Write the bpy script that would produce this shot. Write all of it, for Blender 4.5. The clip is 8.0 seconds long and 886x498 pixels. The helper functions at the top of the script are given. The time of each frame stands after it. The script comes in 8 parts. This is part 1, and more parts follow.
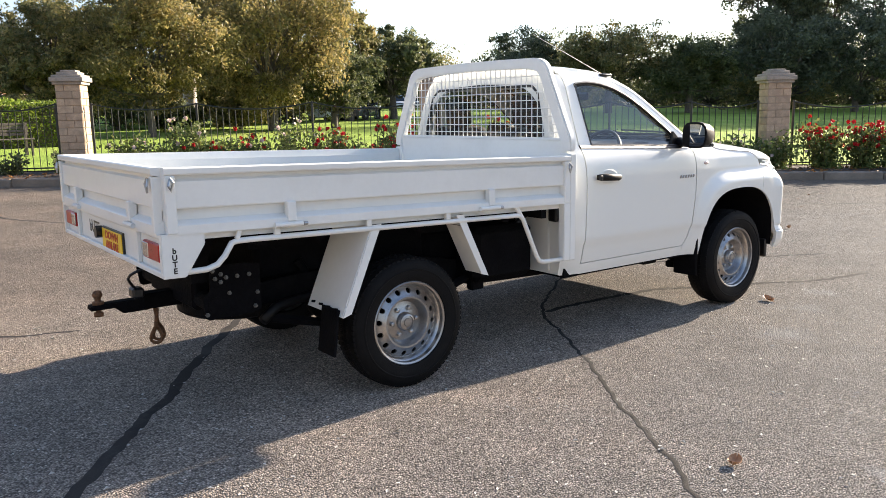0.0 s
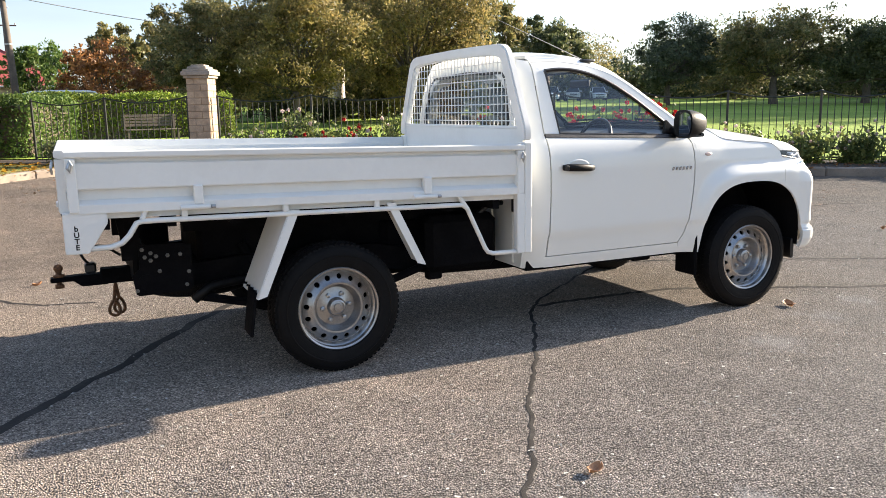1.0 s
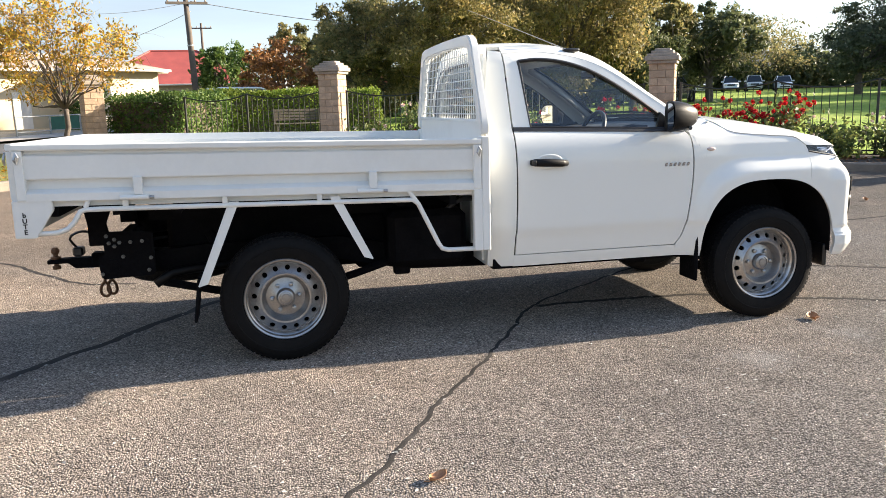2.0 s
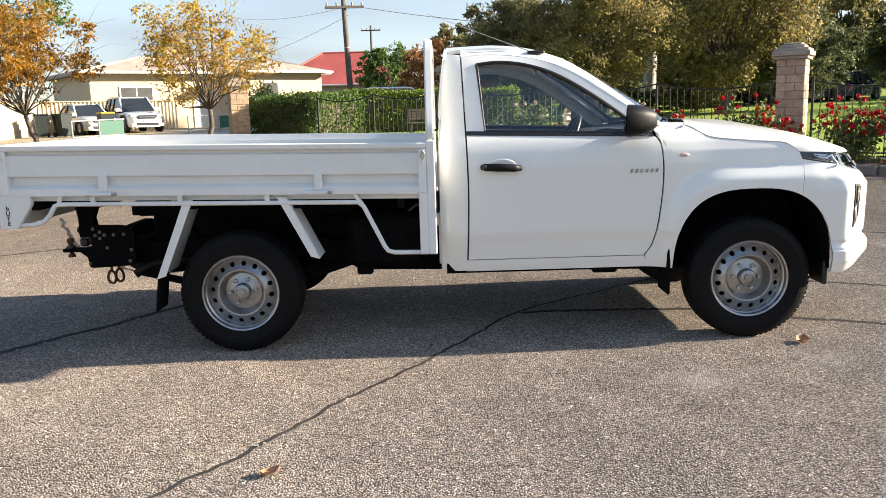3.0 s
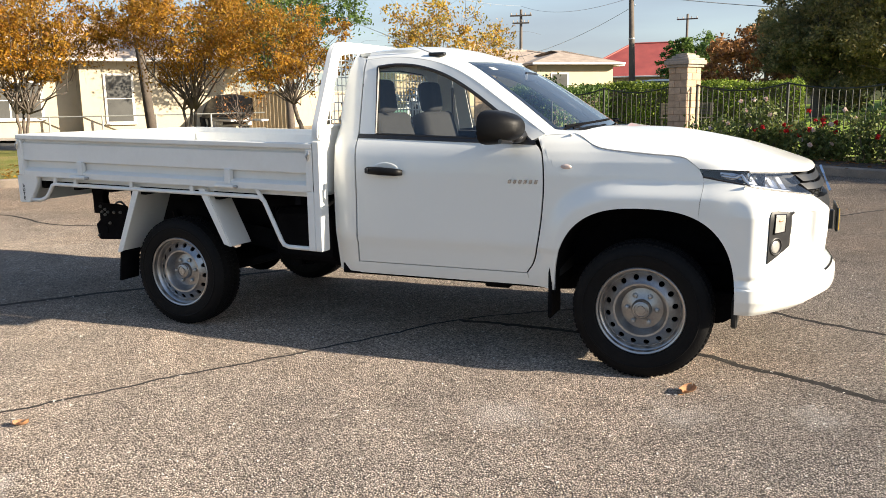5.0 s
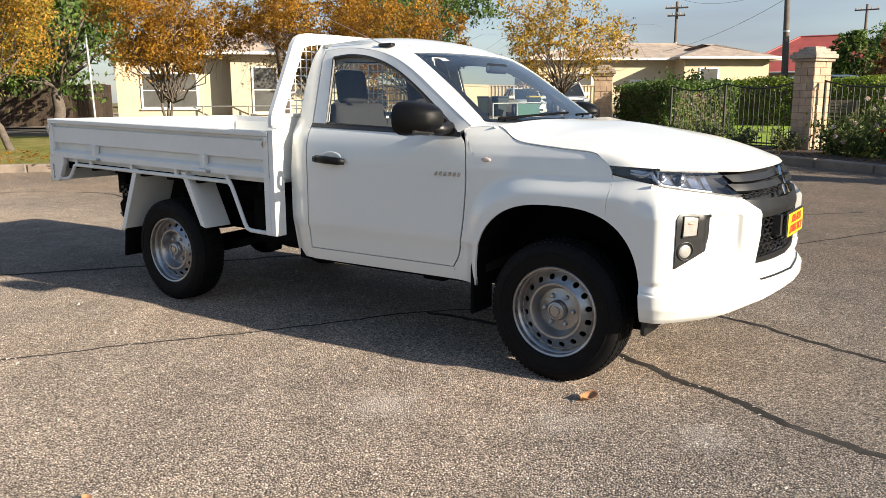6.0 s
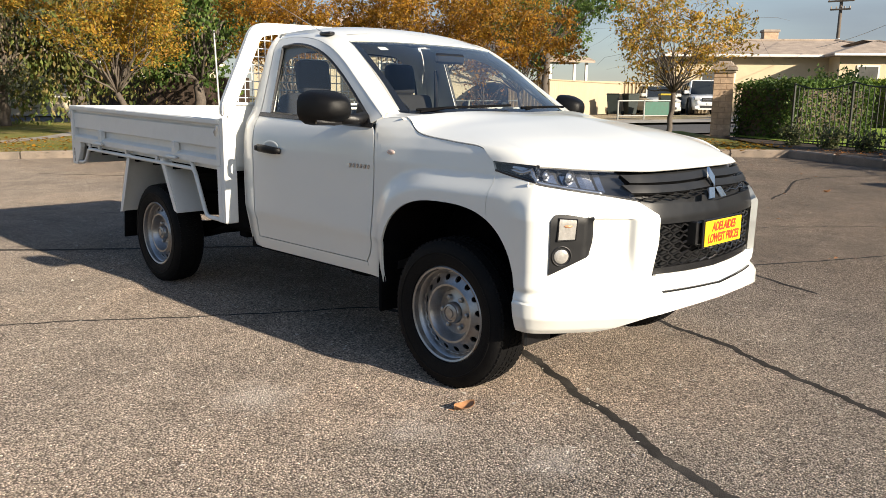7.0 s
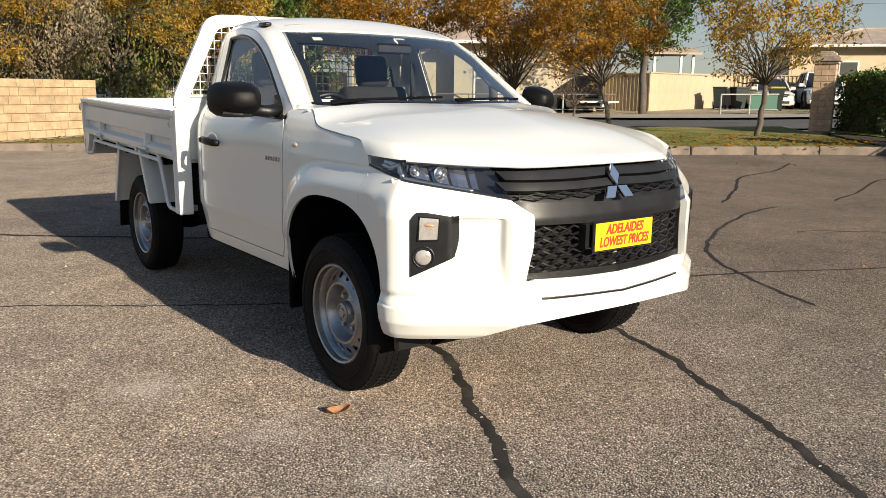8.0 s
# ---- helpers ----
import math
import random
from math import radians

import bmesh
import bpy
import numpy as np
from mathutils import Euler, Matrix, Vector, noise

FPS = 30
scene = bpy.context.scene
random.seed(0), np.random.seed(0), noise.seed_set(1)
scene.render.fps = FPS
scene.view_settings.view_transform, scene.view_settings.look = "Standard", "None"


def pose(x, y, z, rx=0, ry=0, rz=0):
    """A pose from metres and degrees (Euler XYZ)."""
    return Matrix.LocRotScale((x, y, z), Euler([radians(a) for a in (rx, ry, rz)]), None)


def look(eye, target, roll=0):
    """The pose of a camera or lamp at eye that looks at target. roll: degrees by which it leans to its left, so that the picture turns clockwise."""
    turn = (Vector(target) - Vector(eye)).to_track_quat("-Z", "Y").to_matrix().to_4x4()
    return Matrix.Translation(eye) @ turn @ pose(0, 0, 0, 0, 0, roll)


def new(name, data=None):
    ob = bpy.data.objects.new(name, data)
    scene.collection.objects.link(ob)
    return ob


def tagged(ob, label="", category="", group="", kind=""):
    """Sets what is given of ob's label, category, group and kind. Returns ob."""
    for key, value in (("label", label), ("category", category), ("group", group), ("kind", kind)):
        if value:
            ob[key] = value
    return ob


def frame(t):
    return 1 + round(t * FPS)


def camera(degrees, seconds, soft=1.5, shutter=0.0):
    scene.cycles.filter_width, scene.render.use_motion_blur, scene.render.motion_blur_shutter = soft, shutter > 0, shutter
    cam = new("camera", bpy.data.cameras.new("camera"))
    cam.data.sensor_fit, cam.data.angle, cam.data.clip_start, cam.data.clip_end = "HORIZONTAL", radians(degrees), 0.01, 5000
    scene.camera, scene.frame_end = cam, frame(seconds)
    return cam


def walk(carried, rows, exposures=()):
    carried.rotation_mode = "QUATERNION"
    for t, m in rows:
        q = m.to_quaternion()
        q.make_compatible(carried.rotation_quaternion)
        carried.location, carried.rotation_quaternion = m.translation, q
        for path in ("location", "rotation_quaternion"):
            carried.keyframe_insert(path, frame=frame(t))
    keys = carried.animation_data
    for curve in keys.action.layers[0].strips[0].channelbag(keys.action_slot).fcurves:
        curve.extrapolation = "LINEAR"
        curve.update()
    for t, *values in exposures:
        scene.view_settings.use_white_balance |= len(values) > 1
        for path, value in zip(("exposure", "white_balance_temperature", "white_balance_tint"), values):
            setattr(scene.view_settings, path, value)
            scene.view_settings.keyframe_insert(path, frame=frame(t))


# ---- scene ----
cam = camera(58.6, 8.0, soft=0.8)
METRES = 9.7292
WORLD = Matrix([[0.80022, 0.58902, 0.1127, -2.32416], [-0.5995, 0.79057, 0.12487, -4.29942], [-0.01555, -0.16748, 0.98575, 1.47333], [0, 0, 0, 1]])
ROWS = [
    (0.0, 0.0, 0.0, 0.0, 0.0, 0.0, -0.0),
    (0.5, 0.0651, -0.0006, -0.0001, 5.52, -0.35, -0.97),
    (1.0, 0.1258, 0.0153, 0.0, 11.48, -0.76, -1.8),
    (2.5, 0.3043, 0.0893, 0.0127, 30.29, -2.34, -4.0),
    (3.0, 0.3591, 0.1237, 0.0194, 36.3, -2.82, -4.79),
    (3.5, 0.4081, 0.1663, 0.0291, 42.16, -3.3, -5.62),
    (4.0, 0.4543, 0.2095, 0.038, 47.96, -4.05, -6.46),
    (4.5, 0.4915, 0.2595, 0.0467, 53.75, -5.04, -7.24),
    (6.0, 0.5784, 0.4253, 0.0728, 71.03, -8.23, -9.33),
    (6.5, 0.5876, 0.4875, 0.0811, 76.62, -9.26, -9.96),
    (7.0, 0.5921, 0.5485, 0.0913, 81.94, -10.34, -10.36),
    (7.5, 0.5899, 0.6049, 0.1004, 86.68, -11.38, -10.43),
    (8.0, 0.5815, 0.6517, 0.1083, 90.45, -12.27, -10.23),
]
walk(cam, [(t, WORLD @ pose(METRES * x, METRES * y, METRES * z, 90 + pitch, roll, yaw)) for t, x, y, z, yaw, pitch, roll in ROWS],
     exposures=[(0.0, 2.52, 6780, 14), (1.0, 2.5, 6780, 13), (2.5, 2.42, 6780, 12), (3.5, 2.22, 6800, 12), (4.5, 2.12, 6820, 11), (6.0, 1.76, 6760, 11), (7.0, 1.5, 6760, 11), (8.0, 1.24, 6860, 11)])

# ---- light: low sun ahead of the truck, thin high cloud ----
SUN_DIR = Vector((2.74, 0.16, 1.0)).normalized()
world = bpy.data.worlds.new("World")
scene.world = world
world.use_nodes = True
wn, wl = world.node_tree.nodes, world.node_tree.links
sky = wn.new("ShaderNodeTexSky")
sky.sky_type = "NISHITA"
sky.sun_disc = False
sky.sun_elevation = math.asin(SUN_DIR.z)
sky.sun_rotation = math.atan2(SUN_DIR.x, SUN_DIR.y)
sky.air_density, sky.dust_density, sky.ozone_density = 1.0, 0.8, 2.0
bg = wn["Background"]
bg.inputs["Strength"].default_value = 0.071
# thin high cloud in soft streaks over the clear sky
tcw = wn.new("ShaderNodeTexCoord")
mpw = wn.new("ShaderNodeMapping")
mpw.inputs["Scale"].default_value = (1.2, 1.2, 7.0)
nzw = wn.new("ShaderNodeTexNoise")
nzw.inputs["Scale"].default_value, nzw.inputs["Detail"].default_value = 1.6, 6.0
crw = wn.new("ShaderNodeValToRGB")
crw.color_ramp.elements[0].position, crw.color_ramp.elements[0].color = 0.35, (0.45, 0.45, 0.45, 1)
crw.color_ramp.elements[1].position, crw.color_ramp.elements[1].color = 0.75, (0.85, 0.85, 0.85, 1)
mxw = wn.new("ShaderNodeMix")
mxw.data_type = "RGBA"
mxw.inputs[7].default_value = (1.38, 1.60, 2.0, 1)
wl.new(tcw.outputs["Generated"], mpw.inputs["Vector"])
wl.new(mpw.outputs["Vector"], nzw.inputs["Vector"])
wl.new(nzw.outputs["Fac"], crw.inputs["Fac"])
# the cloud thins out towards the zenith
upw = wn.new("ShaderNodeSeparateXYZ")
thin = wn.new("ShaderNodeMapRange")
thin.inputs["From Min"].default_value, thin.inputs["From Max"].default_value = 0.28, 0.65
thin.inputs["To Min"].default_value, thin.inputs["To Max"].default_value = 1.0, 0.0
amt = wn.new("ShaderNodeMath")
amt.operation = "MULTIPLY"
wl.new(tcw.outputs["Generated"], upw.inputs[0])
wl.new(upw.outputs["Z"], thin.inputs["Value"])
wl.new(crw.outputs["Color"], amt.inputs[0])
wl.new(thin.outputs["Result"], amt.inputs[1])
wl.new(amt.outputs[0], mxw.inputs[0])
wl.new(sky.outputs["Color"], mxw.inputs[6])
wl.new(mxw.outputs[2], bg.inputs["Color"])
sun = new("sun", bpy.data.lights.new("sun", "SUN"))
sun.data.energy, sun.data.angle, sun.data.color = 3.6, radians(0.6), (1.0, 0.90, 0.74)
sun.matrix_world = look(SUN_DIR * 50, (0, 0, 0))

# ---- helpers for materials ----
def node(nt, kind, **props):
    n = nt.nodes.new("ShaderNode" + kind)
    for k, v in props.items():
        if k == "operation":
            n.operation = v
        elif k == "data_type":
            n.data_type = v
        elif k == "blend_type":
            n.blend_type = v
        elif k == "feature":
            n.feature = v
        else:
            n.inputs[k].default_value = v
    return n


def ramp(nt, src, stops):
    r = nt.nodes.new("ShaderNodeValToRGB")
    e = r.color_ramp.elements
    while len(e) < len(stops):
        e.new(0.5)
    for el, (p, c) in zip(e, stops):
        el.position, el.color = p, (*c, 1)
    nt.links.new(src, r.inputs["Fac"])
    return r


def mix(nt, fac, a, b, mode="MIX"):
    m = nt.nodes.new("ShaderNodeMix")
    m.data_type, m.blend_type = "RGBA", mode
    for sock, v in ((m.inputs[0], fac), (m.inputs[6], a), (m.inputs[7], b)):
        if isinstance(v, (float, int)):
            sock.default_value = v
        elif isinstance(v, tuple):
            sock.default_value = (*v, 1)
        else:
            nt.links.new(v, sock)
    return m.outputs[2]


def blank(name):
    m = bpy.data.materials.new(name)
    m.use_nodes = True
    nt = m.node_tree
    return m, nt, nt.nodes["Principled BSDF"]


def mat(name, col, rough=0.5, metal=0.0, var=0.12, scale=6.0, fine=60.0, bump=0.0, bscale=150.0, coat=0.0, spec=0.5,
        dirt=None, dirt_amt=0.0, each=0.0, rvar=0.12):
    """A surface with variation at two scales, fine relief, and where wanted dirt and a change from piece to piece."""
    m, nt, bsdf = blank(name)
    L = nt.links
    tc = nt.nodes.new("ShaderNodeTexCoord")
    n1 = node(nt, "TexNoise", Scale=scale, Detail=5.0, Roughness=0.6)
    n2 = node(nt, "TexNoise", Scale=fine, Detail=4.0, Roughness=0.6)
    for n in (n1, n2):
        L.new(tc.outputs["Object"], n.inputs["Vector"])
    lo = tuple(max(0, c * (1 - var)) for c in col)
    hi = tuple(min(1, c * (1 + var)) for c in col)
    c = ramp(nt, n1.outputs["Fac"], [(0.3, lo), (0.7, hi)]).outputs["Color"]
    f = ramp(nt, n2.outputs["Fac"], [(0.3, (1 - var,) * 3), (0.7, (1.0,) * 3)]).outputs["Color"]
    c = mix(nt, 1.0, c, f, "MULTIPLY")
    if each:
        oi = nt.nodes.new("ShaderNodeObjectInfo")
        r = ramp(nt, oi.outputs["Random"], [(0.0, (1 - each,) * 3), (0.5, (1, 1 - each * 0.2, 1 - each * 0.35)), (1.0, (1 + each * 0.6,) * 3)])
        c = mix(nt, 1.0, c, r.outputs["Color"], "MULTIPLY")
    if dirt:
        n3 = node(nt, "TexNoise", Scale=scale * 0.7, Detail=8.0, Roughness=0.7)
        L.new(tc.outputs["Object"], n3.inputs["Vector"])
        k = ramp(nt, n3.outputs["Fac"], [(0.5, (0, 0, 0)), (0.75, (dirt_amt,) * 3)])
        c = mix(nt, k.outputs["Color"], c, dirt)
    L.new(c, bsdf.inputs["Base Color"])
    rr = ramp(nt, n1.outputs["Fac"], [(0.3, (max(0.02, rough - rvar * rough),) * 3), (0.7, (min(1, rough + rvar * rough),) * 3)])
    L.new(rr.outputs["Color"], bsdf.inputs["Roughness"])
    bsdf.inputs["Metallic"].default_value = metal
    bsdf.inputs["Specular IOR Level"].default_value = spec
    bsdf.inputs["Coat Weight"].default_value = coat
    bsdf.inputs["Coat Roughness"].default_value = 0.04
    if bump:
        b = node(nt, "Bump", Strength=bump, Distance=0.01)
        n4 = node(nt, "TexNoise", Scale=bscale, Detail=3.0)
        L.new(tc.outputs["Object"], n4.inputs["Vector"])
        L.new(n4.outputs["Fac"], b.inputs["Height"])
        L.new(b.outputs["Normal"], bsdf.inputs["Normal"])
    return m


def leaf_mat(name, cols, trans=0.35, rough=0.55):
    """Leaves that differ one from another, partly let through by the light."""
    m, nt, bsdf = blank(name)
    L = nt.links
    geo = nt.nodes.new("ShaderNodeNewGeometry")
    n = len(cols)
    r = ramp(nt, geo.outputs["Random Per Island"], [(i / max(1, n - 1), c) for i, c in enumerate(cols)])
    tc = nt.nodes.new("ShaderNodeTexCoord")
    nz = node(nt, "TexNoise", Scale=0.9, Detail=3.0)
    L.new(tc.outputs["Object"], nz.inputs["Vector"])
    k = ramp(nt, nz.outputs["Fac"], [(0.35, (0.65,) * 3), (0.65, (1.25,) * 3)])
    c = mix(nt, 1.0, r.outputs["Color"], k.outputs["Color"], "MULTIPLY")
    L.new(c, bsdf.inputs["Base Color"])
    bsdf.inputs["Roughness"].default_value = rough
    bsdf.inputs["Specular IOR Level"].default_value = 0.3
    t = nt.nodes.new("ShaderNodeBsdfTranslucent")
    L.new(c, t.inputs["Color"])
    mx = nt.nodes.new("ShaderNodeMixShader")
    mx.inputs[0].default_value = trans
    L.new(bsdf.outputs[0], mx.inputs[1])
    L.new(t.outputs[0], mx.inputs[2])
    L.new(mx.outputs[0], nt.nodes["Material Output"].inputs["Surface"])
    return m


def glass_mat(name, tint, rough=0.0, clear=0.8):
    """A thin pane: it lets the view through, tinted, and mirrors more at a slant."""
    m, nt, bsdf = blank(name)
    L = nt.links
    tr = nt.nodes.new("ShaderNodeBsdfTransparent")
    tr.inputs["Color"].default_value = (*tint, 1)
    gl = nt.nodes.new("ShaderNodeBsdfGlossy")
    gl.inputs["Roughness"].default_value = rough
    gl.inputs["Color"].default_value = (0.9, 0.95, 1.0, 1)
    lw = nt.nodes.new("ShaderNodeLayerWeight")
    lw.inputs["Blend"].default_value = 0.5
    fr = nt.nodes.new("ShaderNodeMath")
    fr.operation = "POWER"
    fr.inputs[1].default_value = 4.0
    L.new(lw.outputs["Facing"], fr.inputs[0])
    sc = nt.nodes.new("ShaderNodeMath")
    sc.operation = "MULTIPLY_ADD"
    sc.inputs[1].default_value, sc.inputs[2].default_value = 0.85, 0.06
    L.new(fr.outputs[0], sc.inputs[0])
    mx = nt.nodes.new("ShaderNodeMixShader")
    L.new(sc.outputs[0], mx.inputs[0])
    L.new(tr.outputs[0], mx.inputs[1])
    L.new(gl.outputs[0], mx.inputs[2])
    L.new(mx.outputs[0], nt.nodes["Material Output"].inputs["Surface"])
    return m


# ---- helpers for meshes ----
def mesh(name, verts, faces, material, smooth=False):
    me = bpy.data.meshes.new(name)
    me.from_pydata([tuple(v) for v in verts], [], faces)
    me.materials.append(material)
    if smooth:
        me.shade_smooth()
    me.update()
    return me


def ob_of(name, me, parent=None, label="", category="", group="", kind=""):
    ob = new(name, me)
    if parent is not None:
        ob.parent = parent
    return tagged(ob, label, category, group, kind)


def part(name, bm, material, parent=None, label="", smooth=False, sharp=None, **tags):
    me = bpy.data.meshes.new(name)
    bm.normal_update()
    bm.to_mesh(me)
    bm.free()
    me.materials.append(material)
    if smooth:
        me.shade_smooth()
        if sharp:
            me.set_sharp_from_angle(angle=radians(sharp))
    return ob_of(name, me, parent, label, **tags)


def thing(name, at, label, category, group="", kind=""):
    ob = new(name)
    ob.location = at
    ob.empty_display_size = 0.2
    return tagged(ob, label, category, group, kind)


def add_box(bm, lo, hi, bevel=0.0, m=None, seg=1):
    x0, y0, z0 = lo
    x1, y1, z1 = hi
    r = bmesh.ops.create_cube(bm, size=1.0)
    vs = r["verts"]
    bmesh.ops.scale(bm, vec=(abs(x1 - x0), abs(y1 - y0), abs(z1 - z0)), verts=vs)
    bmesh.ops.translate(bm, vec=((x0 + x1) / 2, (y0 + y1) / 2, (z0 + z1) / 2), verts=vs)
    if bevel:
        es = list({e for v in vs for e in v.link_edges})
        q = bmesh.ops.bevel(bm, geom=es, offset=bevel, segments=seg, affect="EDGES", profile=0.6)
        vs = list({v for f in q["faces"] for v in f.verts} | {v for v in vs if v.is_valid})
    if m is not None:
        bmesh.ops.transform(bm, matrix=m, verts=vs)
    return vs


def box(lo, hi, bevel=0.0, m=None, seg=1):
    bm = bmesh.new()
    add_box(bm, lo, hi, bevel, m, seg)
    return bm


def add_tube(bm, pts, r, n=8, cap=True):
    """A round bar along a line of points; r may be a list."""
    pts = [Vector(p) for p in pts]
    rs = r if isinstance(r, (list, tuple)) else [r] * len(pts)
    prev, side = None, None
    for i, p in enumerate(pts):
        a, b = pts[max(0, i - 1)], pts[min(len(pts) - 1, i + 1)]
        t = (b - a).normalized()
        if side is None:
            side = t.orthogonal().normalized()
        side = (side - t * side.dot(t)).normalized()
        up = t.cross(side)
        ring = [bm.verts.new(p + (side * math.cos(q) + up * math.sin(q)) * rs[i]) for q in (2 * math.pi * k / n for k in range(n))]
        if prev:
            for k in range(n):
                bm.faces.new((prev[k], prev[(k + 1) % n], ring[(k + 1) % n], ring[k]))
        elif cap:
            bm.faces.new(ring[::-1])
        prev = ring
    if cap:
        bm.faces.new(prev)


def tube(pts, r, n=8):
    bm = bmesh.new()
    add_tube(bm, pts, r, n)
    return bm


def add_lathe(bm, profile, n=48, axis="y", at=(0, 0, 0), closed=False):
    """Turn a profile of (radius, along) round an axis."""
    rings = []
    for r, a in profile:
        ring = []
        for k in range(n):
            q = 2 * math.pi * k / n
            c, s = r * math.cos(q), r * math.sin(q)
            p = {"y": (c, a, s), "z": (c, s, a), "x": (a, c, s)}[axis]
            ring.append(bm.verts.new(Vector(p) + Vector(at)))
        rings.append(ring)
    pairs = list(zip(rings, rings[1:])) + ([(rings[-1], rings[0])] if closed else [])
    for a, b in pairs:
        for k in range(n):
            bm.faces.new((a[k], a[(k + 1) % n], b[(k + 1) % n], b[k]))
    return rings


def add_prism(bm, poly, lo, hi, axis="y"):
    """A flat outline pushed out along an axis. poly: (a, b) in the two other axes, in xyz order."""
    def put(a, b, d):
        return {"y": (a, d, b), "x": (d, a, b), "z": (a, b, d)}[axis]
    v0 = [bm.verts.new(put(a, b, lo)) for a, b in poly]
    v1 = [bm.verts.new(put(a, b, hi)) for a, b in poly]
    n = len(poly)
    bm.faces.new(v0)
    bm.faces.new(v1[::-1])
    for k in range(n):
        bm.faces.new((v0[k], v1[k], v1[(k + 1) % n], v0[(k + 1) % n]))
    bmesh.ops.recalc_face_normals(bm, faces=bm.faces[:])


def prism(poly, lo, hi, axis="y", bevel=0.0):
    bm = bmesh.new()
    add_prism(bm, poly, lo, hi, axis)
    if bevel:
        bmesh.ops.bevel(bm, geom=bm.edges[:], offset=bevel, segments=2, affect="EDGES")
    return bm


def line(pts, n, smooth=True):
    """n + 1 points evenly spaced along a line through pts."""
    p = np.array(pts, float)
    if smooth and len(p) > 2:
        q = np.vstack([2 * p[0] - p[1], p, 2 * p[-1] - p[-2]])
        out = []
        for i in range(1, len(q) - 2):
            for t in np.linspace(0, 1, 16, endpoint=False):
                a, b, c, d = q[i - 1], q[i], q[i + 1], q[i + 2]
                out.append(0.5 * (2 * b + (c - a) * t + (2 * a - 5 * b + 4 * c - d) * t * t + (3 * b - a - 3 * c + d) * t ** 3))
        out.append(p[-1])
        p = np.array(out)
    s = np.concatenate([[0], np.cumsum(np.linalg.norm(np.diff(p, axis=0), axis=1))])
    u = np.linspace(0, s[-1], n + 1)
    return np.stack([np.interp(u, s, p[:, k]) for k in range(p.shape[1])], 1)


def coons(B, T, Lf, R):
    """A net of points between four edges: bottom and top run the same way, left and right run up."""
    n, m = len(B) - 1, len(Lf) - 1
    u = np.linspace(0, 1, n + 1)[:, None, None]
    v = np.linspace(0, 1, m + 1)[None, :, None]
    ruled_v = (1 - v) * B[:, None, :] + v * T[:, None, :]
    ruled_u = (1 - u) * Lf[None, :, :] + u * R[None, :, :]
    corner = (1 - u) * (1 - v) * B[0] + u * (1 - v) * B[-1] + (1 - u) * v * T[0] + u * v * T[-1]
    return ruled_v + ruled_u - corner


def net(pts, flip=False):
    """A mesh from a net of points."""
    n, m = pts.shape[0], pts.shape[1]
    bm = bmesh.new()
    vs = [[bm.verts.new(pts[i, j]) for j in range(m)] for i in range(n)]
    for i in range(n - 1):
        for j in range(m - 1):
            q = (vs[i][j], vs[i + 1][j], vs[i + 1][j + 1], vs[i][j + 1])
            bm.faces.new(q[::-1] if flip else q)
    bmesh.ops.remove_doubles(bm, verts=bm.verts[:], dist=0.0002)
    return bm


def thick(ob, t, offset=-1.0, crisp=True):
    s = ob.modifiers.new("thickness", "SOLIDIFY")
    s.thickness, s.offset = t, offset
    if crisp:
        e = ob.modifiers.new("edges", "EDGE_SPLIT")
        e.split_angle = radians(42)
    return ob


def smoothstep(a, b, x):
    t = np.clip((x - a) / (b - a), 0, 1)
    return t * t * (3 - 2 * t)


def ground_z(x, y):
    """The place rises gently away from the truck's far side."""
    y = np.asarray(y, float)
    d = np.clip(y - 0.5, 0, 400)
    x = np.asarray(x, float)
    # the park climbs a little behind its fence
    park = np.clip(0.553 * (x - 1.55) + 0.834 * (y - 13.77) - 20, 0, 150) * np.clip(x / 15, 0, 1)
    return 0.010 + 0.0205 * 45 * np.tanh(d / 45) + 0.018 * park


def gz(x, y):
    return float(ground_z(x, y))

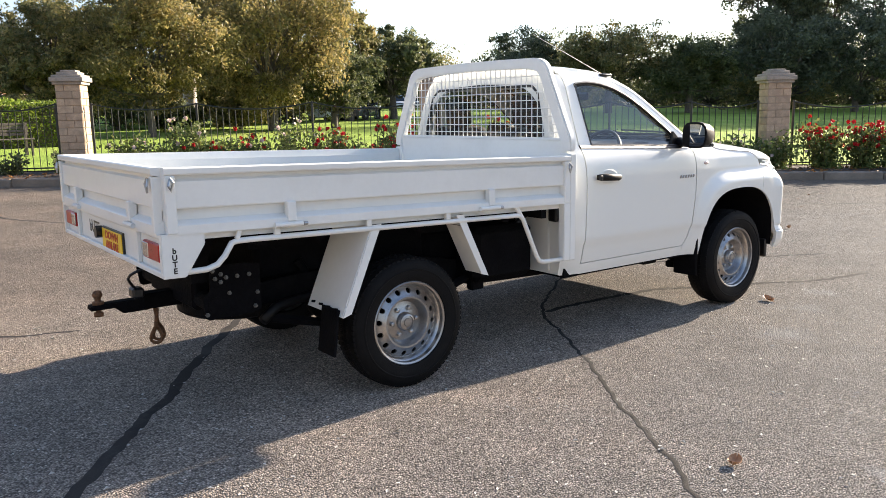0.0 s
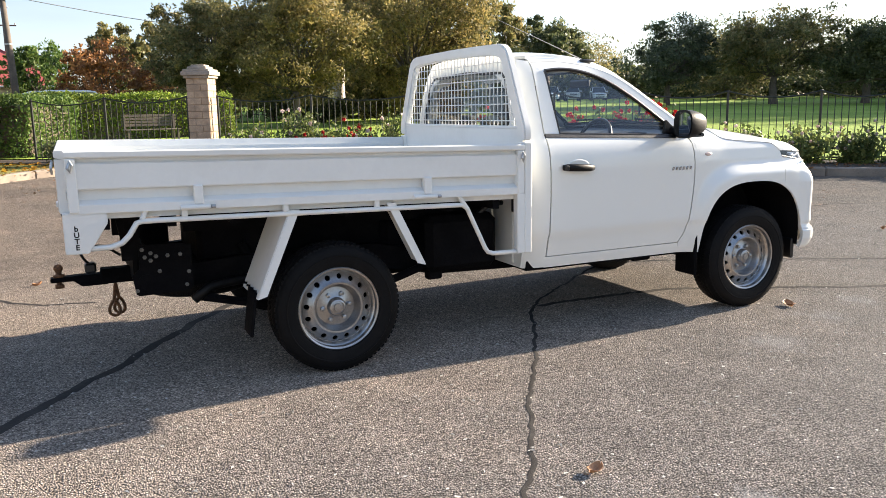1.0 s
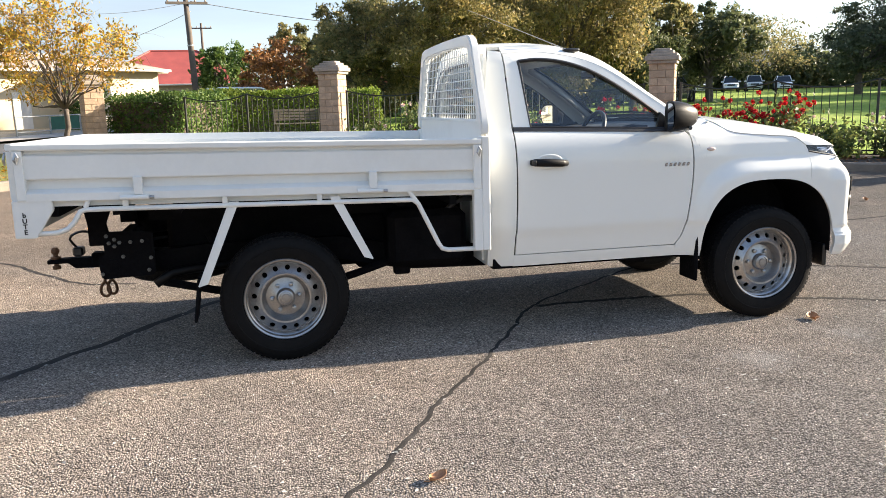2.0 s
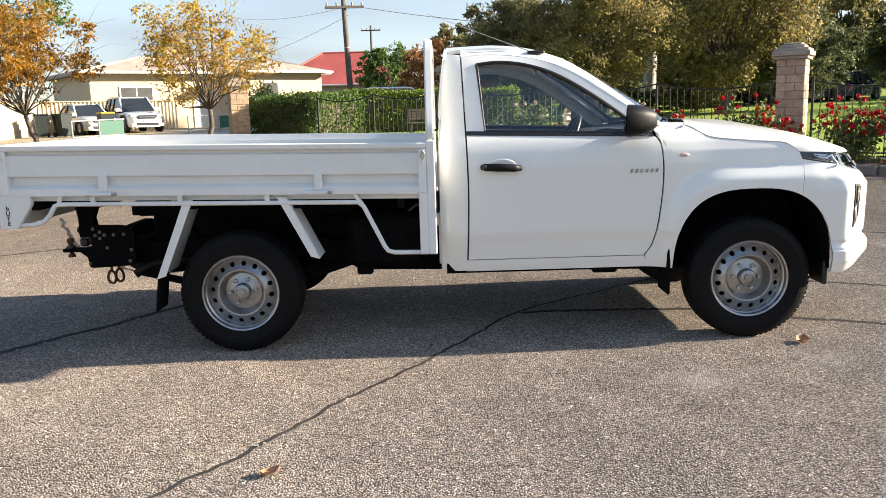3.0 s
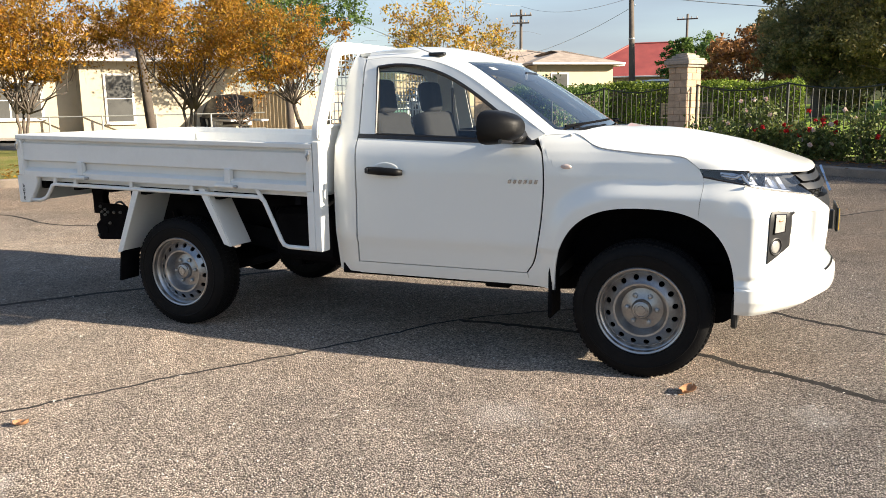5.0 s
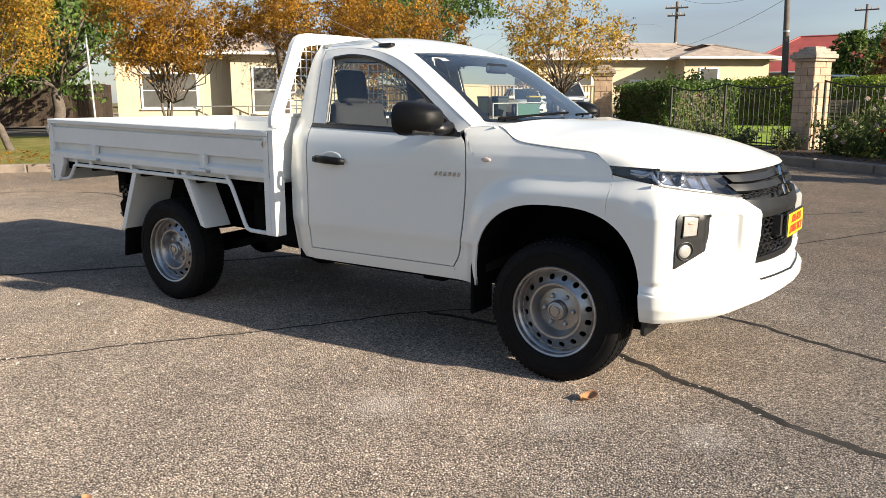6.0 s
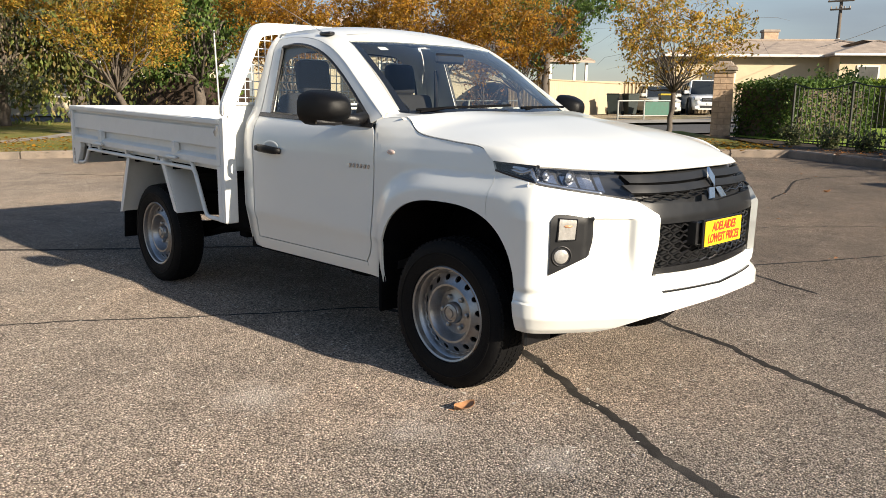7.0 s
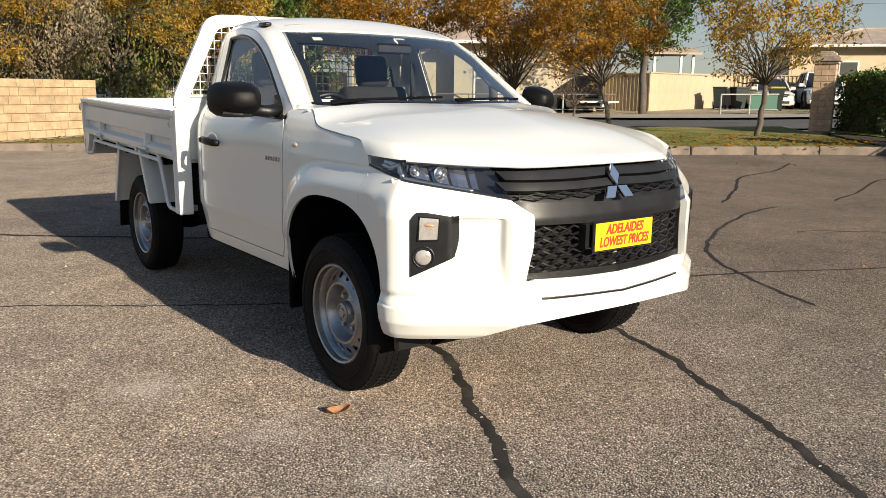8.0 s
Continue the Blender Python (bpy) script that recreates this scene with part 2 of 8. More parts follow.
# ---- materials ----
def asphalt_mat():
    """Worn chip seal: pale stones in dark bitumen, with patches of wear and stain."""
    m, nt, bsdf = blank("chip_seal")
    L = nt.links
    tc = nt.nodes.new("ShaderNodeTexCoord")
    v1 = node(nt, "TexVoronoi", Scale=112.0, Randomness=1.0)
    v2 = node(nt, "TexVoronoi", Scale=270.0, Randomness=1.0)
    big = node(nt, "TexNoise", Scale=0.45, Detail=5.0, Roughness=0.6)
    mid = node(nt, "TexNoise", Scale=3.2, Detail=6.0, Roughness=0.65)
    spot = node(nt, "TexNoise", Scale=1.6, Detail=8.0, Roughness=0.7)
    for n in (v1, v2, big, mid, spot):
        L.new(tc.outputs["Object"], n.inputs["Vector"])
    sep = nt.nodes.new("ShaderNodeSeparateColor")
    L.new(v1.outputs["Color"], sep.inputs[0])
    stone = ramp(nt, sep.outputs[0], [(0.0, (0.15, 0.14, 0.132)), (0.35, (0.235, 0.218, 0.203)), (0.75, (0.33, 0.307, 0.283)), (0.95, (0.43, 0.40, 0.375)), (0.985, (0.5, 0.47, 0.44)), (1.0, (0.75, 0.72, 0.68))])
    sep2 = nt.nodes.new("ShaderNodeSeparateColor")
    L.new(v2.outputs["Color"], sep2.inputs[0])
    chip = ramp(nt, sep2.outputs[1], [(0.0, (0.8, 0.8, 0.8)), (1.0, (1.2, 1.17, 1.13))])
    c = mix(nt, 1.0, stone.outputs["Color"], chip.outputs["Color"], "MULTIPLY")
    gap = ramp(nt, v1.outputs["Distance"], [(0.35, (1, 1, 1)), (0.75, (0.33, 0.32, 0.31))])
    c = mix(nt, 1.0, c, gap.outputs["Color"], "MULTIPLY")
    wear = ramp(nt, big.outputs["Fac"], [(0.3, (0.72, 0.70, 0.69)), (0.5, (1.0, 0.97, 0.93)), (0.7, (1.22, 1.13, 1.04))])
    c = mix(nt, 1.0, c, wear.outputs["Color"], "MULTIPLY")
    w2 = ramp(nt, mid.outputs["Fac"], [(0.3, (0.80, 0.79, 0.78)), (0.7, (1.14, 1.12, 1.10))])
    c = mix(nt, 1.0, c, w2.outputs["Color"], "MULTIPLY")
    # darker and browner past a ragged line towards +y
    sxyz = nt.nodes.new("ShaderNodeSeparateXYZ")
    L.new(tc.outputs["Object"], sxyz.inputs[0])
    edge = nt.nodes.new("ShaderNodeMath")
    edge.operation = "MULTIPLY_ADD"
    L.new(big.outputs["Fac"], edge.inputs[0])
    edge.inputs[1].default_value = 3.0
    L.new(sxyz.outputs["Y"], edge.inputs[2])
    seal = nt.nodes.new("ShaderNodeMapRange")
    seal.inputs["From Min"].default_value, seal.inputs["From Max"].default_value = 2.6, 4.6
    L.new(edge.outputs[0], seal.inputs["Value"])
    old = ramp(nt, seal.outputs["Result"], [(0.0, (1, 1, 1)), (1.0, (0.78, 0.74, 0.70))])
    c = mix(nt, 1.0, c, old.outputs["Color"], "MULTIPLY")
    pale = ramp(nt, spot.outputs["Fac"], [(0.66, (0, 0, 0)), (0.76, (0.4, 0.4, 0.4))])
    c = mix(nt, pale.outputs["Color"], c, (0.48, 0.46, 0.43))
    # pale dust spills, ragged at their edges
    ragged = nt.nodes.new("ShaderNodeVectorMath")
    ragged.operation = "MULTIPLY_ADD"
    wob = node(nt, "TexNoise", Scale=9.0, Detail=6.0, Roughness=0.7)
    L.new(tc.outputs["Object"], wob.inputs["Vector"])
    L.new(wob.outputs["Color"], ragged.inputs[0])
    ragged.inputs[1].default_value = (0.5, 0.5, 0.0)
    L.new(tc.outputs["Object"], ragged.inputs[2])
    for px, py, r, amt in ((2.5, -1.58, 0.18, 0.17), (3.24, -1.3, 0.14, 0.16), (3.85, -1.14, 0.14, 0.16), (0.9, -3.0, 0.08, 0.2), (5.4, 1.8, 0.16, 0.3)):
        far = nt.nodes.new("ShaderNodeVectorMath")
        far.operation = "DISTANCE"
        L.new(ragged.outputs["Vector"], far.inputs[0])
        far.inputs[1].default_value = (px + 0.25, py + 0.25, 0.0)
        k = ramp(nt, far.outputs["Value"], [(r * 0.35, (amt,) * 3), (r * 1.3, (0, 0, 0))])
        c = mix(nt, k.outputs["Color"], c, (0.62, 0.60, 0.57))
    c = mix(nt, 1.0, c, (1.42, 1.38, 1.345), "MULTIPLY")
    L.new(c, bsdf.inputs["Base Color"])
    bsdf.inputs["Roughness"].default_value = 0.88
    bsdf.inputs["Diffuse Roughness"].default_value = 1.0
    bsdf.inputs["Specular IOR Level"].default_value = 0.2
    b = node(nt, "Bump", Strength=1.0, Distance=0.013)
    h = nt.nodes.new("ShaderNodeMath")
    h.operation = "SUBTRACT"
    L.new(sep.outputs[1], h.inputs[0])
    L.new(v1.outputs["Distance"], h.inputs[1])
    L.new(h.outputs[0], b.inputs["Height"])
    L.new(b.outputs["Normal"], bsdf.inputs["Normal"])
    return m


def grass_mat(name, cols, patch=0.5):
    m, nt, bsdf = blank(name)
    L = nt.links
    tc = nt.nodes.new("ShaderNodeTexCoord")
    a = node(nt, "TexNoise", Scale=patch, Detail=6.0, Roughness=0.65)
    b_ = node(nt, "TexNoise", Scale=28.0, Detail=5.0, Roughness=0.75)
    for n in (a, b_):
        L.new(tc.outputs["Object"], n.inputs["Vector"])
    c = ramp(nt, a.outputs["Fac"], [(0.3, cols[0]), (0.5, cols[1]), (0.72, cols[2])]).outputs["Color"]
    f = ramp(nt, b_.outputs["Fac"], [(0.3, (0.45, 0.45, 0.45)), (0.7, (1.35, 1.35, 1.3))]).outputs["Color"]
    L.new(mix(nt, 1.0, c, f, "MULTIPLY"), bsdf.inputs["Base Color"])
    bsdf.inputs["Roughness"].default_value = 0.9
    bsdf.inputs["Specular IOR Level"].default_value = 0.15
    b = node(nt, "Bump", Strength=0.8, Distance=0.04)
    L.new(b_.outputs["Fac"], b.inputs["Height"])
    L.new(b.outputs["Normal"], bsdf.inputs["Normal"])
    return m


ASPHALT = asphalt_mat()
ROAD = mat("road_bitumen", (0.085, 0.082, 0.08), 0.85, var=0.2, scale=1.2, fine=90, bump=0.4, bscale=220)
SEAL = mat("crack_sealant", (0.048, 0.044, 0.041), 0.95, spec=0.05, var=0.25, scale=5, fine=120, bump=0.4, bscale=180, dirt=(0.12, 0.11, 0.10), dirt_amt=0.6)
LAWN = grass_mat("park_lawn", [(0.15, 0.225, 0.035), (0.22, 0.31, 0.05), (0.30, 0.345, 0.085)], 0.25)
VERGE = grass_mat("dry_verge", [(0.13, 0.165, 0.035), (0.22, 0.21, 0.065), (0.33, 0.25, 0.12)], 0.8)
YARD = grass_mat("bare_yard", [(0.27, 0.23, 0.13), (0.38, 0.31, 0.22), (0.46, 0.38, 0.29)], 0.35)
EARTH = grass_mat("far_ground", [(0.16, 0.16, 0.06), (0.20, 0.17, 0.08), (0.25, 0.21, 0.11)], 0.05)
MULCH = mat("bark_mulch", (0.075, 0.052, 0.036), 0.95, var=0.55, scale=9, fine=55, bump=1.0, bscale=45)
CONCRETE = mat("concrete", (0.36, 0.33, 0.29), 0.85, var=0.2, scale=2.5, fine=70, bump=0.25, bscale=160, dirt=(0.14, 0.12, 0.10), dirt_amt=0.7)
KERB = mat("kerb_concrete", (0.24, 0.195, 0.155), 0.85, var=0.25, scale=1.8, fine=60, bump=0.3, bscale=120, dirt=(0.09, 0.08, 0.07), dirt_amt=0.8, each=0.15)
STONE = mat("sandstone", (0.50, 0.36, 0.25), 0.9, var=0.22, scale=7, fine=70, bump=0.6, bscale=60, dirt=(0.24, 0.17, 0.13), dirt_amt=0.6, each=0.14)
CAPSTONE = mat("cap_stone", (0.40, 0.33, 0.27), 0.9, var=0.25, scale=6, fine=60, bump=0.5, bscale=70, dirt=(0.13, 0.12, 0.11), dirt_amt=0.8)
MORTAR = mat("mortar", (0.36, 0.265, 0.185), 0.95, var=0.15, scale=10, bump=0.4)
WALLSTONE = mat("yellow_block", (0.45, 0.335, 0.205), 0.9, var=0.25, scale=4, fine=50, bump=0.7, bscale=40, dirt=(0.26, 0.19, 0.12), dirt_amt=0.9, each=0.14)
IRON = mat("black_iron", (0.012, 0.014, 0.013), 0.45, var=0.2, scale=12, bump=0.1)
RENDER = mat("cream_wall", (0.60, 0.49, 0.33), 0.85, var=0.08, scale=1.5, fine=40, bump=0.2, bscale=80)
RENDER2 = mat("pale_weatherboard", (0.47, 0.405, 0.295), 0.7, var=0.08, scale=1.5, fine=40)
TILE = mat("tan_roof_tile", (0.40, 0.32, 0.255), 0.85, var=0.25, scale=2, fine=25, bump=0.4, bscale=25)
REDROOF = mat("red_roof", (0.36, 0.075, 0.06), 0.6, var=0.18, scale=1.0, fine=20, bump=0.3, bscale=18)
GREYROOF = mat("grey_roof", (0.33, 0.33, 0.33), 0.6, var=0.15, scale=1.0, fine=20)
TRIM = mat("white_trim", (0.74, 0.71, 0.65), 0.5, var=0.06)
CHIP = mat("pale_chip", (0.62, 0.59, 0.54), 0.9, var=0.2, scale=20)
PANE = mat("curtained_pane", (0.10, 0.10, 0.095), 0.3, spec=0.3, var=0.2, scale=1.0)
CREAMFENCE = mat("cream_steel_sheet", (0.42, 0.34, 0.225), 0.55, var=0.08, scale=2, each=0.08)
WOODPOLE = mat("weathered_pole", (0.13, 0.105, 0.085), 0.9, var=0.3, scale=3, fine=40, bump=0.5, bscale=40)
PALING = mat("weathered_paling", (0.10, 0.072, 0.055), 0.9, var=0.3, scale=4, fine=40, bump=0.4, bscale=50, each=0.3)
BARK = mat("grey_bark", (0.12, 0.098, 0.08), 0.95, var=0.35, scale=5, fine=30, bump=0.9, bscale=22)
GUMBARK = mat("pale_gum_bark", (0.52, 0.46, 0.40), 0.85, var=0.3, scale=1.5, fine=14, bump=0.5, bscale=14, dirt=(0.16, 0.12, 0.09), dirt_amt=0.8)
PIPE = mat("grey_pipe", (0.30, 0.31, 0.29), 0.5, var=0.2, scale=6)
GREENSHEET = mat("green_sheet", (0.02, 0.105, 0.07), 0.6, var=0.2, scale=6)

GUMLEAF = leaf_mat("gum_leaves", [(0.10, 0.11, 0.048), (0.165, 0.165, 0.065), (0.255, 0.225, 0.09), (0.34, 0.26, 0.115)], 0.4)
GOLDGUM = leaf_mat("golden_gum_leaves", [(0.12, 0.115, 0.045), (0.20, 0.175, 0.065), (0.30, 0.24, 0.09), (0.38, 0.28, 0.11)], 0.45)
DARKLEAF = leaf_mat("dark_pine_leaves", [(0.06, 0.075, 0.045), (0.10, 0.12, 0.07), (0.16, 0.17, 0.10)], 0.4)
OLIVE = leaf_mat("olive_leaves", [(0.054, 0.072, 0.032), (0.108, 0.126, 0.054), (0.18, 0.18, 0.081)], 0.4)
AUTUMN = leaf_mat("autumn_leaves", [(0.15, 0.085, 0.014), (0.34, 0.175, 0.02), (0.45, 0.21, 0.02), (0.44, 0.27, 0.035), (0.24, 0.085, 0.018)], 0.5)
DRYLEAF = leaf_mat("withered_leaves", [(0.16, 0.115, 0.075), (0.29, 0.215, 0.14), (0.38, 0.30, 0.20), (0.20, 0.20, 0.10)], 0.4)
AUTUMN2 = leaf_mat("fading_leaves", [(0.209, 0.195, 0.03), (0.456, 0.32, 0.045), (0.551, 0.31, 0.045), (0.361, 0.18, 0.035), (0.152, 0.165, 0.04)], 0.5)
GREENLEAF = leaf_mat("green_leaves", [(0.046, 0.091, 0.019), (0.091, 0.156, 0.033), (0.143, 0.195, 0.046)], 0.4)
PEPPER = leaf_mat("hanging_leaves", [(0.08, 0.122, 0.03), (0.155, 0.198, 0.054), (0.255, 0.255, 0.076), (0.29, 0.20, 0.09)], 0.45)
HEDGELEAF = leaf_mat("hedge_leaves", [(0.075, 0.118, 0.02), (0.16, 0.225, 0.03), (0.28, 0.34, 0.05)], 0.4)
ROSELEAF = leaf_mat("rose_leaves", [(0.056, 0.091, 0.028), (0.119, 0.154, 0.042), (0.21, 0.224, 0.07)], 0.35)
RUSTLEAF = leaf_mat("rust_leaves", [(0.14, 0.07, 0.035), (0.28, 0.126, 0.042), (0.392, 0.196, 0.07)], 0.35)
PETAL = leaf_mat("red_petals", [(0.42, 0.008, 0.01), (0.60, 0.015, 0.02), (0.72, 0.03, 0.04)], 0.3)
PALEPETAL = leaf_mat("pale_petals", [(0.75, 0.55, 0.50), (0.80, 0.70, 0.62)], 0.3)
TWIG = mat("brown_twig", (0.12, 0.09, 0.065), 0.9, var=0.2)
FALLEN = mat("fallen_leaf", (0.45, 0.22, 0.10), 0.7, var=0.3, scale=30, fine=150)
STEELGAL = mat("galvanised_steel", (0.42, 0.43, 0.43), 0.5, 0.6, var=0.15, scale=10)
REDLAMP = mat("car_red_lamp", (0.35, 0.02, 0.02), 0.2, var=0.1, scale=30)
BINGREEN = mat("dark_bin_plastic", (0.02, 0.03, 0.028), 0.5, var=0.1)
LIDYELLOW = mat("yellow_lid", (0.55, 0.42, 0.04), 0.5, var=0.1)

# ---- the ground and its edges ----
def sheet(name, A, B, n, m, dz, material, label, category):
    """A strip of ground between two lines of the plan."""
    a, b = line(A, n, False), line(B, n, False)
    v = np.linspace(0, 1, m + 1)
    p = a[:, None, :] * (1 - v[None, :, None]) + b[:, None, :] * v[None, :, None]
    z = ground_z(p[..., 0], p[..., 1]) + dz
    bm = net(np.concatenate([p, z[..., None]], -1))
    ob = part(name, bm, material, None, label, smooth=True, category=category, kind="structure")
    if ob.data.polygons[0].normal.z < 0:
        ob.data.flip_normals()
    return ob


xs = np.concatenate([[-2500, -900, -400, -200, -120], np.arange(-80, 81, 8), [120, 200, 400, 900, 2500]])
gxy = np.stack(np.meshgrid(xs, xs, indexing="ij"), -1)
part("ground", net(np.concatenate([gxy, (ground_z(gxy[..., 0], gxy[..., 1]) - 0.05)[..., None]], -1)), EARTH, None,
     "dry open ground running out to the horizon", smooth=True, category="ground", kind="structure")
xa = np.arange(-34, 35, 1.0)
gxy = np.stack(np.meshgrid(xa, np.arange(-34, 24, 0.5), indexing="ij"), -1)
part("car_park", net(np.concatenate([gxy, ground_z(gxy[..., 0], gxy[..., 1])[..., None]], -1)), ASPHALT, None,
     "worn grey chip-seal asphalt of a car park", smooth=True, category="asphalt", kind="structure")

KERB_GARDEN = [(30, -8.2), (13.0, 4.0), (6.9, 8.3), (0.6, 12.35), (-1.0, 13.1)]
KERB_VERGE = [(-13.5, -10), (-13.3, 0.0), (-11.5, 3.0), (-9.5, 4.8), (-6.5, 7.2), (-3.7, 10.1), (-1.9, 12.4), (-1.0, 13.1)]
FENCE = [(30, -6.0), (14.0, 5.4), (7.85, 9.7), (1.55, 13.77), (-1.95, 15.45), (-4.35, 16.8)]
STREET_NEAR = [(-45, -4), (-28, 7.5), (-16, 11.8), (-9.0, 14.8), (-6.4, 18.5), (-4.2, 23), (0.5, 34)]
STREET_FAR = [(-45, 3), (-30, 12.6), (-18.5, 16.6), (-13.0, 19.0), (-10.4, 22), (-8.4, 26), (-4, 37)]
PATH_FAR = [(-47, 5.5), (-31, 15), (-19.5, 19.0), (-14.8, 21.2), (-12.4, 24), (-10.2, 28), (-6, 39)]
YARD_FAR = [(-70, 20), (-48, 32), (-30, 38), (-24, 42), (-20, 46), (-16, 50), (-10, 60)]
sheet("garden_bed", KERB_GARDEN, FENCE, 40, 3, 0.15, MULCH, "dark bark mulch bed along the park fence", "garden bed")
sheet("lawn", FENCE, [(120, 20), (100, 60), (70, 90), (30, 110), (0, 110), (-3, 60)], 40, 24, 0.17, LAWN, "bright green mown park lawn", "lawn")
sheet("verge", KERB_VERGE, STREET_NEAR[:5], 40, 4, 0.13, VERGE, "patchy dry grass verge strewn with leaves", "grass")
PATH_VERGE = [(-12.3, -3.2), (-13.75, -0.3), (-15.1, 2.2), (-17.0, 4.6), (-20.5, 7.2), (-24.0, 9.0)]
sheet("verge_path", PATH_VERGE, [(a - 0.62, b - 0.32) for a, b in PATH_VERGE], 24, 1, 0.139, CONCRETE, "pale worn concrete footpath across the verge", "footpath")
sheet("street", STREET_NEAR, STREET_FAR, 40, 2, 0.06, ROAD, "dark bitumen side street", "road")
sheet("footpath", STREET_FAR, PATH_FAR, 40, 1, 0.14, CONCRETE, "pale concrete footpath across the street", "footpath")
sheet("front_yards", PATH_FAR, YARD_FAR, 40, 6, 0.13, YARD, "bare dry front yards of the houses", "yard")


def kerb(name, pts, label):
    """A row of kerb stones with a rounded top, each a stone of its own."""
    p = line(pts, max(2, int(np.linalg.norm(np.diff(np.array(pts), axis=0), axis=1).sum() / 1.2)), False)
    root = thing(name, (0, 0, 0), label, "kerb", kind="structure")
    for a, b in zip(p, p[1:]):
        d = b - a
        ln = float(np.linalg.norm(d))
        ang = math.atan2(d[1], d[0])
        za, zb = gz(*a), gz(*b)
        bm = box((0.006, -0.09, -0.12), (ln - 0.006, 0.09, 0.155 + random.uniform(-0.006, 0.006)), 0.025)
        ob = part("kerb_stone", bm, KERB, root)
        ob.matrix_basis = Matrix.Translation((a[0], a[1], za)) @ Euler((0, -math.atan2(zb - za, ln), ang)).to_matrix().to_4x4()
    return root


kerb("kerb", KERB_GARDEN, "worn brown-grey concrete kerb round the garden bed")
kerb("kerb", KERB_VERGE, "worn pale concrete kerb round the verge")


def crack(pts, w, seed):
    """A poured line of bitumen over a crack: a low, uneven ribbon."""
    rng = random.Random(seed)
    p = line(pts, max(6, int(len(pts) * 14)))
    bm = bmesh.new()
    prev = None
    wob, swell = 0.0, 0.9
    for i in range(len(p)):
        d = p[min(i + 1, len(p) - 1)] - p[max(i - 1, 0)]
        nrm = np.array([-d[1], d[0]]) / (np.linalg.norm(d) + 1e-9)
        wob = wob * 0.8 + rng.uniform(-0.012, 0.012)
        c = p[i] + nrm * wob
        swell = swell * 0.72 + rng.uniform(0.6, 1.25) * 0.28
        k = w * swell * (0.35 if i in (0, len(p) - 1) else 1)
        row = []
        for q, h in ((-1, 0.0012), (-0.6, 0.0022), (0.6, 0.0022), (1, 0.0012)):
            x, y = c + nrm * q * k / 2
            row.append(bm.verts.new((x, y, gz(x, y) + h)))
        if prev:
            for j in range(3):
                bm.faces.new((prev[j], prev[j + 1], row[j + 1], row[j]))
        prev = row
    bmesh.ops.recalc_face_normals(bm, faces=bm.faces[:])
    for f in bm.faces:
        if f.normal.z < 0:
            f.normal_flip()
    part("crack_seal", bm, SEAL, None, "black bitumen poured along a crack in the asphalt", smooth=True, category="crack seal",
         group="sealed cracks in the car park", kind="structure")


CRACKS = [
    ([(-0.23, -3.31), (0.1, -2.67), (0.3, -2.37), (0.68, -1.73), (1.11, -1.11), (1.69, -0.16), (2.4, 0.46), (3.04, 0.91)], 0.026),
    ([(1.71, -0.15), (2.3, -0.13), (2.86, -0.18), (3.24, -0.33), (3.5, -0.51), (3.89, -0.65), (4.23, -0.84), (4.88, -1.03)], 0.055),
    ([(3.04, 0.91), (3.64, 0.72), (4.13, 0.49), (4.56, 0.3), (4.9, 0.1), (5.58, -0.23)], 0.05),
    ([(-2.27, -1.62), (-1.77, -1.07), (-1.36, -0.52), (-0.98, 0.01), (-0.54, 0.64), (0.12, 1.55), (0.51, 2.55)], 0.068),
    ([(-1.17, 1.5), (-1.68, 1.69), (-2.37, 2.58), (-2.71, 2.94), (-3.42, 4.18), (-3.95, 5.18)], 0.045),
    ([(1.18, 5.78), (1.31, 4.83), (1.9, 3.49), (2.3, 2.94), (2.75, 2.63), (3.56, 2.24)], 0.04),
    ([(2.57, 2.2), (2.75, 2.63), (3.32, 3.65), (4.19, 5.13), (5.38, 6.52)], 0.035),
    ([(0.61, 5.54), (0.02, 6.72), (-0.68, 7.91), (-0.88, 9.1), (-1.33, 10.3)], 0.045),
    ([(1.35, 6.7), (1.16, 7.61), (0.74, 9.26), (1.41, 10.7)], 0.04),
    ([(-2.57, 2.94), (-4.45, 2.15), (-6.44, 2.55), (-8.92, 1.16)], 0.045),
    ([(4.59, 3.04), (6.17, 2.25), (8.36, 2.55), (10.9, 0.86)], 0.045),
    ([(2.1, 4.53), (2.27, 4.75), (2.64, 5.12), (3.59, 6.02)], 0.025),
    ([(8.46, -2.22), (9.55, -0.63), (11.9, 0.16), (15.4, 0.36)], 0.05),
]
for i, (pts, w) in enumerate(CRACKS):
    crack(pts, w, 40 + i)


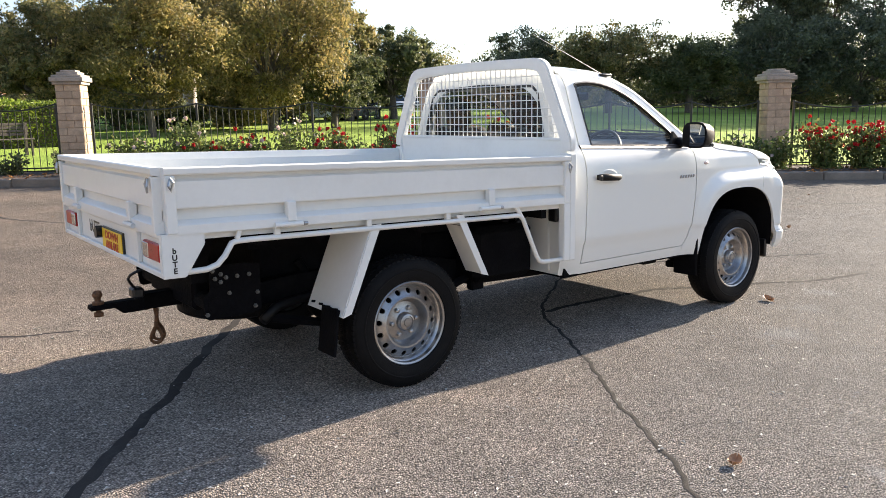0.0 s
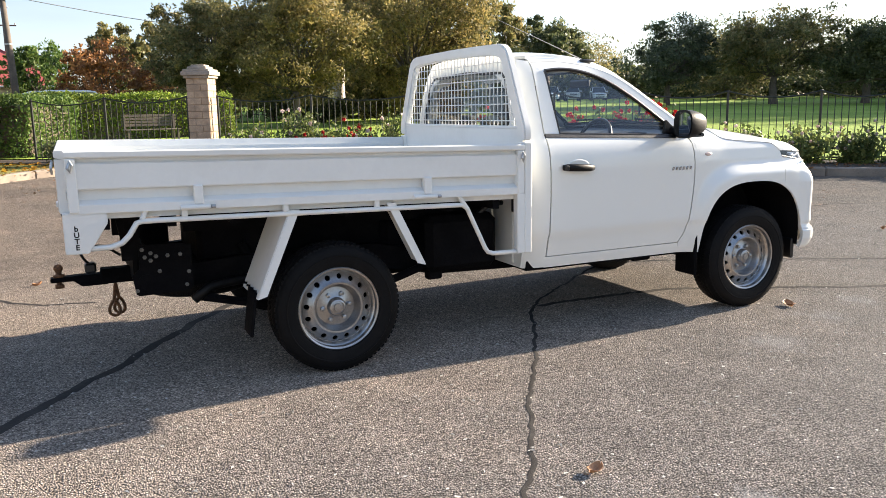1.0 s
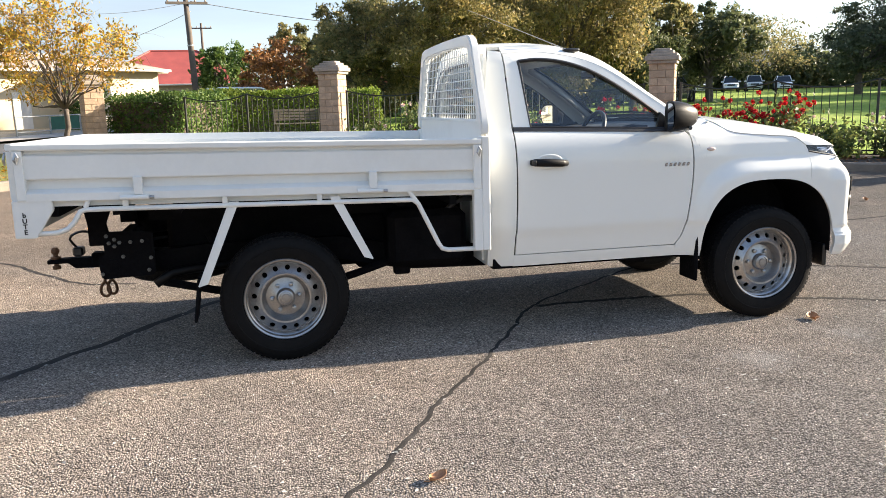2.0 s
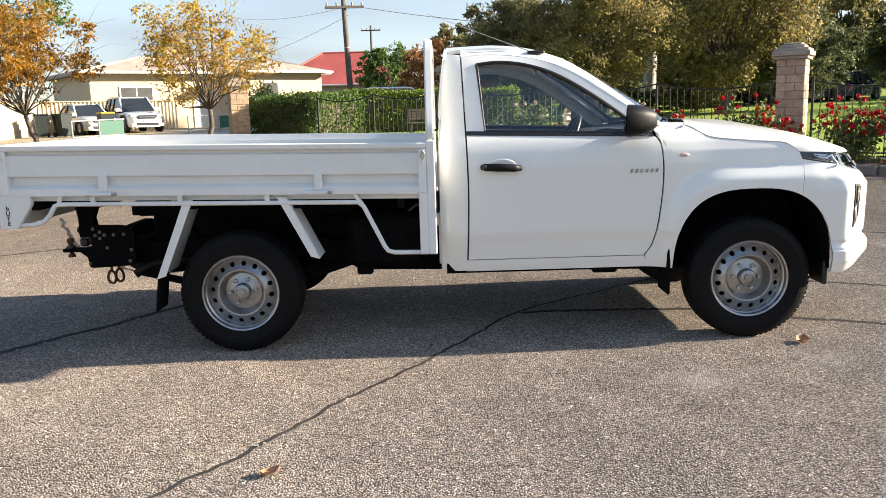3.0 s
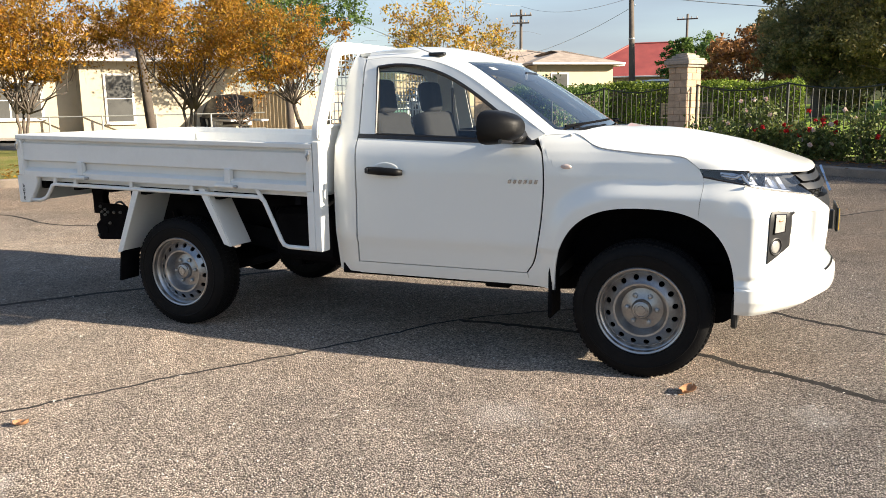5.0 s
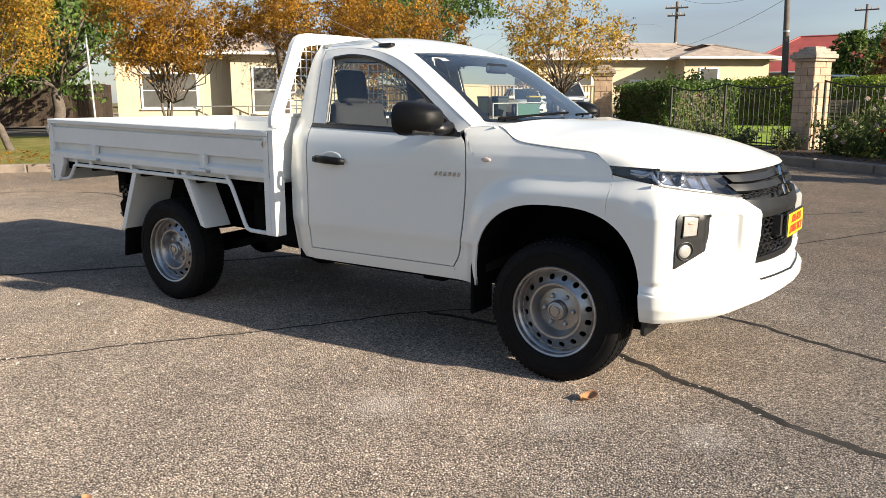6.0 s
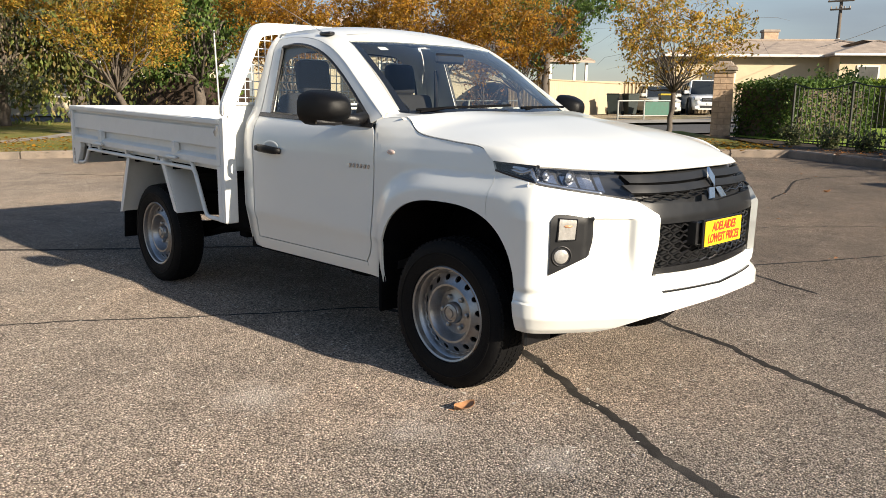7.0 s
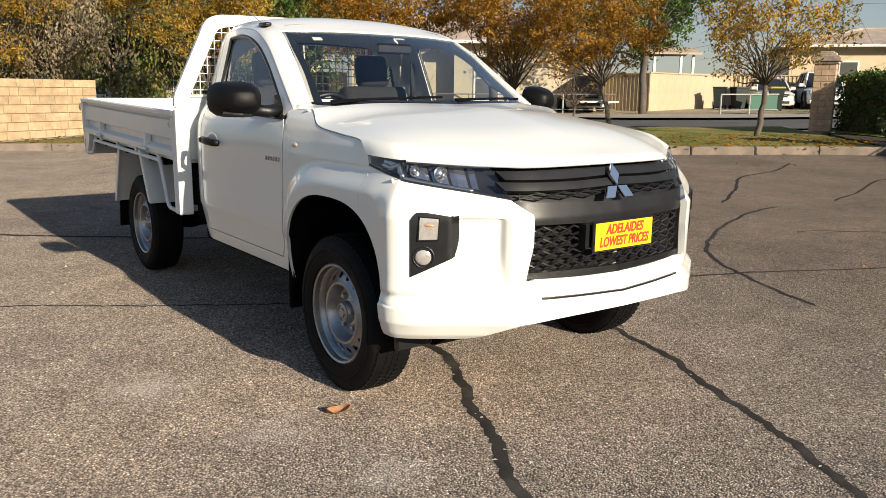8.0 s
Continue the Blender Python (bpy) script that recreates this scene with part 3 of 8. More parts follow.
def fallen_leaf(x, y, size, rot, curl):
    """A dry curled leaf lying on the asphalt."""
    bm = bmesh.new()
    n = 8
    rows = []
    for i in range(n + 1):
        u = i / n
        w = size * 0.42 * math.sin(math.pi * min(1, u * 0.96 + 0.02)) ** 0.8 * (1 + 0.15 * math.sin(9 * u))
        z = 0.006 + curl * (u - 0.4) ** 2 * size
        rows.append([bm.verts.new(((u - 0.5) * size, s * w, z + abs(s) * curl * 0.35 * size)) for s in (-1, 0, 1)])
    for a, b in zip(rows, rows[1:]):
        for j in range(2):
            bm.faces.new((a[j], b[j], b[j + 1], a[j + 1]))
    add_tube(bm, [(-size * 0.5, 0, 0.008), (-size * 0.75, 0.01, 0.012)], 0.0012, 4)
    ob = part("fallen_leaf", bm, FALLEN, None, "dry curled brown leaf lying on the asphalt", smooth=True, category="leaf", group="fallen leaves")
    ob.matrix_basis = pose(x, y, gz(x, y), 0, 0, rot)
    thick(ob, 0.0012, 0)


for x, y, s, r, c in ((0.5, -2.53, 0.075, 20, 0.6), (3.265, -1.02, 0.10, 70, 0.5), (-1.6, 2.3, 0.07, 10, 0.7), (4.9, -2.0, 0.05, 120, 0.6),
                      (-3.3, 1.6, 0.06, 50, 0.8), (2.2, -2.9, 0.04, 200, 0.6), (6.9, 0.9, 0.07, 15, 0.8), (5.1, 1.3, 0.05, 95, 0.7),
                      (-2.1, 4.4, 0.07, 140, 0.9), (1.6, 7.9, 0.08, 33, 0.8), (7.4, 3.4, 0.08, 75, 0.8)):
    fallen_leaf(x, y, s, r, c)


def litter(name, region, count, size, dz, material, label, category, seed):
    """Many small leaves over a stretch of ground."""
    rng = np.random.default_rng(seed)
    A, B = line(region[0], 60, False), line(region[1], 60, False)
    verts, faces = [], []
    for i in range(count):
        k, v = rng.integers(0, 60), rng.random()
        p = (A[k] * (1 - v) + B[k] * v) + rng.normal(0, 0.25, 2)
        r, s, t = rng.random() * 6.28, size * rng.uniform(0.5, 1.3), rng.normal(0, 0.35)
        u, w = np.array([math.cos(r), math.sin(r)]), np.array([-math.sin(r), math.cos(r)])
        z = gz(*p) + dz + 0.012
        b = len(verts)
        for q, h in ((-u, 0), (w * 0.5, t), (u, 0.15), (-w * 0.5, t)):
            verts.append((*(p + q * s), z + abs(h) * s))
        faces += [(b, b + 1, b + 2), (b, b + 2, b + 3)]
    ob_of(name, mesh(name, verts, faces, material), None, label, category, kind="stuff")


litter("leaf_litter", (KERB_VERGE, [(-20, -4), (-17, 4), (-13, 7), (-9, 10), (-6, 13), (-4, 15), (-2.5, 15), (-1.5, 14.2)]), 5200, 0.05, 0.13, AUTUMN,
       "scattered orange autumn leaves on the verge", "leaves", 5)
litter("leaf_litter", (KERB_GARDEN, [(30, -6.6), (13.6, 4.7), (7.4, 9.1), (1.1, 13.1), (-0.6, 13.9)]), 3200, 0.04, 0.155, RUSTLEAF,
       "dry brown leaves and bark on the garden bed", "leaves", 6)
litter("grit", (KERB_GARDEN, [(25, -14), (10, -3), (4, 3), (-2, 8), (-4, 10)]), 900, 0.02, -0.008, FALLEN,
       "specks of leaf and bark on the asphalt", "litter", 7)

litter("stone_chips", ([(-5.0, -3.6), (7.0, -3.6)], [(-5.0, 2.2), (7.0, 2.2)]), 2000, 0.012, -0.010, CHIP,
       "loose pale stone chips on the asphalt", "gravel", 8)

# ---- the park fence ----
def pillar(x, y, h, w=0.49, rot=-33.0, label="tall sandstone block gate pillar with a moulded cap"):
    """A gate pillar of coursed stone with a stepped cap."""
    root = thing("stone_pillar", (x, y, gz(x, y) + 0.1), label, "pillar", group="stone pillars of the park fence")
    root.rotation_euler = (0, 0, radians(rot))
    part("core", box((-w / 2 + 0.012, -w / 2 + 0.012, -0.25), (w / 2 - 0.012, w / 2 - 0.012, h - 0.26)), MORTAR, root)
    z, k = -0.1, 0
    while z < h - 0.33:
        hh = 0.15
        if z + hh > h - 0.28:
            hh = h - 0.28 - z
        for side in range(4):
            split = 0.5 + (0.16 if (k + side) % 2 else -0.16)
            for a, b in ((-w / 2, -w / 2 + w * split), (-w / 2 + w * split, w / 2)):
                g = random.uniform(0, 0.006)
                bm = box((a + 0.004, -w / 2 - g, z + 0.004), (b - 0.004, -w / 2 + 0.06, z + hh - 0.004), 0.006)
                ob = part("stone_block", bm, STONE, root)
                ob.matrix_basis = Matrix.Rotation(side * math.pi / 2, 4, "Z")
        z += hh
        k += 1
    for n, (e, a, b) in enumerate(((0.045, h - 0.30, h - 0.24), (0.085, h - 0.24, h - 0.15), (0.05, h - 0.15, h - 0.10), (-0.03, h - 0.10, h - 0.04), (-0.09, h - 0.04, h))):
        part("cap_course", box((-w / 2 - e, -w / 2 - e, a), (w / 2 + e, w / 2 + e, b), 0.016, seg=2), CAPSTONE, root)
    return root


for x, y, r in ((-4.35, 16.8, 24), (1.55, 13.77, -30), (7.85, 9.7, -33), (14.0, 5.4, -36)):
    pillar(x, y, 2.13 if x > -4 else 1.98, rot=r)


def fence_panel(a, b, za, zb, rise, label):
    """A wrought-iron panel: bars under a sagging top rail, a foot rail, and a post at its start."""
    a, b = Vector(a), Vector(b)
    d = b - a
    ln = d.length
    root = thing("fence_panel", (a.x, a.y, gz(*a) + 0.12), label, "fence", group="iron fence panels of the park")
    root.rotation_euler = (0, 0, math.atan2(d.y, d.x))
    slope = gz(*b) - gz(*a)

    def top(u):
        return za + (zb - za) * u - rise * 4 * u * (1 - u) + slope * u
    n = max(6, round(ln / 0.135))
    part("top_rail", tube([(ln * k / 20, 0, top(k / 20)) for k in range(21)], 0.016, 6), IRON, root)
    part("foot_rail", box((0, -0.014, 0.07), (ln, 0.014, 0.10)), IRON, root)
    bar = None
    for k in range(1, n):
        u = k / n
        bm = box((-0.007, -0.007, 0), (0.007, 0.007, top(u) - 0.02))
        ob = part("bar", bm, IRON, root)
        ob.location = (ln * u, 0, slope * u * 0.5)
    part("post", box((-0.022, -0.022, -0.1), (0.022, 0.022, za + 0.02), 0.004), IRON, root)
    part("post", box((ln - 0.022, -0.022, -0.1), (ln + 0.022, 0.022, zb + slope + 0.02), 0.004), IRON, root)
    return root


def run(points, label):
    for (a, b) in zip(points, points[1:]):
        fence_panel(a[:2], b[:2], a[2], b[2], 0.13, label)


IRONLAB = "black wrought-iron fence panel with a sagging top rail"
run([(14.35, 5.15, 1.42), (16.0, 3.9, 1.42), (17.7, 2.7, 1.42), (19.4, 1.5, 1.42), (21.1, 0.35, 1.42)], IRONLAB)
run([(8.15, 9.5, 1.42), (9.6, 8.5, 1.42), (11.05, 7.5, 1.42), (12.5, 6.45, 1.42), (13.7, 5.6, 1.42)], IRONLAB)
run([(1.85, 13.55, 1.42), (3.68, 12.41, 1.42), (5.64, 10.95, 1.44), (7.55, 9.9, 1.42)], IRONLAB)
run([(-1.95, 15.45, 1.36), (-0.45, 14.75, 1.40), (1.25, 13.95, 1.42)], "black wrought-iron gate leaf with a sagging top rail")

# ---- plants ----
def leaves(name, pts, size, material, parent=None, rng=None, hang=0.0, aspect=0.45, **tags):
    """Many small leaves at the given points, each a bent blade of its own."""
    n = len(pts)
    d = rng.normal(size=(n, 3))
    d[:, 2] -= hang * 3
    d /= np.linalg.norm(d, axis=1)[:, None]
    e = np.cross(d, rng.normal(size=(n, 3)))
    e /= np.linalg.norm(e, axis=1)[:, None] + 1e-9
    nn = np.cross(d, e)
    s = (size * rng.uniform(0.6, 1.35, n))[:, None]
    v = np.stack([pts - d * s, pts + e * s * aspect + nn * s * 0.15, pts + d * s, pts - e * s * aspect + nn * s * 0.15], 1).reshape(-1, 3)
    me = bpy.data.meshes.new(name)
    me.vertices.add(len(v))
    me.vertices.foreach_set("co", v.astype(np.float32).ravel())
    me.loops.add(n * 6)
    base = np.arange(n)[:, None] * 4
    tri = (base + np.array([[0, 1, 2, 0, 2, 3]])).astype(np.int32)
    me.loops.foreach_set("vertex_index", tri.ravel())
    me.polygons.add(n * 2)
    me.polygons.foreach_set("loop_start", np.arange(0, n * 6, 3, dtype=np.int32))
    me.materials.append(material)
    me.update(calc_edges=True)
    return ob_of(name, me, parent, **tags)


def limb(bm, a, b, r0, r1, rng, n=6, wob=0.06, sides=7):
    a, b = np.array(a, float), np.array(b, float)
    ln = np.linalg.norm(b - a)
    pts, rs = [], []
    for i in range(n + 1):
        u = i / n
        off = rng.normal(0, wob * ln, 3) * math.sin(math.pi * u) * 0.6
        p = a + (b - a) * u + off
        p[2] += 0.06 * ln * math.sin(math.pi * u)
        pts.append(p)
        rs.append(r0 + (r1 - r0) * u)
    add_tube(bm, pts, rs, sides)
    return [np.array(q) for q in pts]


def tree(x, y, h, width, fork, leaf, bark, label, seed, count=5000, size=0.16, clumps=26, trunk_r=0.22, name="tree", lean=(0, 0),
         hang=0.0, flat=0.0, stems=1, twigs=0, gap=0.75, category="tree", low=0.0, group="", tight=0.13, sprays=12, bare=()):
    """A tree: a tapered trunk that forks, limbs out to clumps of leaves with gaps between them."""
    rng = np.random.default_rng(seed)
    root = thing(name, (x, y, gz(x, y) + 0.08), label, category, group)
    bm = bmesh.new()
    cz = fork + low + (h - fork - low) * 0.5
    heads = []
    for s in range(stems):
        q = 6.28 * s / stems + rng.random()
        sx, sy = (0.25 * trunk_r * 4 * math.cos(q), 0.25 * trunk_r * 4 * math.sin(q)) if stems > 1 else (0, 0)
        top = (lean[0] + sx * 2.2, lean[1] + sy * 2.2, fork)
        limb(bm, (sx * 0.4, sy * 0.4, -0.15), top, trunk_r / math.sqrt(stems), trunk_r * 0.7 / math.sqrt(stems), rng, 6, 0.03, 9)
        heads.append(np.array(top))
    cl = []
    tries = 0
    while len(cl) < clumps and tries < 4000:
        tries += 1
        p = rng.uniform(-1, 1, 3)
        r = np.linalg.norm(p)
        if r > 1 or r < 0.35:
            continue
        c = np.array([p[0] * width / 2 + lean[0] * 1.3, p[1] * width / 2 + lean[1] * 1.3, cz + p[2] * (h - fork - low) / 2])
        if all(np.linalg.norm((c - o) / np.array([width, width, h - fork])) > gap / max(3, clumps ** 0.5) for o in cl):
            cl.append(c)
    pts = []
    per = count // max(1, len(cl))
    for c in cl:
        hd = heads[rng.integers(0, len(heads))]
        mid = hd + (c - hd) * 0.55 + rng.normal(0, 0.06 * width, 3)
        limb(bm, hd, mid, trunk_r * 0.30, trunk_r * 0.15, rng, 4)
        limb(bm, mid, c, trunk_r * 0.15, trunk_r * 0.04, rng, 4)
        for k in range(twigs):
            e = c + rng.normal(0, tight * width * 1.15, 3) * np.array([1, 1, 1.1])
            limb(bm, c, e, trunk_r * 0.07, trunk_r * 0.02, rng, 3, 0.08, 4)
        rad = width * tight * rng.uniform(0.7, 1.3)
        # sprays of leaves on the twigs of each clump, with air between them
        hub = rng.normal(size=(sprays, 3))
        hub *= (rng.random(sprays) ** 0.45 * 1.2 / (np.linalg.norm(hub, axis=1) + 1e-6))[:, None]
        hub *= np.array([rad, rad, rad * (0.85 - 0.4 * flat)])
        n = int(per * rng.uniform(0.6, 1.4))
        g = np.clip(rng.normal(size=(n, 3)), -2, 2) * np.array([1, 1, 0.62]) * rad * 0.23 * rng.uniform(0.6, 1.3, sprays)[rng.integers(0, sprays, 1)]
        g += hub[rng.integers(0, sprays, n)]
        loose = rng.random(n) < 0.2
        g[loose] = np.clip(rng.normal(size=(int(loose.sum()), 3)), -1.5, 1.5) * rad * 0.55
        if hang:
            k = rng.random(len(g)) ** 2 * hang * h * 0.35
            g[:, 2] -= k
        pts.append(c + g)
    for k, e in enumerate(bare[1:]):
        path = limb(bm, bare[0], e, trunk_r * 0.5, trunk_r * 0.22, rng, 7, 0.05, 9)
        limb(bm, path[4], path[4] + np.array([1.5 - k * 0.6, -0.5, 1.6 + k * 0.5]), trunk_r * 0.3, trunk_r * 0.08, rng, 5, 0.06, 7)
    part("trunk", bm, bark, root, smooth=True)
    leaves("crown", np.concatenate(pts), size, leaf, root, rng, hang)
    return root


def shrub(x, y, h, w, leaf, seed, label, name="shrub", count=900, size=0.05, stems=7, flower=None, flowers=0, fsize=0.05, category="shrub", group="", ftop=0.5):
    """A loose bush of thin stems and leaves, in flower or not."""
    rng = np.random.default_rng(seed)
    root = thing(name, (x, y, gz(x, y) + 0.13), label, category, group)
    bm = bmesh.new()
    tips = []
    for k in range(stems):
        q = rng.random() * 6.28
        r = rng.random() ** 0.6 * w / 2
        e = (r * math.cos(q), r * math.sin(q), h * rng.uniform(0.55, 1.0))
        tips.append(limb(bm, (r * 0.15 * math.cos(q), r * 0.15 * math.sin(q), 0), e, 0.012, 0.004, rng, 5, 0.07, 4))
    part("woody_base", bm, TWIG, root)
    pts = []
    for k in range(count):
        s = tips[rng.integers(0, len(tips))]
        i = rng.integers(1, len(s))
        u = rng.random()
        p = s[i - 1] * (1 - u) + s[i] * u
        pts.append(p + rng.normal(0, 0.10 * max(w, h * 0.6), 3))
    pts = np.array(pts)
    pts[:, 2] = np.clip(pts[:, 2], 0.03, None)
    leaves("foliage", pts, size, leaf, root, rng, 0.1, 0.55)
    if flower is not None:
        for k in range(flowers):
            s = tips[rng.integers(0, len(tips))]
            c = s[-1] + rng.normal(0, 0.10 * w, 3)
            c[2] = max(h * ftop, c[2])
            g = rng.normal(size=(26, 3))
            g *= (0.75 * fsize / np.linalg.norm(g, axis=1))[:, None]
            leaves("flower", c + g, fsize * 0.62, flower, root, rng, 0.0, 0.8)
    return root


def hedge(name, a, b, depth, h, seed, label, count, leaf):
    """A clipped hedge: a twiggy core under a dense skin of small leaves."""
    rng = np.random.default_rng(seed)
    a, b = np.array(a), np.array(b)
    d = b - a
    ln = np.linalg.norm(d)
    root = thing(name, (a[0], a[1], gz(*a) + 0.08), label, "hedge")
    root.rotation_euler = (0, 0, math.atan2(d[1], d[0]))
    rise = gz(*b) - gz(*a)
    bm = bmesh.new()
    add_box(bm, (0.12, 0.12, 0.0), (ln - 0.12, depth - 0.12, h - 0.14))
    bmesh.ops.subdivide_edges(bm, edges=bm.edges[:], cuts=6, use_grid_fill=True)
    for v in bm.verts:
        v.co += Vector(rng.normal(0, 0.03, 3)) + Vector((0, 0, rise * v.co.x / ln))
    part("twig_core", bm, TWIG, root)
    areas = [ln * h, ln * h, depth * h, depth * h, ln * depth]
    pts = []
    for f, ar in enumerate(areas):
        k = int(count * ar / sum(areas))
        u, v = rng.random(k), rng.random(k)
        o = rng.normal(0, 0.055, k)
        wave = 0.05 * np.sin(u * ln * 2.1 + f) + 0.04 * np.sin(v * 5 + u * 3)
        z = v * h
        if f == 0:
            p = np.stack([u * ln, o + wave, z], 1)
        elif f == 1:
            p = np.stack([u * ln, depth + o + wave, z], 1)
        elif f == 2:
            p = np.stack([o + wave, u * depth, z], 1)
        elif f == 3:
            p = np.stack([ln + o + wave, u * depth, z], 1)
        else:
            p = np.stack([u * ln, v * depth, h + o + wave], 1)
        p[:, 2] += rise * p[:, 0] / ln
        pts.append(p)
    leaves("foliage", np.concatenate(pts), 0.045, leaf, root, rng, 0.0, 0.55)
    return root


# the near hedge's shade is put into its leaf colour, a darker green
hedge("hedge", (-4.1, 17.0), (-2.0, 16.0), 2.2, 1.42, 11, "dense clipped green hedge beside a stone pillar, shade put into its leaf colour", 12000, GREENLEAF)
hedge("hedge", (-3.3, 23.6), (4.2, 24.4), 1.5, 1.52, 12, "clipped green hedge across the lawn behind the gate", 26000, HEDGELEAF)

# roses and low shrubs along the fence
RED = "rose bush covered in bright red blooms"
seeds = 200
for k in range(7):
    u = k / 6
    x, y = 8.45 + (13.4 - 8.45) * u, 8.55 + (5.0 - 8.55) * u
    shrub(x, y, 1.0 + 0.1 * (k % 2) if k < 2 else 0.62, 1.25, ROSELEAF, seeds + k, RED if k < 2 else "rose bush with pale fading blooms",
          "rose_bush", 1500, 0.05, 12, PETAL if k < 2 else PALEPETAL, 64 if k < 2 else 16, 0.042 if k < 2 else 0.03, "rose bush", "roses by the fence")
for k in range(8):
    u = k / 7
    x, y = 14.3 + 4.2 * u, 4.3 - 3.1 * u
    shrub(x, y, 0.9, 1.2, ROSELEAF, seeds + 20 + k, RED, "rose_bush", 1500, 0.05, 12, PETAL, 50, 0.038, "rose bush", "roses by the fence")
for k in range(12):
    u = k / 11
    x, y = 2.3 + (7.3 - 2.3) * u, 12.55 + (9.15 - 12.55) * u
    tall = (0.85, 0.55, 1.05, 0.7)[k % 4]
    red = k >= 7 or k in (3, 4)
    shrub(x, y, tall, 1.0, ROSELEAF, seeds + 40 + k, "rose bush with bright red blooms" if red else "straggling rose bush with a few pale pink blooms", "rose_bush", 1300, 0.042, 9,
          PETAL if red else PALEPETAL, (30 if k >= 9 else 14) if red else 6, 0.04, "rose bush", "roses by the fence")
for k in range(4):
    x, y = -1.5 + 0.9 * k, 14.55 - 0.42 * k
    shrub(x, y, 0.45, 0.7, OLIVE, seeds + 60 + k, "small scrubby shrub in the mulch bed", "low_shrub", 500, 0.04, 7)

GUM = "tall eucalypt with a grey trunk and olive-green crown"
tree(4.9, 33.5, 5.9, 5.0, 1.4, GUMLEAF, BARK, "broad dark eucalypt with pale dry patches", 21, 38000, 0.08, 40, 0.28)
tree(8.2, 30.6, 6.9, 6.4, 1.7, GOLDGUM, BARK, "rounded eucalypt with golden-green leaves", 22, 46000, 0.075, 46, 0.19)
tree(12.6, 38.2, 9.6, 7.2, 4.0, GUMLEAF, GUMBARK, "large gum tree with white forked limbs", 23, 26000, 0.085, 24, 0.42, low=1.4, bare=((0.2, -0.6, 3.4), (-0.7, -3.0, 5.4), (-1.3, -3.6, 7.6)))
tree(15.0, 33.0, 8.6, 7.4, 1.7, GOLDGUM, BARK, "broad eucalypt with drooping golden-green foliage", 24, 44000, 0.09, 44, 0.3, hang=0.25)
tree(18.9, 33.8, 4.8, 4.6, 0.9, OLIVE, BARK, "dense olive-green tree at the edge of the lawn", 25, 26000, 0.09, 30, 0.22)
tree(25.2, 43.0, 7.7, 5.0, 2.3, GUMLEAF, BARK, GUM, 26, 11000, 0.16, 22, 0.3)
tree(29.4, 44.0, 6.4, 6.0, 1.7, OLIVE, BARK, GUM, 27, 10000, 0.16, 24, 0.3)
tree(44.0, 47.5, 6.4, 7.5, 1.7, DARKLEAF, BARK, "dark rounded park tree beyond the lawn", 28, 14400, 0.137, 26, 0.3)
tree(50.0, 42.0, 7.6, 9.0, 2.2, GUMLEAF, BARK, "spreading dark-topped park tree", 29, 17600, 0.144, 26, 0.35, flat=0.4)
tree(55.0, 37.5, 5.8, 8.0, 1.9, OLIVE, BARK, "spreading dark-topped park tree", 30, 19200, 0.144, 28, 0.35, flat=0.4)
tree(60.0, 32.0, 8.2, 8.5, 2.1, DARKLEAF, BARK, "dark rounded park tree beyond the lawn", 31, 17600, 0.144, 26, 0.35)
tree(66.0, 29.0, 8.6, 8.0, 1.6, DARKLEAF, BARK, "dark rounded park tree beyond the lawn", 32, 16000, 0.158, 26, 0.3)
tree(84.0, 45.5, 23.0, 13.0, 3.0, DARKLEAF, BARK, "huge dark pine with heavy drooping boughs", 33, 56000, 0.22, 64, 0.7, hang=0.12, sprays=22)
tree(92.0, 34.0, 25.0, 17.0, 3.0, DARKLEAF, BARK, "huge dark pine with heavy drooping boughs", 34, 56000, 0.22, 64, 0.8, hang=0.12, sprays=22)
tree(96.0, 27.0, 25.0, 20.0, 3.0, DARKLEAF, BARK, "huge dark pine with heavy drooping boughs", 35, 56000, 0.22, 64, 0.8, hang=0.12, sprays=22)
tree(31.5, 54.0, 5.6, 7.0, 1.0, OLIVE, BARK, "dense bushy tree behind the parked cars", 36, 17600, 0.13, 28, 0.3)
tree(22.0, 55.0, 8.0, 10.0, 1.3, GUMLEAF, BARK, GUM, 37, 11000, 0.19, 28, 0.35)
for i, (x, y, h, w, lf) in enumerate(((14, 50, 8.0, 11, OLIVE), (18, 44, 8.8, 9, GUMLEAF), (28, 62, 6, 14, GUMLEAF), (33, 68, 6, 12, OLIVE), (46, 92, 8, 16, OLIVE), (66, 62, 6.5, 14, GUMLEAF), (76, 50, 6.5, 14, OLIVE), (70, 38, 5.5, 12, GUMLEAF), (84, 60, 8, 18, OLIVE), (64, 92, 8, 18, GUMLEAF), (74, 74, 8, 18, OLIVE), (98, 44, 8, 18, OLIVE), (104, 28, 8, 18, GUMLEAF), (100, 12, 8, 18, OLIVE))):
    tree(x, y, h, w, 0.5, lf, BARK, "distant dark tree closing the park", 160 + i, 13000, 0.2, 34, 0.3)
tree(1.5, 50.0, 4.6, 6.5, 0.8, RUSTLEAF, BARK, "low reddish-brown shrubby tree", 38, 8000, 0.144, 22, 0.2)
tree(-2.6, 56.0, 5.4, 4.6, 1.2, GREENLEAF, BARK, "bright green garden tree", 39, 7200, 0.144, 20, 0.2)
tree(2.2, 62.0, 7.6, 4.4, 2.7, GUMLEAF, BARK, "slim gum tree above the rooftops", 40, 6080, 0.158, 16, 0.2)
tree(6.5, 64.0, 7.4, 6.5, 1.9, GUMLEAF, BARK, GUM, 41, 5000, 0.24, 20, 0.3)

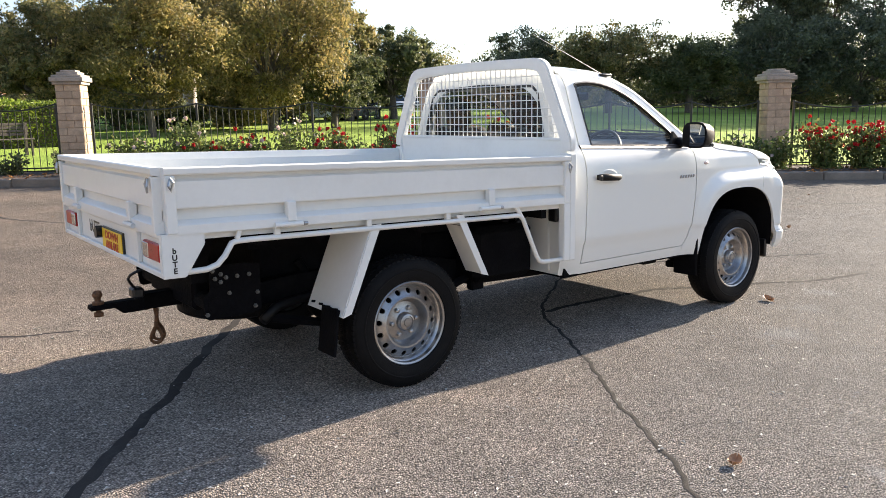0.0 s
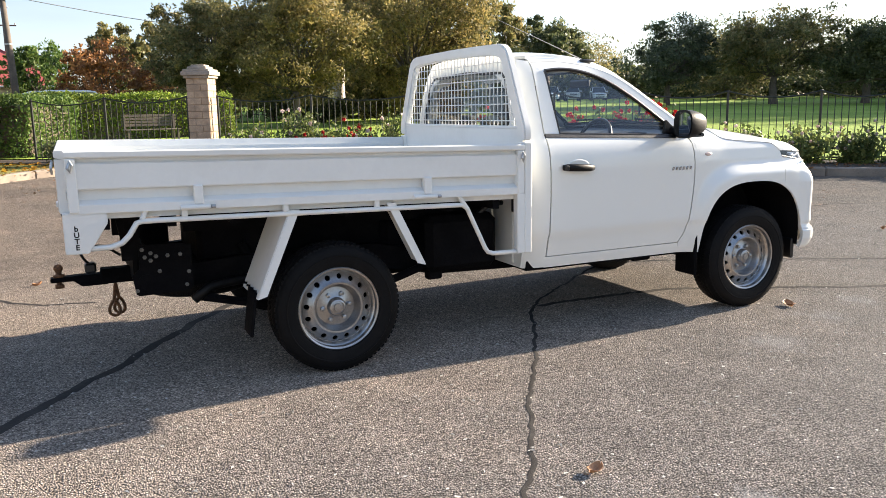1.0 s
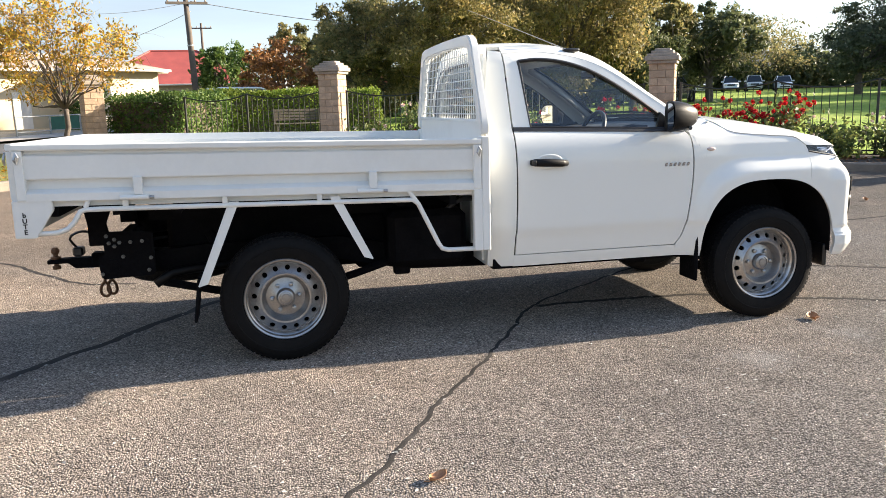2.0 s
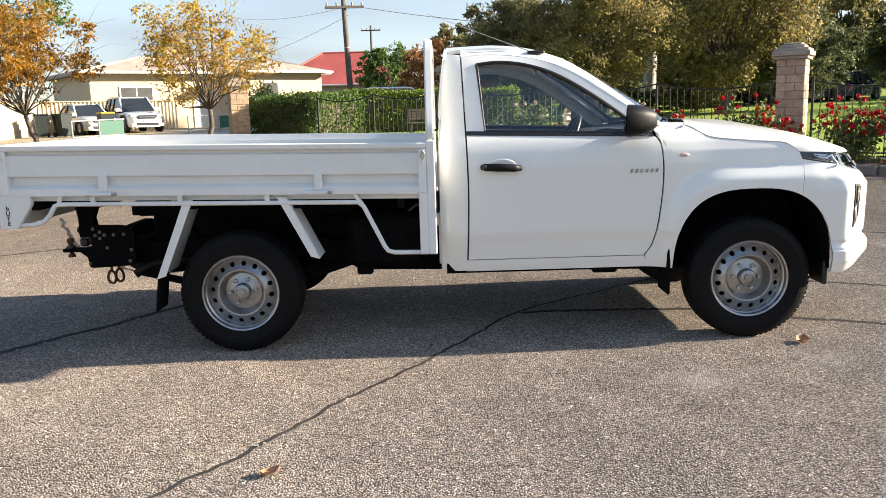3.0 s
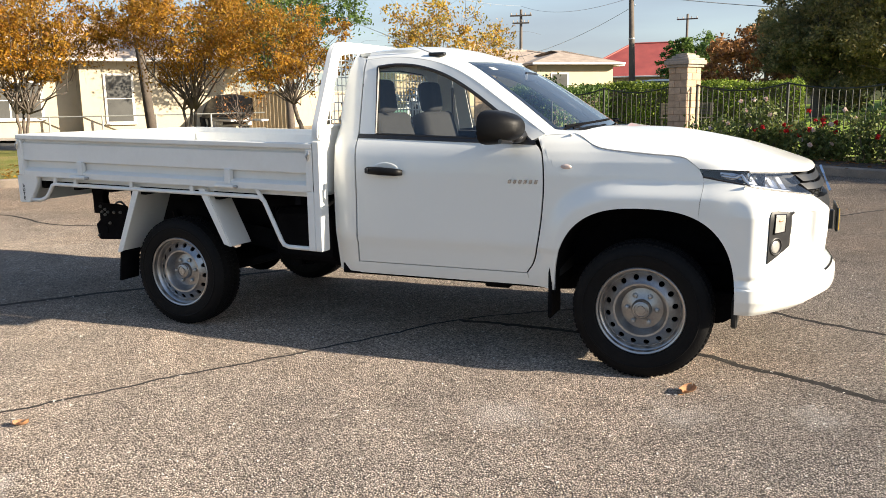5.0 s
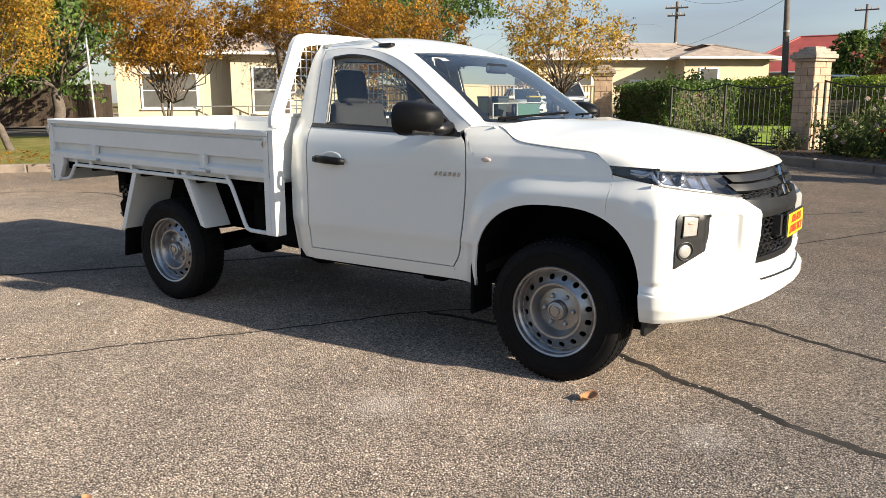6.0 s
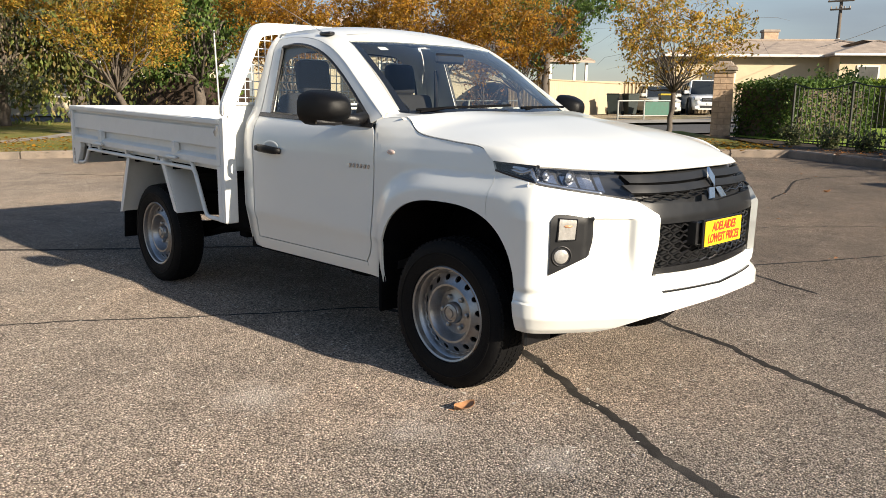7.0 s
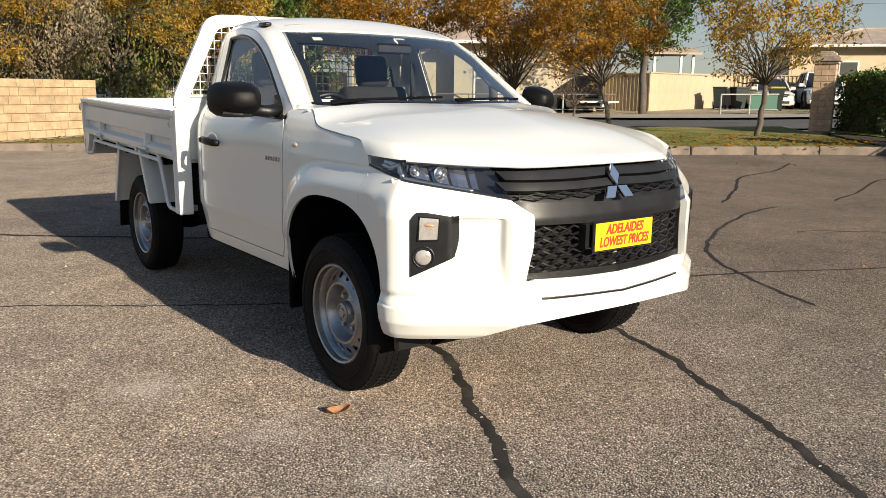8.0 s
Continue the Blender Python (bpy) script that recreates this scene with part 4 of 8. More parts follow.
def thicket(name, path, h, depth, count, size, material, label, seed):
    """A far belt of bushes with an uneven top, too far off to tell one from the next."""
    rng = np.random.default_rng(seed)
    p = line(path, 200, False)
    k = rng.integers(0, 200, count)
    u = rng.random(count)[:, None]
    base = p[k] * (1 - u) + p[k + 1] * u + rng.normal(0, depth, (count, 2))
    along = k + u[:, 0]
    top = h * (0.72 + 0.18 * np.sin(along * 0.31) + 0.14 * np.sin(along * 0.83 + 1.3) + 0.10 * np.sin(along * 1.9 + 0.4))
    z = ground_z(base[:, 0], base[:, 1]) + 0.1 + top * rng.random(count) ** 0.75
    leaves(name, np.column_stack([base, z]), size, material, None, rng, 0.0, 0.6, label=label, category="bushes", kind="stuff")


thicket("far_bushes", [(118, 2), (116, 24), (108, 44), (94, 66), (76, 86), (54, 100), (34, 104), (18, 100)], 5.0, 2.2, 42000, 0.34, OLIVE,
        "dark belt of bushes closing the far side of the park", 301)

# scrub under the gums
for i, (x, y, h, w) in enumerate(((6.6, 41.0, 2.7, 4.6), (9.8, 42.0, 3.0, 4.8), (13.2, 42.5, 2.8, 5.0), (16.8, 42.0, 3.2, 5.0), (20.4, 43.0, 2.6, 4.4), (11.0, 36.6, 1.7, 3.0), (14.6, 36.4, 1.9, 3.2))):
    tree(x, y, h, w, 0.25, OLIVE if i % 2 else GUMLEAF, BARK, "dense grey-green scrub under the gum trees", 260 + i, 9000, 0.09, 26, 0.12, name="scrub_bush", category="bush", group="scrub under the gums")

# street trees in autumn leaf
FADE = "young street tree with thinning yellow and orange leaves"
ORANGE = "street tree with a full crown of orange leaves"
tree(-4.5, 14.3, 3.75, 3.3, 1.2, AUTUMN2, BARK, FADE, 51, 7250, 0.045, 32, 0.075, lean=(0.05, 0.1), low=0.2, twigs=5, group="street trees", tight=0.12, sprays=16)
tree(-8.2, 13.5, 3.9, 3.4, 1.2, AUTUMN, BARK, FADE, 52, 10875, 0.045, 32, 0.07, lean=(-0.25, -0.2), low=0.35, twigs=4, group="street trees", tight=0.12, sprays=16)
tree(-11.6, 12.9, 4.4, 4.2, 1.1, AUTUMN, BARK, ORANGE, 53, 20300, 0.047, 36, 0.09, stems=3, low=0.9, twigs=3, group="street trees", sprays=16)
tree(-15.0, 10.3, 4.3, 4.0, 1.1, AUTUMN, BARK, ORANGE, 54, 21750, 0.047, 36, 0.09, stems=3, low=0.9, twigs=3, group="street trees", sprays=16)
tree(-15.2, 5.9, 5.0, 4.0, 1.2, AUTUMN2, BARK, ORANGE, 55, 21750, 0.047, 36, 0.10, low=0.8, lean=(-0.2, -0.55), twigs=3, group="street trees", sprays=16)
tree(-21.0, 2.5, 6.0, 3.4, 1.6, DRYLEAF, BARK, "withered weeping tree with brown hanging foliage", 76, 9000, 0.06, 30, 0.16, hang=0.6, twigs=2)
tree(-25.0, 5.4, 6.5, 4.6, 1.2, DARKLEAF, BARK, "dense dark green tree behind the stone wall", 77, 9000, 0.1, 30, 0.2, hang=0.3)
tree(-20.3, 0.2, 5.6, 4.2, 1.2, AUTUMN2, BARK, ORANGE, 56, 20300, 0.055, 32, 0.10, low=0.4, twigs=3, group="street trees", sprays=16)
tree(-14.9, 22.75, 7.2, 5.6, 2.8, GREENLEAF, BARK, "green street tree with a smooth brown trunk", 57, 12000, 0.075, 32, 0.16)
tree(-26.5, 8.5, 8.5, 8.5, 2.0, PEPPER, BARK, "large old peppercorn tree with hanging foliage", 58, 22000, 0.11, 44, 0.35, hang=0.7)
tree(-27.0, 2.5, 7.5, 7.0, 1.6, PEPPER, BARK, "large old peppercorn tree with hanging foliage", 59, 15000, 0.11, 36, 0.3, hang=0.7)
tree(-30.0, 15.0, 8.0, 7.0, 1.6, GREENLEAF, BARK, "dense dark green tree behind the street", 71, 8000, 0.14, 32, 0.3)
tree(-20.6, 29.5, 8.6, 6.5, 2.4, GREENLEAF, BARK, "tall green tree rising behind the fence", 73, 9000, 0.13, 34, 0.2)
tree(-24.5, 12.5, 7.6, 6.5, 1.6, GREENLEAF, BARK, "dense dark green tree behind the street", 74, 9000, 0.12, 34, 0.25, hang=0.3)
tree(-13.2, 17.2, 2.6, 2.4, 0.5, RUSTLEAF, BARK, "small bare sapling with a few brown leaves", 72, 260, 0.05, 22, 0.05, twigs=5)
shrub(-8.8, 36.5, 2.3, 2.4, GREENLEAF, 93, "dark green citrus bush by the house", "shrub", 2600, 0.09, 12)

# ---- houses, cars and street furniture ----
def window(parent, x0, x1, z0, z1, y, bars=1, label="white-framed house window"):
    """A window in a wall that faces -y in its house: frame, sill, panes."""
    fr = part("window_frame", box((x0 - 0.06, y - 0.05, z0 - 0.06), (x1 + 0.06, y - 0.004, z1 + 0.06), 0.008), TRIM, parent, label)
    n = bars + 1
    w = (x1 - x0) / n
    for k in range(n):
        part("pane", box((x0 + w * k + 0.03, y - 0.056, z0 + 0.02), (x0 + w * (k + 1) - 0.03, y - 0.051, (z0 + z1) / 2 - 0.02)), PANE, fr)
        part("pane", box((x0 + w * k + 0.03, y - 0.056, (z0 + z1) / 2 + 0.02), (x0 + w * (k + 1) - 0.03, y - 0.051, z1 - 0.02)), PANE, fr)
    part("sill", box((x0 - 0.1, y - 0.12, z0 - 0.11), (x1 + 0.1, y - 0.004, z0 - 0.061), 0.01), TRIM, fr)


def hip_roof(lx, ly, z0, h, over, hip=True, th=0.12):
    """A roof over a rectangle from (0, 0) to (lx, ly), eaves at z0."""
    a, b, c, d = (-over, -over), (lx + over, -over), (lx + over, ly + over), (-over, ly + over)
    m_ = (ly / 2 + over) if hip else 0
    r0, r1 = (-over + m_, ly / 2), (lx + over - m_, ly / 2)
    bm = bmesh.new()
    v = [bm.verts.new((*q, z0)) for q in (a, b, c, d)] + [bm.verts.new((*r0, z0 + h)), bm.verts.new((*r1, z0 + h))]
    for f in ((0, 1, 5, 4), (2, 3, 4, 5), (1, 2, 5), (3, 0, 4)):
        bm.faces.new([v[i] for i in f])
    low = [bm.verts.new((*q, z0 - th)) for q in (a, b, c, d)]
    for k in range(4):
        bm.faces.new((v[k], low[k], low[(k + 1) % 4], v[(k + 1) % 4]))
    bm.faces.new(low)
    bmesh.ops.recalc_face_normals(bm, faces=bm.faces[:])
    return bm


def ridge_rolls(lx, ly, z0, h, over):
    """Capping along the hips and the ridge."""
    m_ = ly / 2 + over
    r0, r1 = (-over + m_, ly / 2, z0 + h), (lx + over - m_, ly / 2, z0 + h)
    bm = bmesh.new()
    for p, q in (((-over, -over, z0), r0), ((-over, ly + over, z0), r0), ((lx + over, -over, z0), r1), ((lx + over, ly + over, z0), r1), (r0, r1)):
        add_tube(bm, [p, q], 0.09, 6)
    return bm


def house(x, y, rot, lx, ly, wall_h, roof_h, wall, roof, label, windows=(), over=0.5, wing=None, chimney=None, door=None, lift=0.0):
    root = thing("house", (x, y, gz(x, y) + lift), label, "house")
    root.rotation_euler = (0, 0, radians(rot))
    part("wall", box((0, 0, -0.6), (lx, ly, wall_h)), wall, root)
    rf = part("roof", hip_roof(lx, ly, wall_h + 0.12, roof_h, over), roof, root)
    part("ridge_capping", ridge_rolls(lx, ly, wall_h + 0.12, roof_h, over), roof, rf)
    part("gutter", box((-over - 0.1, -over - 0.12, wall_h + 0.0), (lx + over + 0.1, -over - 0.002, wall_h + 0.13), 0.02), TRIM, root)
    part("gutter", box((lx + over + 0.002, -over, wall_h + 0.0), (lx + over + 0.12, ly + over, wall_h + 0.13), 0.02), TRIM, root)
    for w in windows:
        window(root, *w, 0.0)
    if wing:
        wx0, wx1, wd = wing
        part("wall", box((wx0, -wd, -0.6), (wx1, -0.003, wall_h)), wall, root)
        bm = hip_roof(wx1 - wx0, wd + ly / 2, wall_h + 0.124, roof_h * 0.85, over)
        bmesh.ops.translate(bm, vec=(wx0, -wd, 0), verts=bm.verts[:])
        part("roof", bm, roof, root)
        part("gutter", box((wx0 - over, -wd - over - 0.12, wall_h), (wx1 + over, -wd - over - 0.002, wall_h + 0.13), 0.02), TRIM, root)
        window(root, wx0 + 0.9, wx0 + 1.9, 0.7, wall_h - 0.5, -wd, 0)
    if chimney:
        cx, cy, ch = chimney
        c = part("chimney", box((cx - 0.4, cy - 0.35, wall_h), (cx + 0.4, cy + 0.35, ch), 0.01), STONE, root)
        part("chimney_cap", box((cx - 0.47, cy - 0.42, ch + 0.002), (cx + 0.47, cy + 0.42, ch + 0.14), 0.02), CAPSTONE, c)
    if door:
        d = part("door", box((door, -0.05, 0.0), (door + 0.9, -0.004, 2.05), 0.01), TRIM, root, "white front door")
        part("door_handle", tube([(door + 0.8, -0.055, 1.0), (door + 0.8, -0.1, 1.0)], 0.02, 6), STEELGAL, d)
    return root


house(-16.9, 36.5, 38, 13.5, 8.0, 3.1, 1.05, RENDER, TILE, "cream rendered house with a tan tiled hip roof", [(1.5, 3.2, 1.0, 2.4), (11.0, 12.0, 0.8, 2.5)],
      wing=(8.0, 12.8, 1.6), chimney=(6.0, 4.4, 4.75), door=5.4)
house(-25.4, 15.6, 50, 11.0, 8.0, 3.05, 1.7, RENDER2, TILE, "pale cream house with a tan roof across the street", [(1.0, 3.2, 0.9, 2.3)], wing=(4.6, 10.2, 0.9))
house(-14.0, 67.0, 3, 13.0, 9.0, 2.9, 3.1, RENDER2, REDROOF, "house with a bright red corrugated roof", [(2, 4, 1, 2.2), (7, 9, 1, 2.2)])
house(4.0, 72.0, 3, 9.0, 8.0, 2.6, 1.9, RENDER2, REDROOF, "low house with a faded red roof behind trees", [(2, 4, 1, 2.2)])
house(60.0, 106.0, -33, 22.0, 10.0, 2.6, 3.0, RENDER2, GREYROOF, "club building with a low grey roof beyond the lawn", [(2, 5, 1, 2.2), (8, 11, 1, 2.2)])
house(-38.0, -2.0, 85, 13.0, 8.0, 2.9, 1.6, RENDER2, GREYROOF, "pale house behind the stone wall", [(2, 4, 1, 2.2), (8, 10, 1, 2.2)])
house(-44.0, 10.5, 70, 12.0, 8.0, 2.9, 1.6, RENDER2, TILE, "pale house at the end of the street", [(2, 4, 1, 2.2), (7, 9, 1, 2.2)])

CARWHITE = mat("white_car_paint", (0.72, 0.73, 0.74), 0.25, var=0.03, scale=2, coat=0.6)
CARGREY = mat("beige_car_paint", (0.55, 0.55, 0.50), 0.3, var=0.03, scale=2, coat=0.6)
CARDARK = mat("dark_car_paint", (0.05, 0.055, 0.07), 0.25, var=0.05, scale=2, coat=0.6)
TYRE = mat("car_tyre", (0.018, 0.018, 0.018), 0.8, var=0.2, scale=20)
ALLOY = mat("alloy_wheel", (0.5, 0.5, 0.52), 0.35, 0.8, var=0.1, scale=20)
CARGLASS = mat("car_glass", (0.02, 0.024, 0.028), 0.05, var=0.1, scale=2)
LAMP = mat("car_lamp", (0.65, 0.68, 0.72), 0.15, 0.4, var=0.1, scale=30)
CARTRIM = mat("car_black_trim", (0.02, 0.02, 0.021), 0.5, var=0.15, scale=12)


def car(x, y, rot, L, W, H, paint, label, suv=True, dz=0.14, rear_lamps=True):
    """A parked car, nose towards +x: shaped body, glasshouse, wheels, lamps, grille."""
    root = thing("parked_car", (x, y, gz(x, y) + dz), label, "car")
    root.rotation_euler = (0, 0, radians(rot))
    bh = H * (0.60 if suv else 0.62)
    xs_ = np.linspace(-L / 2, L / 2, 25)
    cl = 0.24 if suv else 0.17

    def body_top(u):
        return float(np.interp(u, [-0.5, -0.485, -0.45, 0.20, 0.40, 0.47, 0.5], [bh * 0.72, bh * 0.93, bh, bh * 0.98, bh * 0.90, bh * 0.78, bh * 0.55]))

    def half(u):
        return W / 2 * float(np.interp(u, [-0.5, -0.46, -0.35, 0.3, 0.42, 0.5], [0.80, 0.93, 1.0, 1.0, 0.93, 0.72]))
    rows = []
    for xx in xs_:
        u = xx / L
        t, w = body_top(u), half(u)
        rows.append([(xx, -w * 0.92, cl), (xx, -w, cl + 0.15), (xx, -w, t * 0.72), (xx, -w * 0.95, t * 0.93), (xx, -w * 0.80, t), (xx, 0, t + 0.02),
                     (xx, w * 0.80, t), (xx, w * 0.95, t * 0.93), (xx, w, t * 0.72), (xx, w, cl + 0.15), (xx, w * 0.92, cl)])
    bm = net(np.array(rows))
    for end in (0, -1):
        vs = [v for v in bm.verts if abs(v.co.x - rows[end][0][0]) < 1e-4]
        bmesh.ops.contextual_create(bm, geom=vs)
    bmesh.ops.recalc_face_normals(bm, faces=bm.faces[:])
    part("body", bm, paint, root, smooth=True, sharp=45)
    # glasshouse
    if suv:
        prof = [(-0.46, bh * 0.98), (-0.42, H - 0.08), (-0.36, H), (0.02, H), (0.06, H - 0.03), (0.215, bh * 0.99)]
    else:
        prof = [(-0.36, bh * 0.99), (-0.22, H - 0.03), (-0.17, H), (0.02, H), (0.06, H - 0.03), (0.22, bh * 0.97)]
    bm = bmesh.new()
    rings = []
    for s in (-1, 1):
        rings.append([bm.verts.new((u * L, s * W / 2 * (0.92 - 0.20 * (z - bh) / (H - bh)), z)) for u, z in prof])
    n = len(prof)
    for k in range(n - 1):
        bm.faces.new((rings[0][k], rings[0][k + 1], rings[1][k + 1], rings[1][k]))
    for r in rings:
        bm.faces.new(r)
    bmesh.ops.recalc_face_normals(bm, faces=bm.faces[:])
    cab = part("glasshouse", bm, CARGLASS, root, "dark car windows")
    for s in (-1, 1):
        pts = [(u * L, s * (W / 2 * (0.92 - 0.20 * (z - bh) / (H - bh)) + 0.004), z + 0.01) for u, z in prof]
        part("pillar_frame", tube(pts, 0.045, 6), paint, cab, smooth=True)
        for u in ((-0.12, -0.27) if suv else (-0.10,)):
            part("door_pillar", tube([(u * L, s * W / 2 * 0.925, bh), (u * L, s * W / 2 * 0.73, H - 0.02)], 0.035, 6), CARTRIM, cab)
        part("mirror", box((0.17 * L, s * (W / 2 * 0.93), bh), (0.21 * L, s * (W / 2 + 0.2), bh + 0.16), 0.03), paint, root)
        if suv:
            part("roof_rail", tube([(-0.36 * L, s * W * 0.35, H + 0.01), (-0.33 * L, s * W * 0.35, H + 0.05), (0.0, s * W * 0.35, H + 0.05), (0.02 * L, s * W * 0.35, H + 0.01)], 0.018, 6), ALLOY, root)
    bm = box((-0.37 * L, -W * 0.355, H - 0.03), (0.03 * L, W * 0.355, H + 0.02), 0.02)
    part("roof", bm, paint, root)
    R = 0.38 if suv else 0.31
    for sx in (-0.29, 0.31):
        for s in (-1, 1):
            bm = bmesh.new()
            add_lathe(bm, [(R * 0.62, 0.11), (R * 0.95, 0.12), (R, 0.07), (R, -0.07), (R * 0.95, -0.12), (R * 0.62, -0.11)], 24, "y", (sx * L, s * (W / 2 - 0.10), R))
            w = part("wheel", bm, TYRE, root, smooth=True)
            bm = bmesh.new()
            f = s * 0.085
            add_lathe(bm, [(R * 0.64, f), (R * 0.58, f * 0.9), (R * 0.2, f * 0.6), (0.0, f * 0.8)], 20, "y", (sx * L, s * (W / 2 - 0.10), R))
            part("rim", bm, ALLOY, w)
            bm = bmesh.new()
            add_lathe(bm, [(R * 1.02, 0.012), (R * 1.18, 0.012), (R * 1.18, -0.06), (R * 1.02, -0.06)], 24, "y", (sx * L, s * (W / 2 + 0.0), R + 0.01))
            part("wheel_arch", bm, CARTRIM, root)
    xf = L / 2
    part("grille", box((xf - 0.10, -W * 0.24, bh * 0.62), (xf - 0.015, W * 0.24, bh * 0.80), 0.02), CARTRIM, root)
    part("grille_bar", box((xf - 0.10, -W * 0.22, bh * 0.70), (xf - 0.005, W * 0.22, bh * 0.725), 0.008), ALLOY, root)
    part("bumper", box((xf - 0.20, -W * 0.43, cl + 0.02), (xf + 0.02, W * 0.43, bh * 0.42), 0.05, seg=2), paint, root)
    part("air_dam", box((xf - 0.10, -W * 0.30, cl + 0.06), (xf + 0.026, W * 0.30, cl + 0.20), 0.02), CARTRIM, root)
    for s in (-1, 1):
        part("headlamp", box((xf - 0.34, s * W * 0.27, bh * 0.70), (xf - 0.055, s * W * 0.43, bh * 0.82), 0.02), LAMP, root)
        part("tail_lamp", box((-xf - 0.012, s * W * 0.33, bh * 0.62), (-xf + 0.15, s * W * 0.44, bh * 0.90), 0.02), REDLAMP, root)
    part("plate", box((xf + 0.021, -0.18, cl + 0.24), (xf + 0.032, 0.18, cl + 0.34)), TRIM, root)
    return root


car(-14.0, 34.4, -52, 4.2, 1.76, 1.66, CARWHITE, "white four-wheel-drive wagon parked in a driveway")
car(-15.7, 32.85, -45, 4.0, 1.60, 1.38, CARGREY, "pale old sedan parked beside the wagon", suv=False)
car(-19.3, 23.4, -30, 4.5, 1.75, 1.45, CARWHITE, "white sedan parked in a front yard", suv=False)
for k, (x, y, h, c, lab) in enumerate(((50.3, 80.3, 1.7, CARWHITE, "white wagon parked beyond the lawn"), (53.1, 79.0, 1.75, CARWHITE, "white wagon parked beyond the lawn"), (55.3, 77.8, 1.75, CARGREY, "silver wagon parked beyond the lawn"), (58.0, 76.2, 1.6, CARWHITE, "white wagon parked beyond the lawn"),
                                     (21.0, 46.0, 1.5, CARDARK, "dark car parked under trees"), (24.8, 45.0, 1.65, CARWHITE, "white wagon parked under trees"), (26.9, 44.5, 1.7, CARDARK, "dark car parked under trees"))):
    car(x, y, -120 if k < 4 else 40, 4.5, 1.8, h, c, lab, dz=0.17)
car(-0.6, 33.0, 25, 5.0, 1.85, 1.75, CARWHITE, "white van parked beyond the hedge", dz=0.1)


def boat(x, y, rot):
    """A boat under a dark cover on a trailer."""
    root = thing("covered_boat", (x, y, gz(x, y) + 0.12), "boat under a black cover on a trailer", "boat")
    root.rotation_euler = (0, 0, radians(rot))
    rows = []
    for i in range(17):
        u = i / 16
        w = 0.95 * math.sin(math.pi * min(1, 0.12 + 0.55 * (1 - u) + 0.0)) ** 0.5 * (1 if u < 0.6 else (1 - (u - 0.6) / 0.42))
        w = max(0.05, w)
        z0 = 0.55 + 0.35 * max(0, u - 0.55)
        rows.append([(5.4 * u - 2.7, w * q, z0 + (0.62 + 0.35 * math.sin(math.pi * u)) * (1 - abs(q) ** 2.2) ** 0.7) for q in np.linspace(-1, 1, 13)])
    part("cover", net(np.array(rows)), CARTRIM, root, smooth=True)
    part("trailer_frame", box((-2.6, -0.8, 0.42), (2.4, 0.8, 0.50), 0.01), STEELGAL, root)
    part("drawbar", box((2.3, -0.05, 0.42), (3.6, 0.05, 0.50), 0.01), STEELGAL, root)
    for s in (-1, 1):
        bm = bmesh.new()
        add_lathe(bm, [(0.1, 0.09), (0.28, 0.1), (0.31, 0.06), (0.31, -0.06), (0.28, -0.1), (0.1, -0.09)], 20, "y", (-0.5, s * 0.9, 0.31))
        part("wheel", bm, TYRE, root, smooth=True)
    return root


boat(-18.0, 22.6, -30)


def bin_(x, y, rot, lid, label):
    root = thing("wheelie_bin", (x, y, gz(x, y) + 0.13), label, "bin", "wheelie bins")
    root.rotation_euler = (0, 0, radians(rot))
    bm = bmesh.new()
    lo = [bm.verts.new(v) for v in ((-0.20, -0.22, 0.05), (0.20, -0.22, 0.05), (0.20, 0.22, 0.05), (-0.20, 0.22, 0.05))]
    hi = [bm.verts.new(v) for v in ((-0.29, -0.33, 0.95), (0.29, -0.33, 0.95), (0.29, 0.33, 0.95), (-0.29, 0.33, 0.95))]
    for k in range(4):
        bm.faces.new((lo[k], lo[(k + 1) % 4], hi[(k + 1) % 4], hi[k]))
    bm.faces.new(lo[::-1])
    bm.faces.new(hi)
    part("bin_body", bm, BINGREEN, root)
    part("lid", box((-0.31, -0.36, 0.952), (0.31, 0.35, 1.03), 0.03), lid, root)
    for s in (-1, 1):
        bm = bmesh.new()
        add_lathe(bm, [(0.0, 0.03), (0.1, 0.03), (0.1, -0.03), (0.0, -0.03)], 14, "x", (s * 0.26, 0.25, 0.1))
        part("wheel", bm, TYRE, root)


bin_(-13.5, 29.9, 40, LIDYELLOW, "dark wheelie bin with a yellow lid")
bin_(-16.4, 30.0, 30, BINGREEN, "dark green wheelie bin")
bin_(-15.6, 30.3, 60, BINGREEN, "dark green wheelie bin")


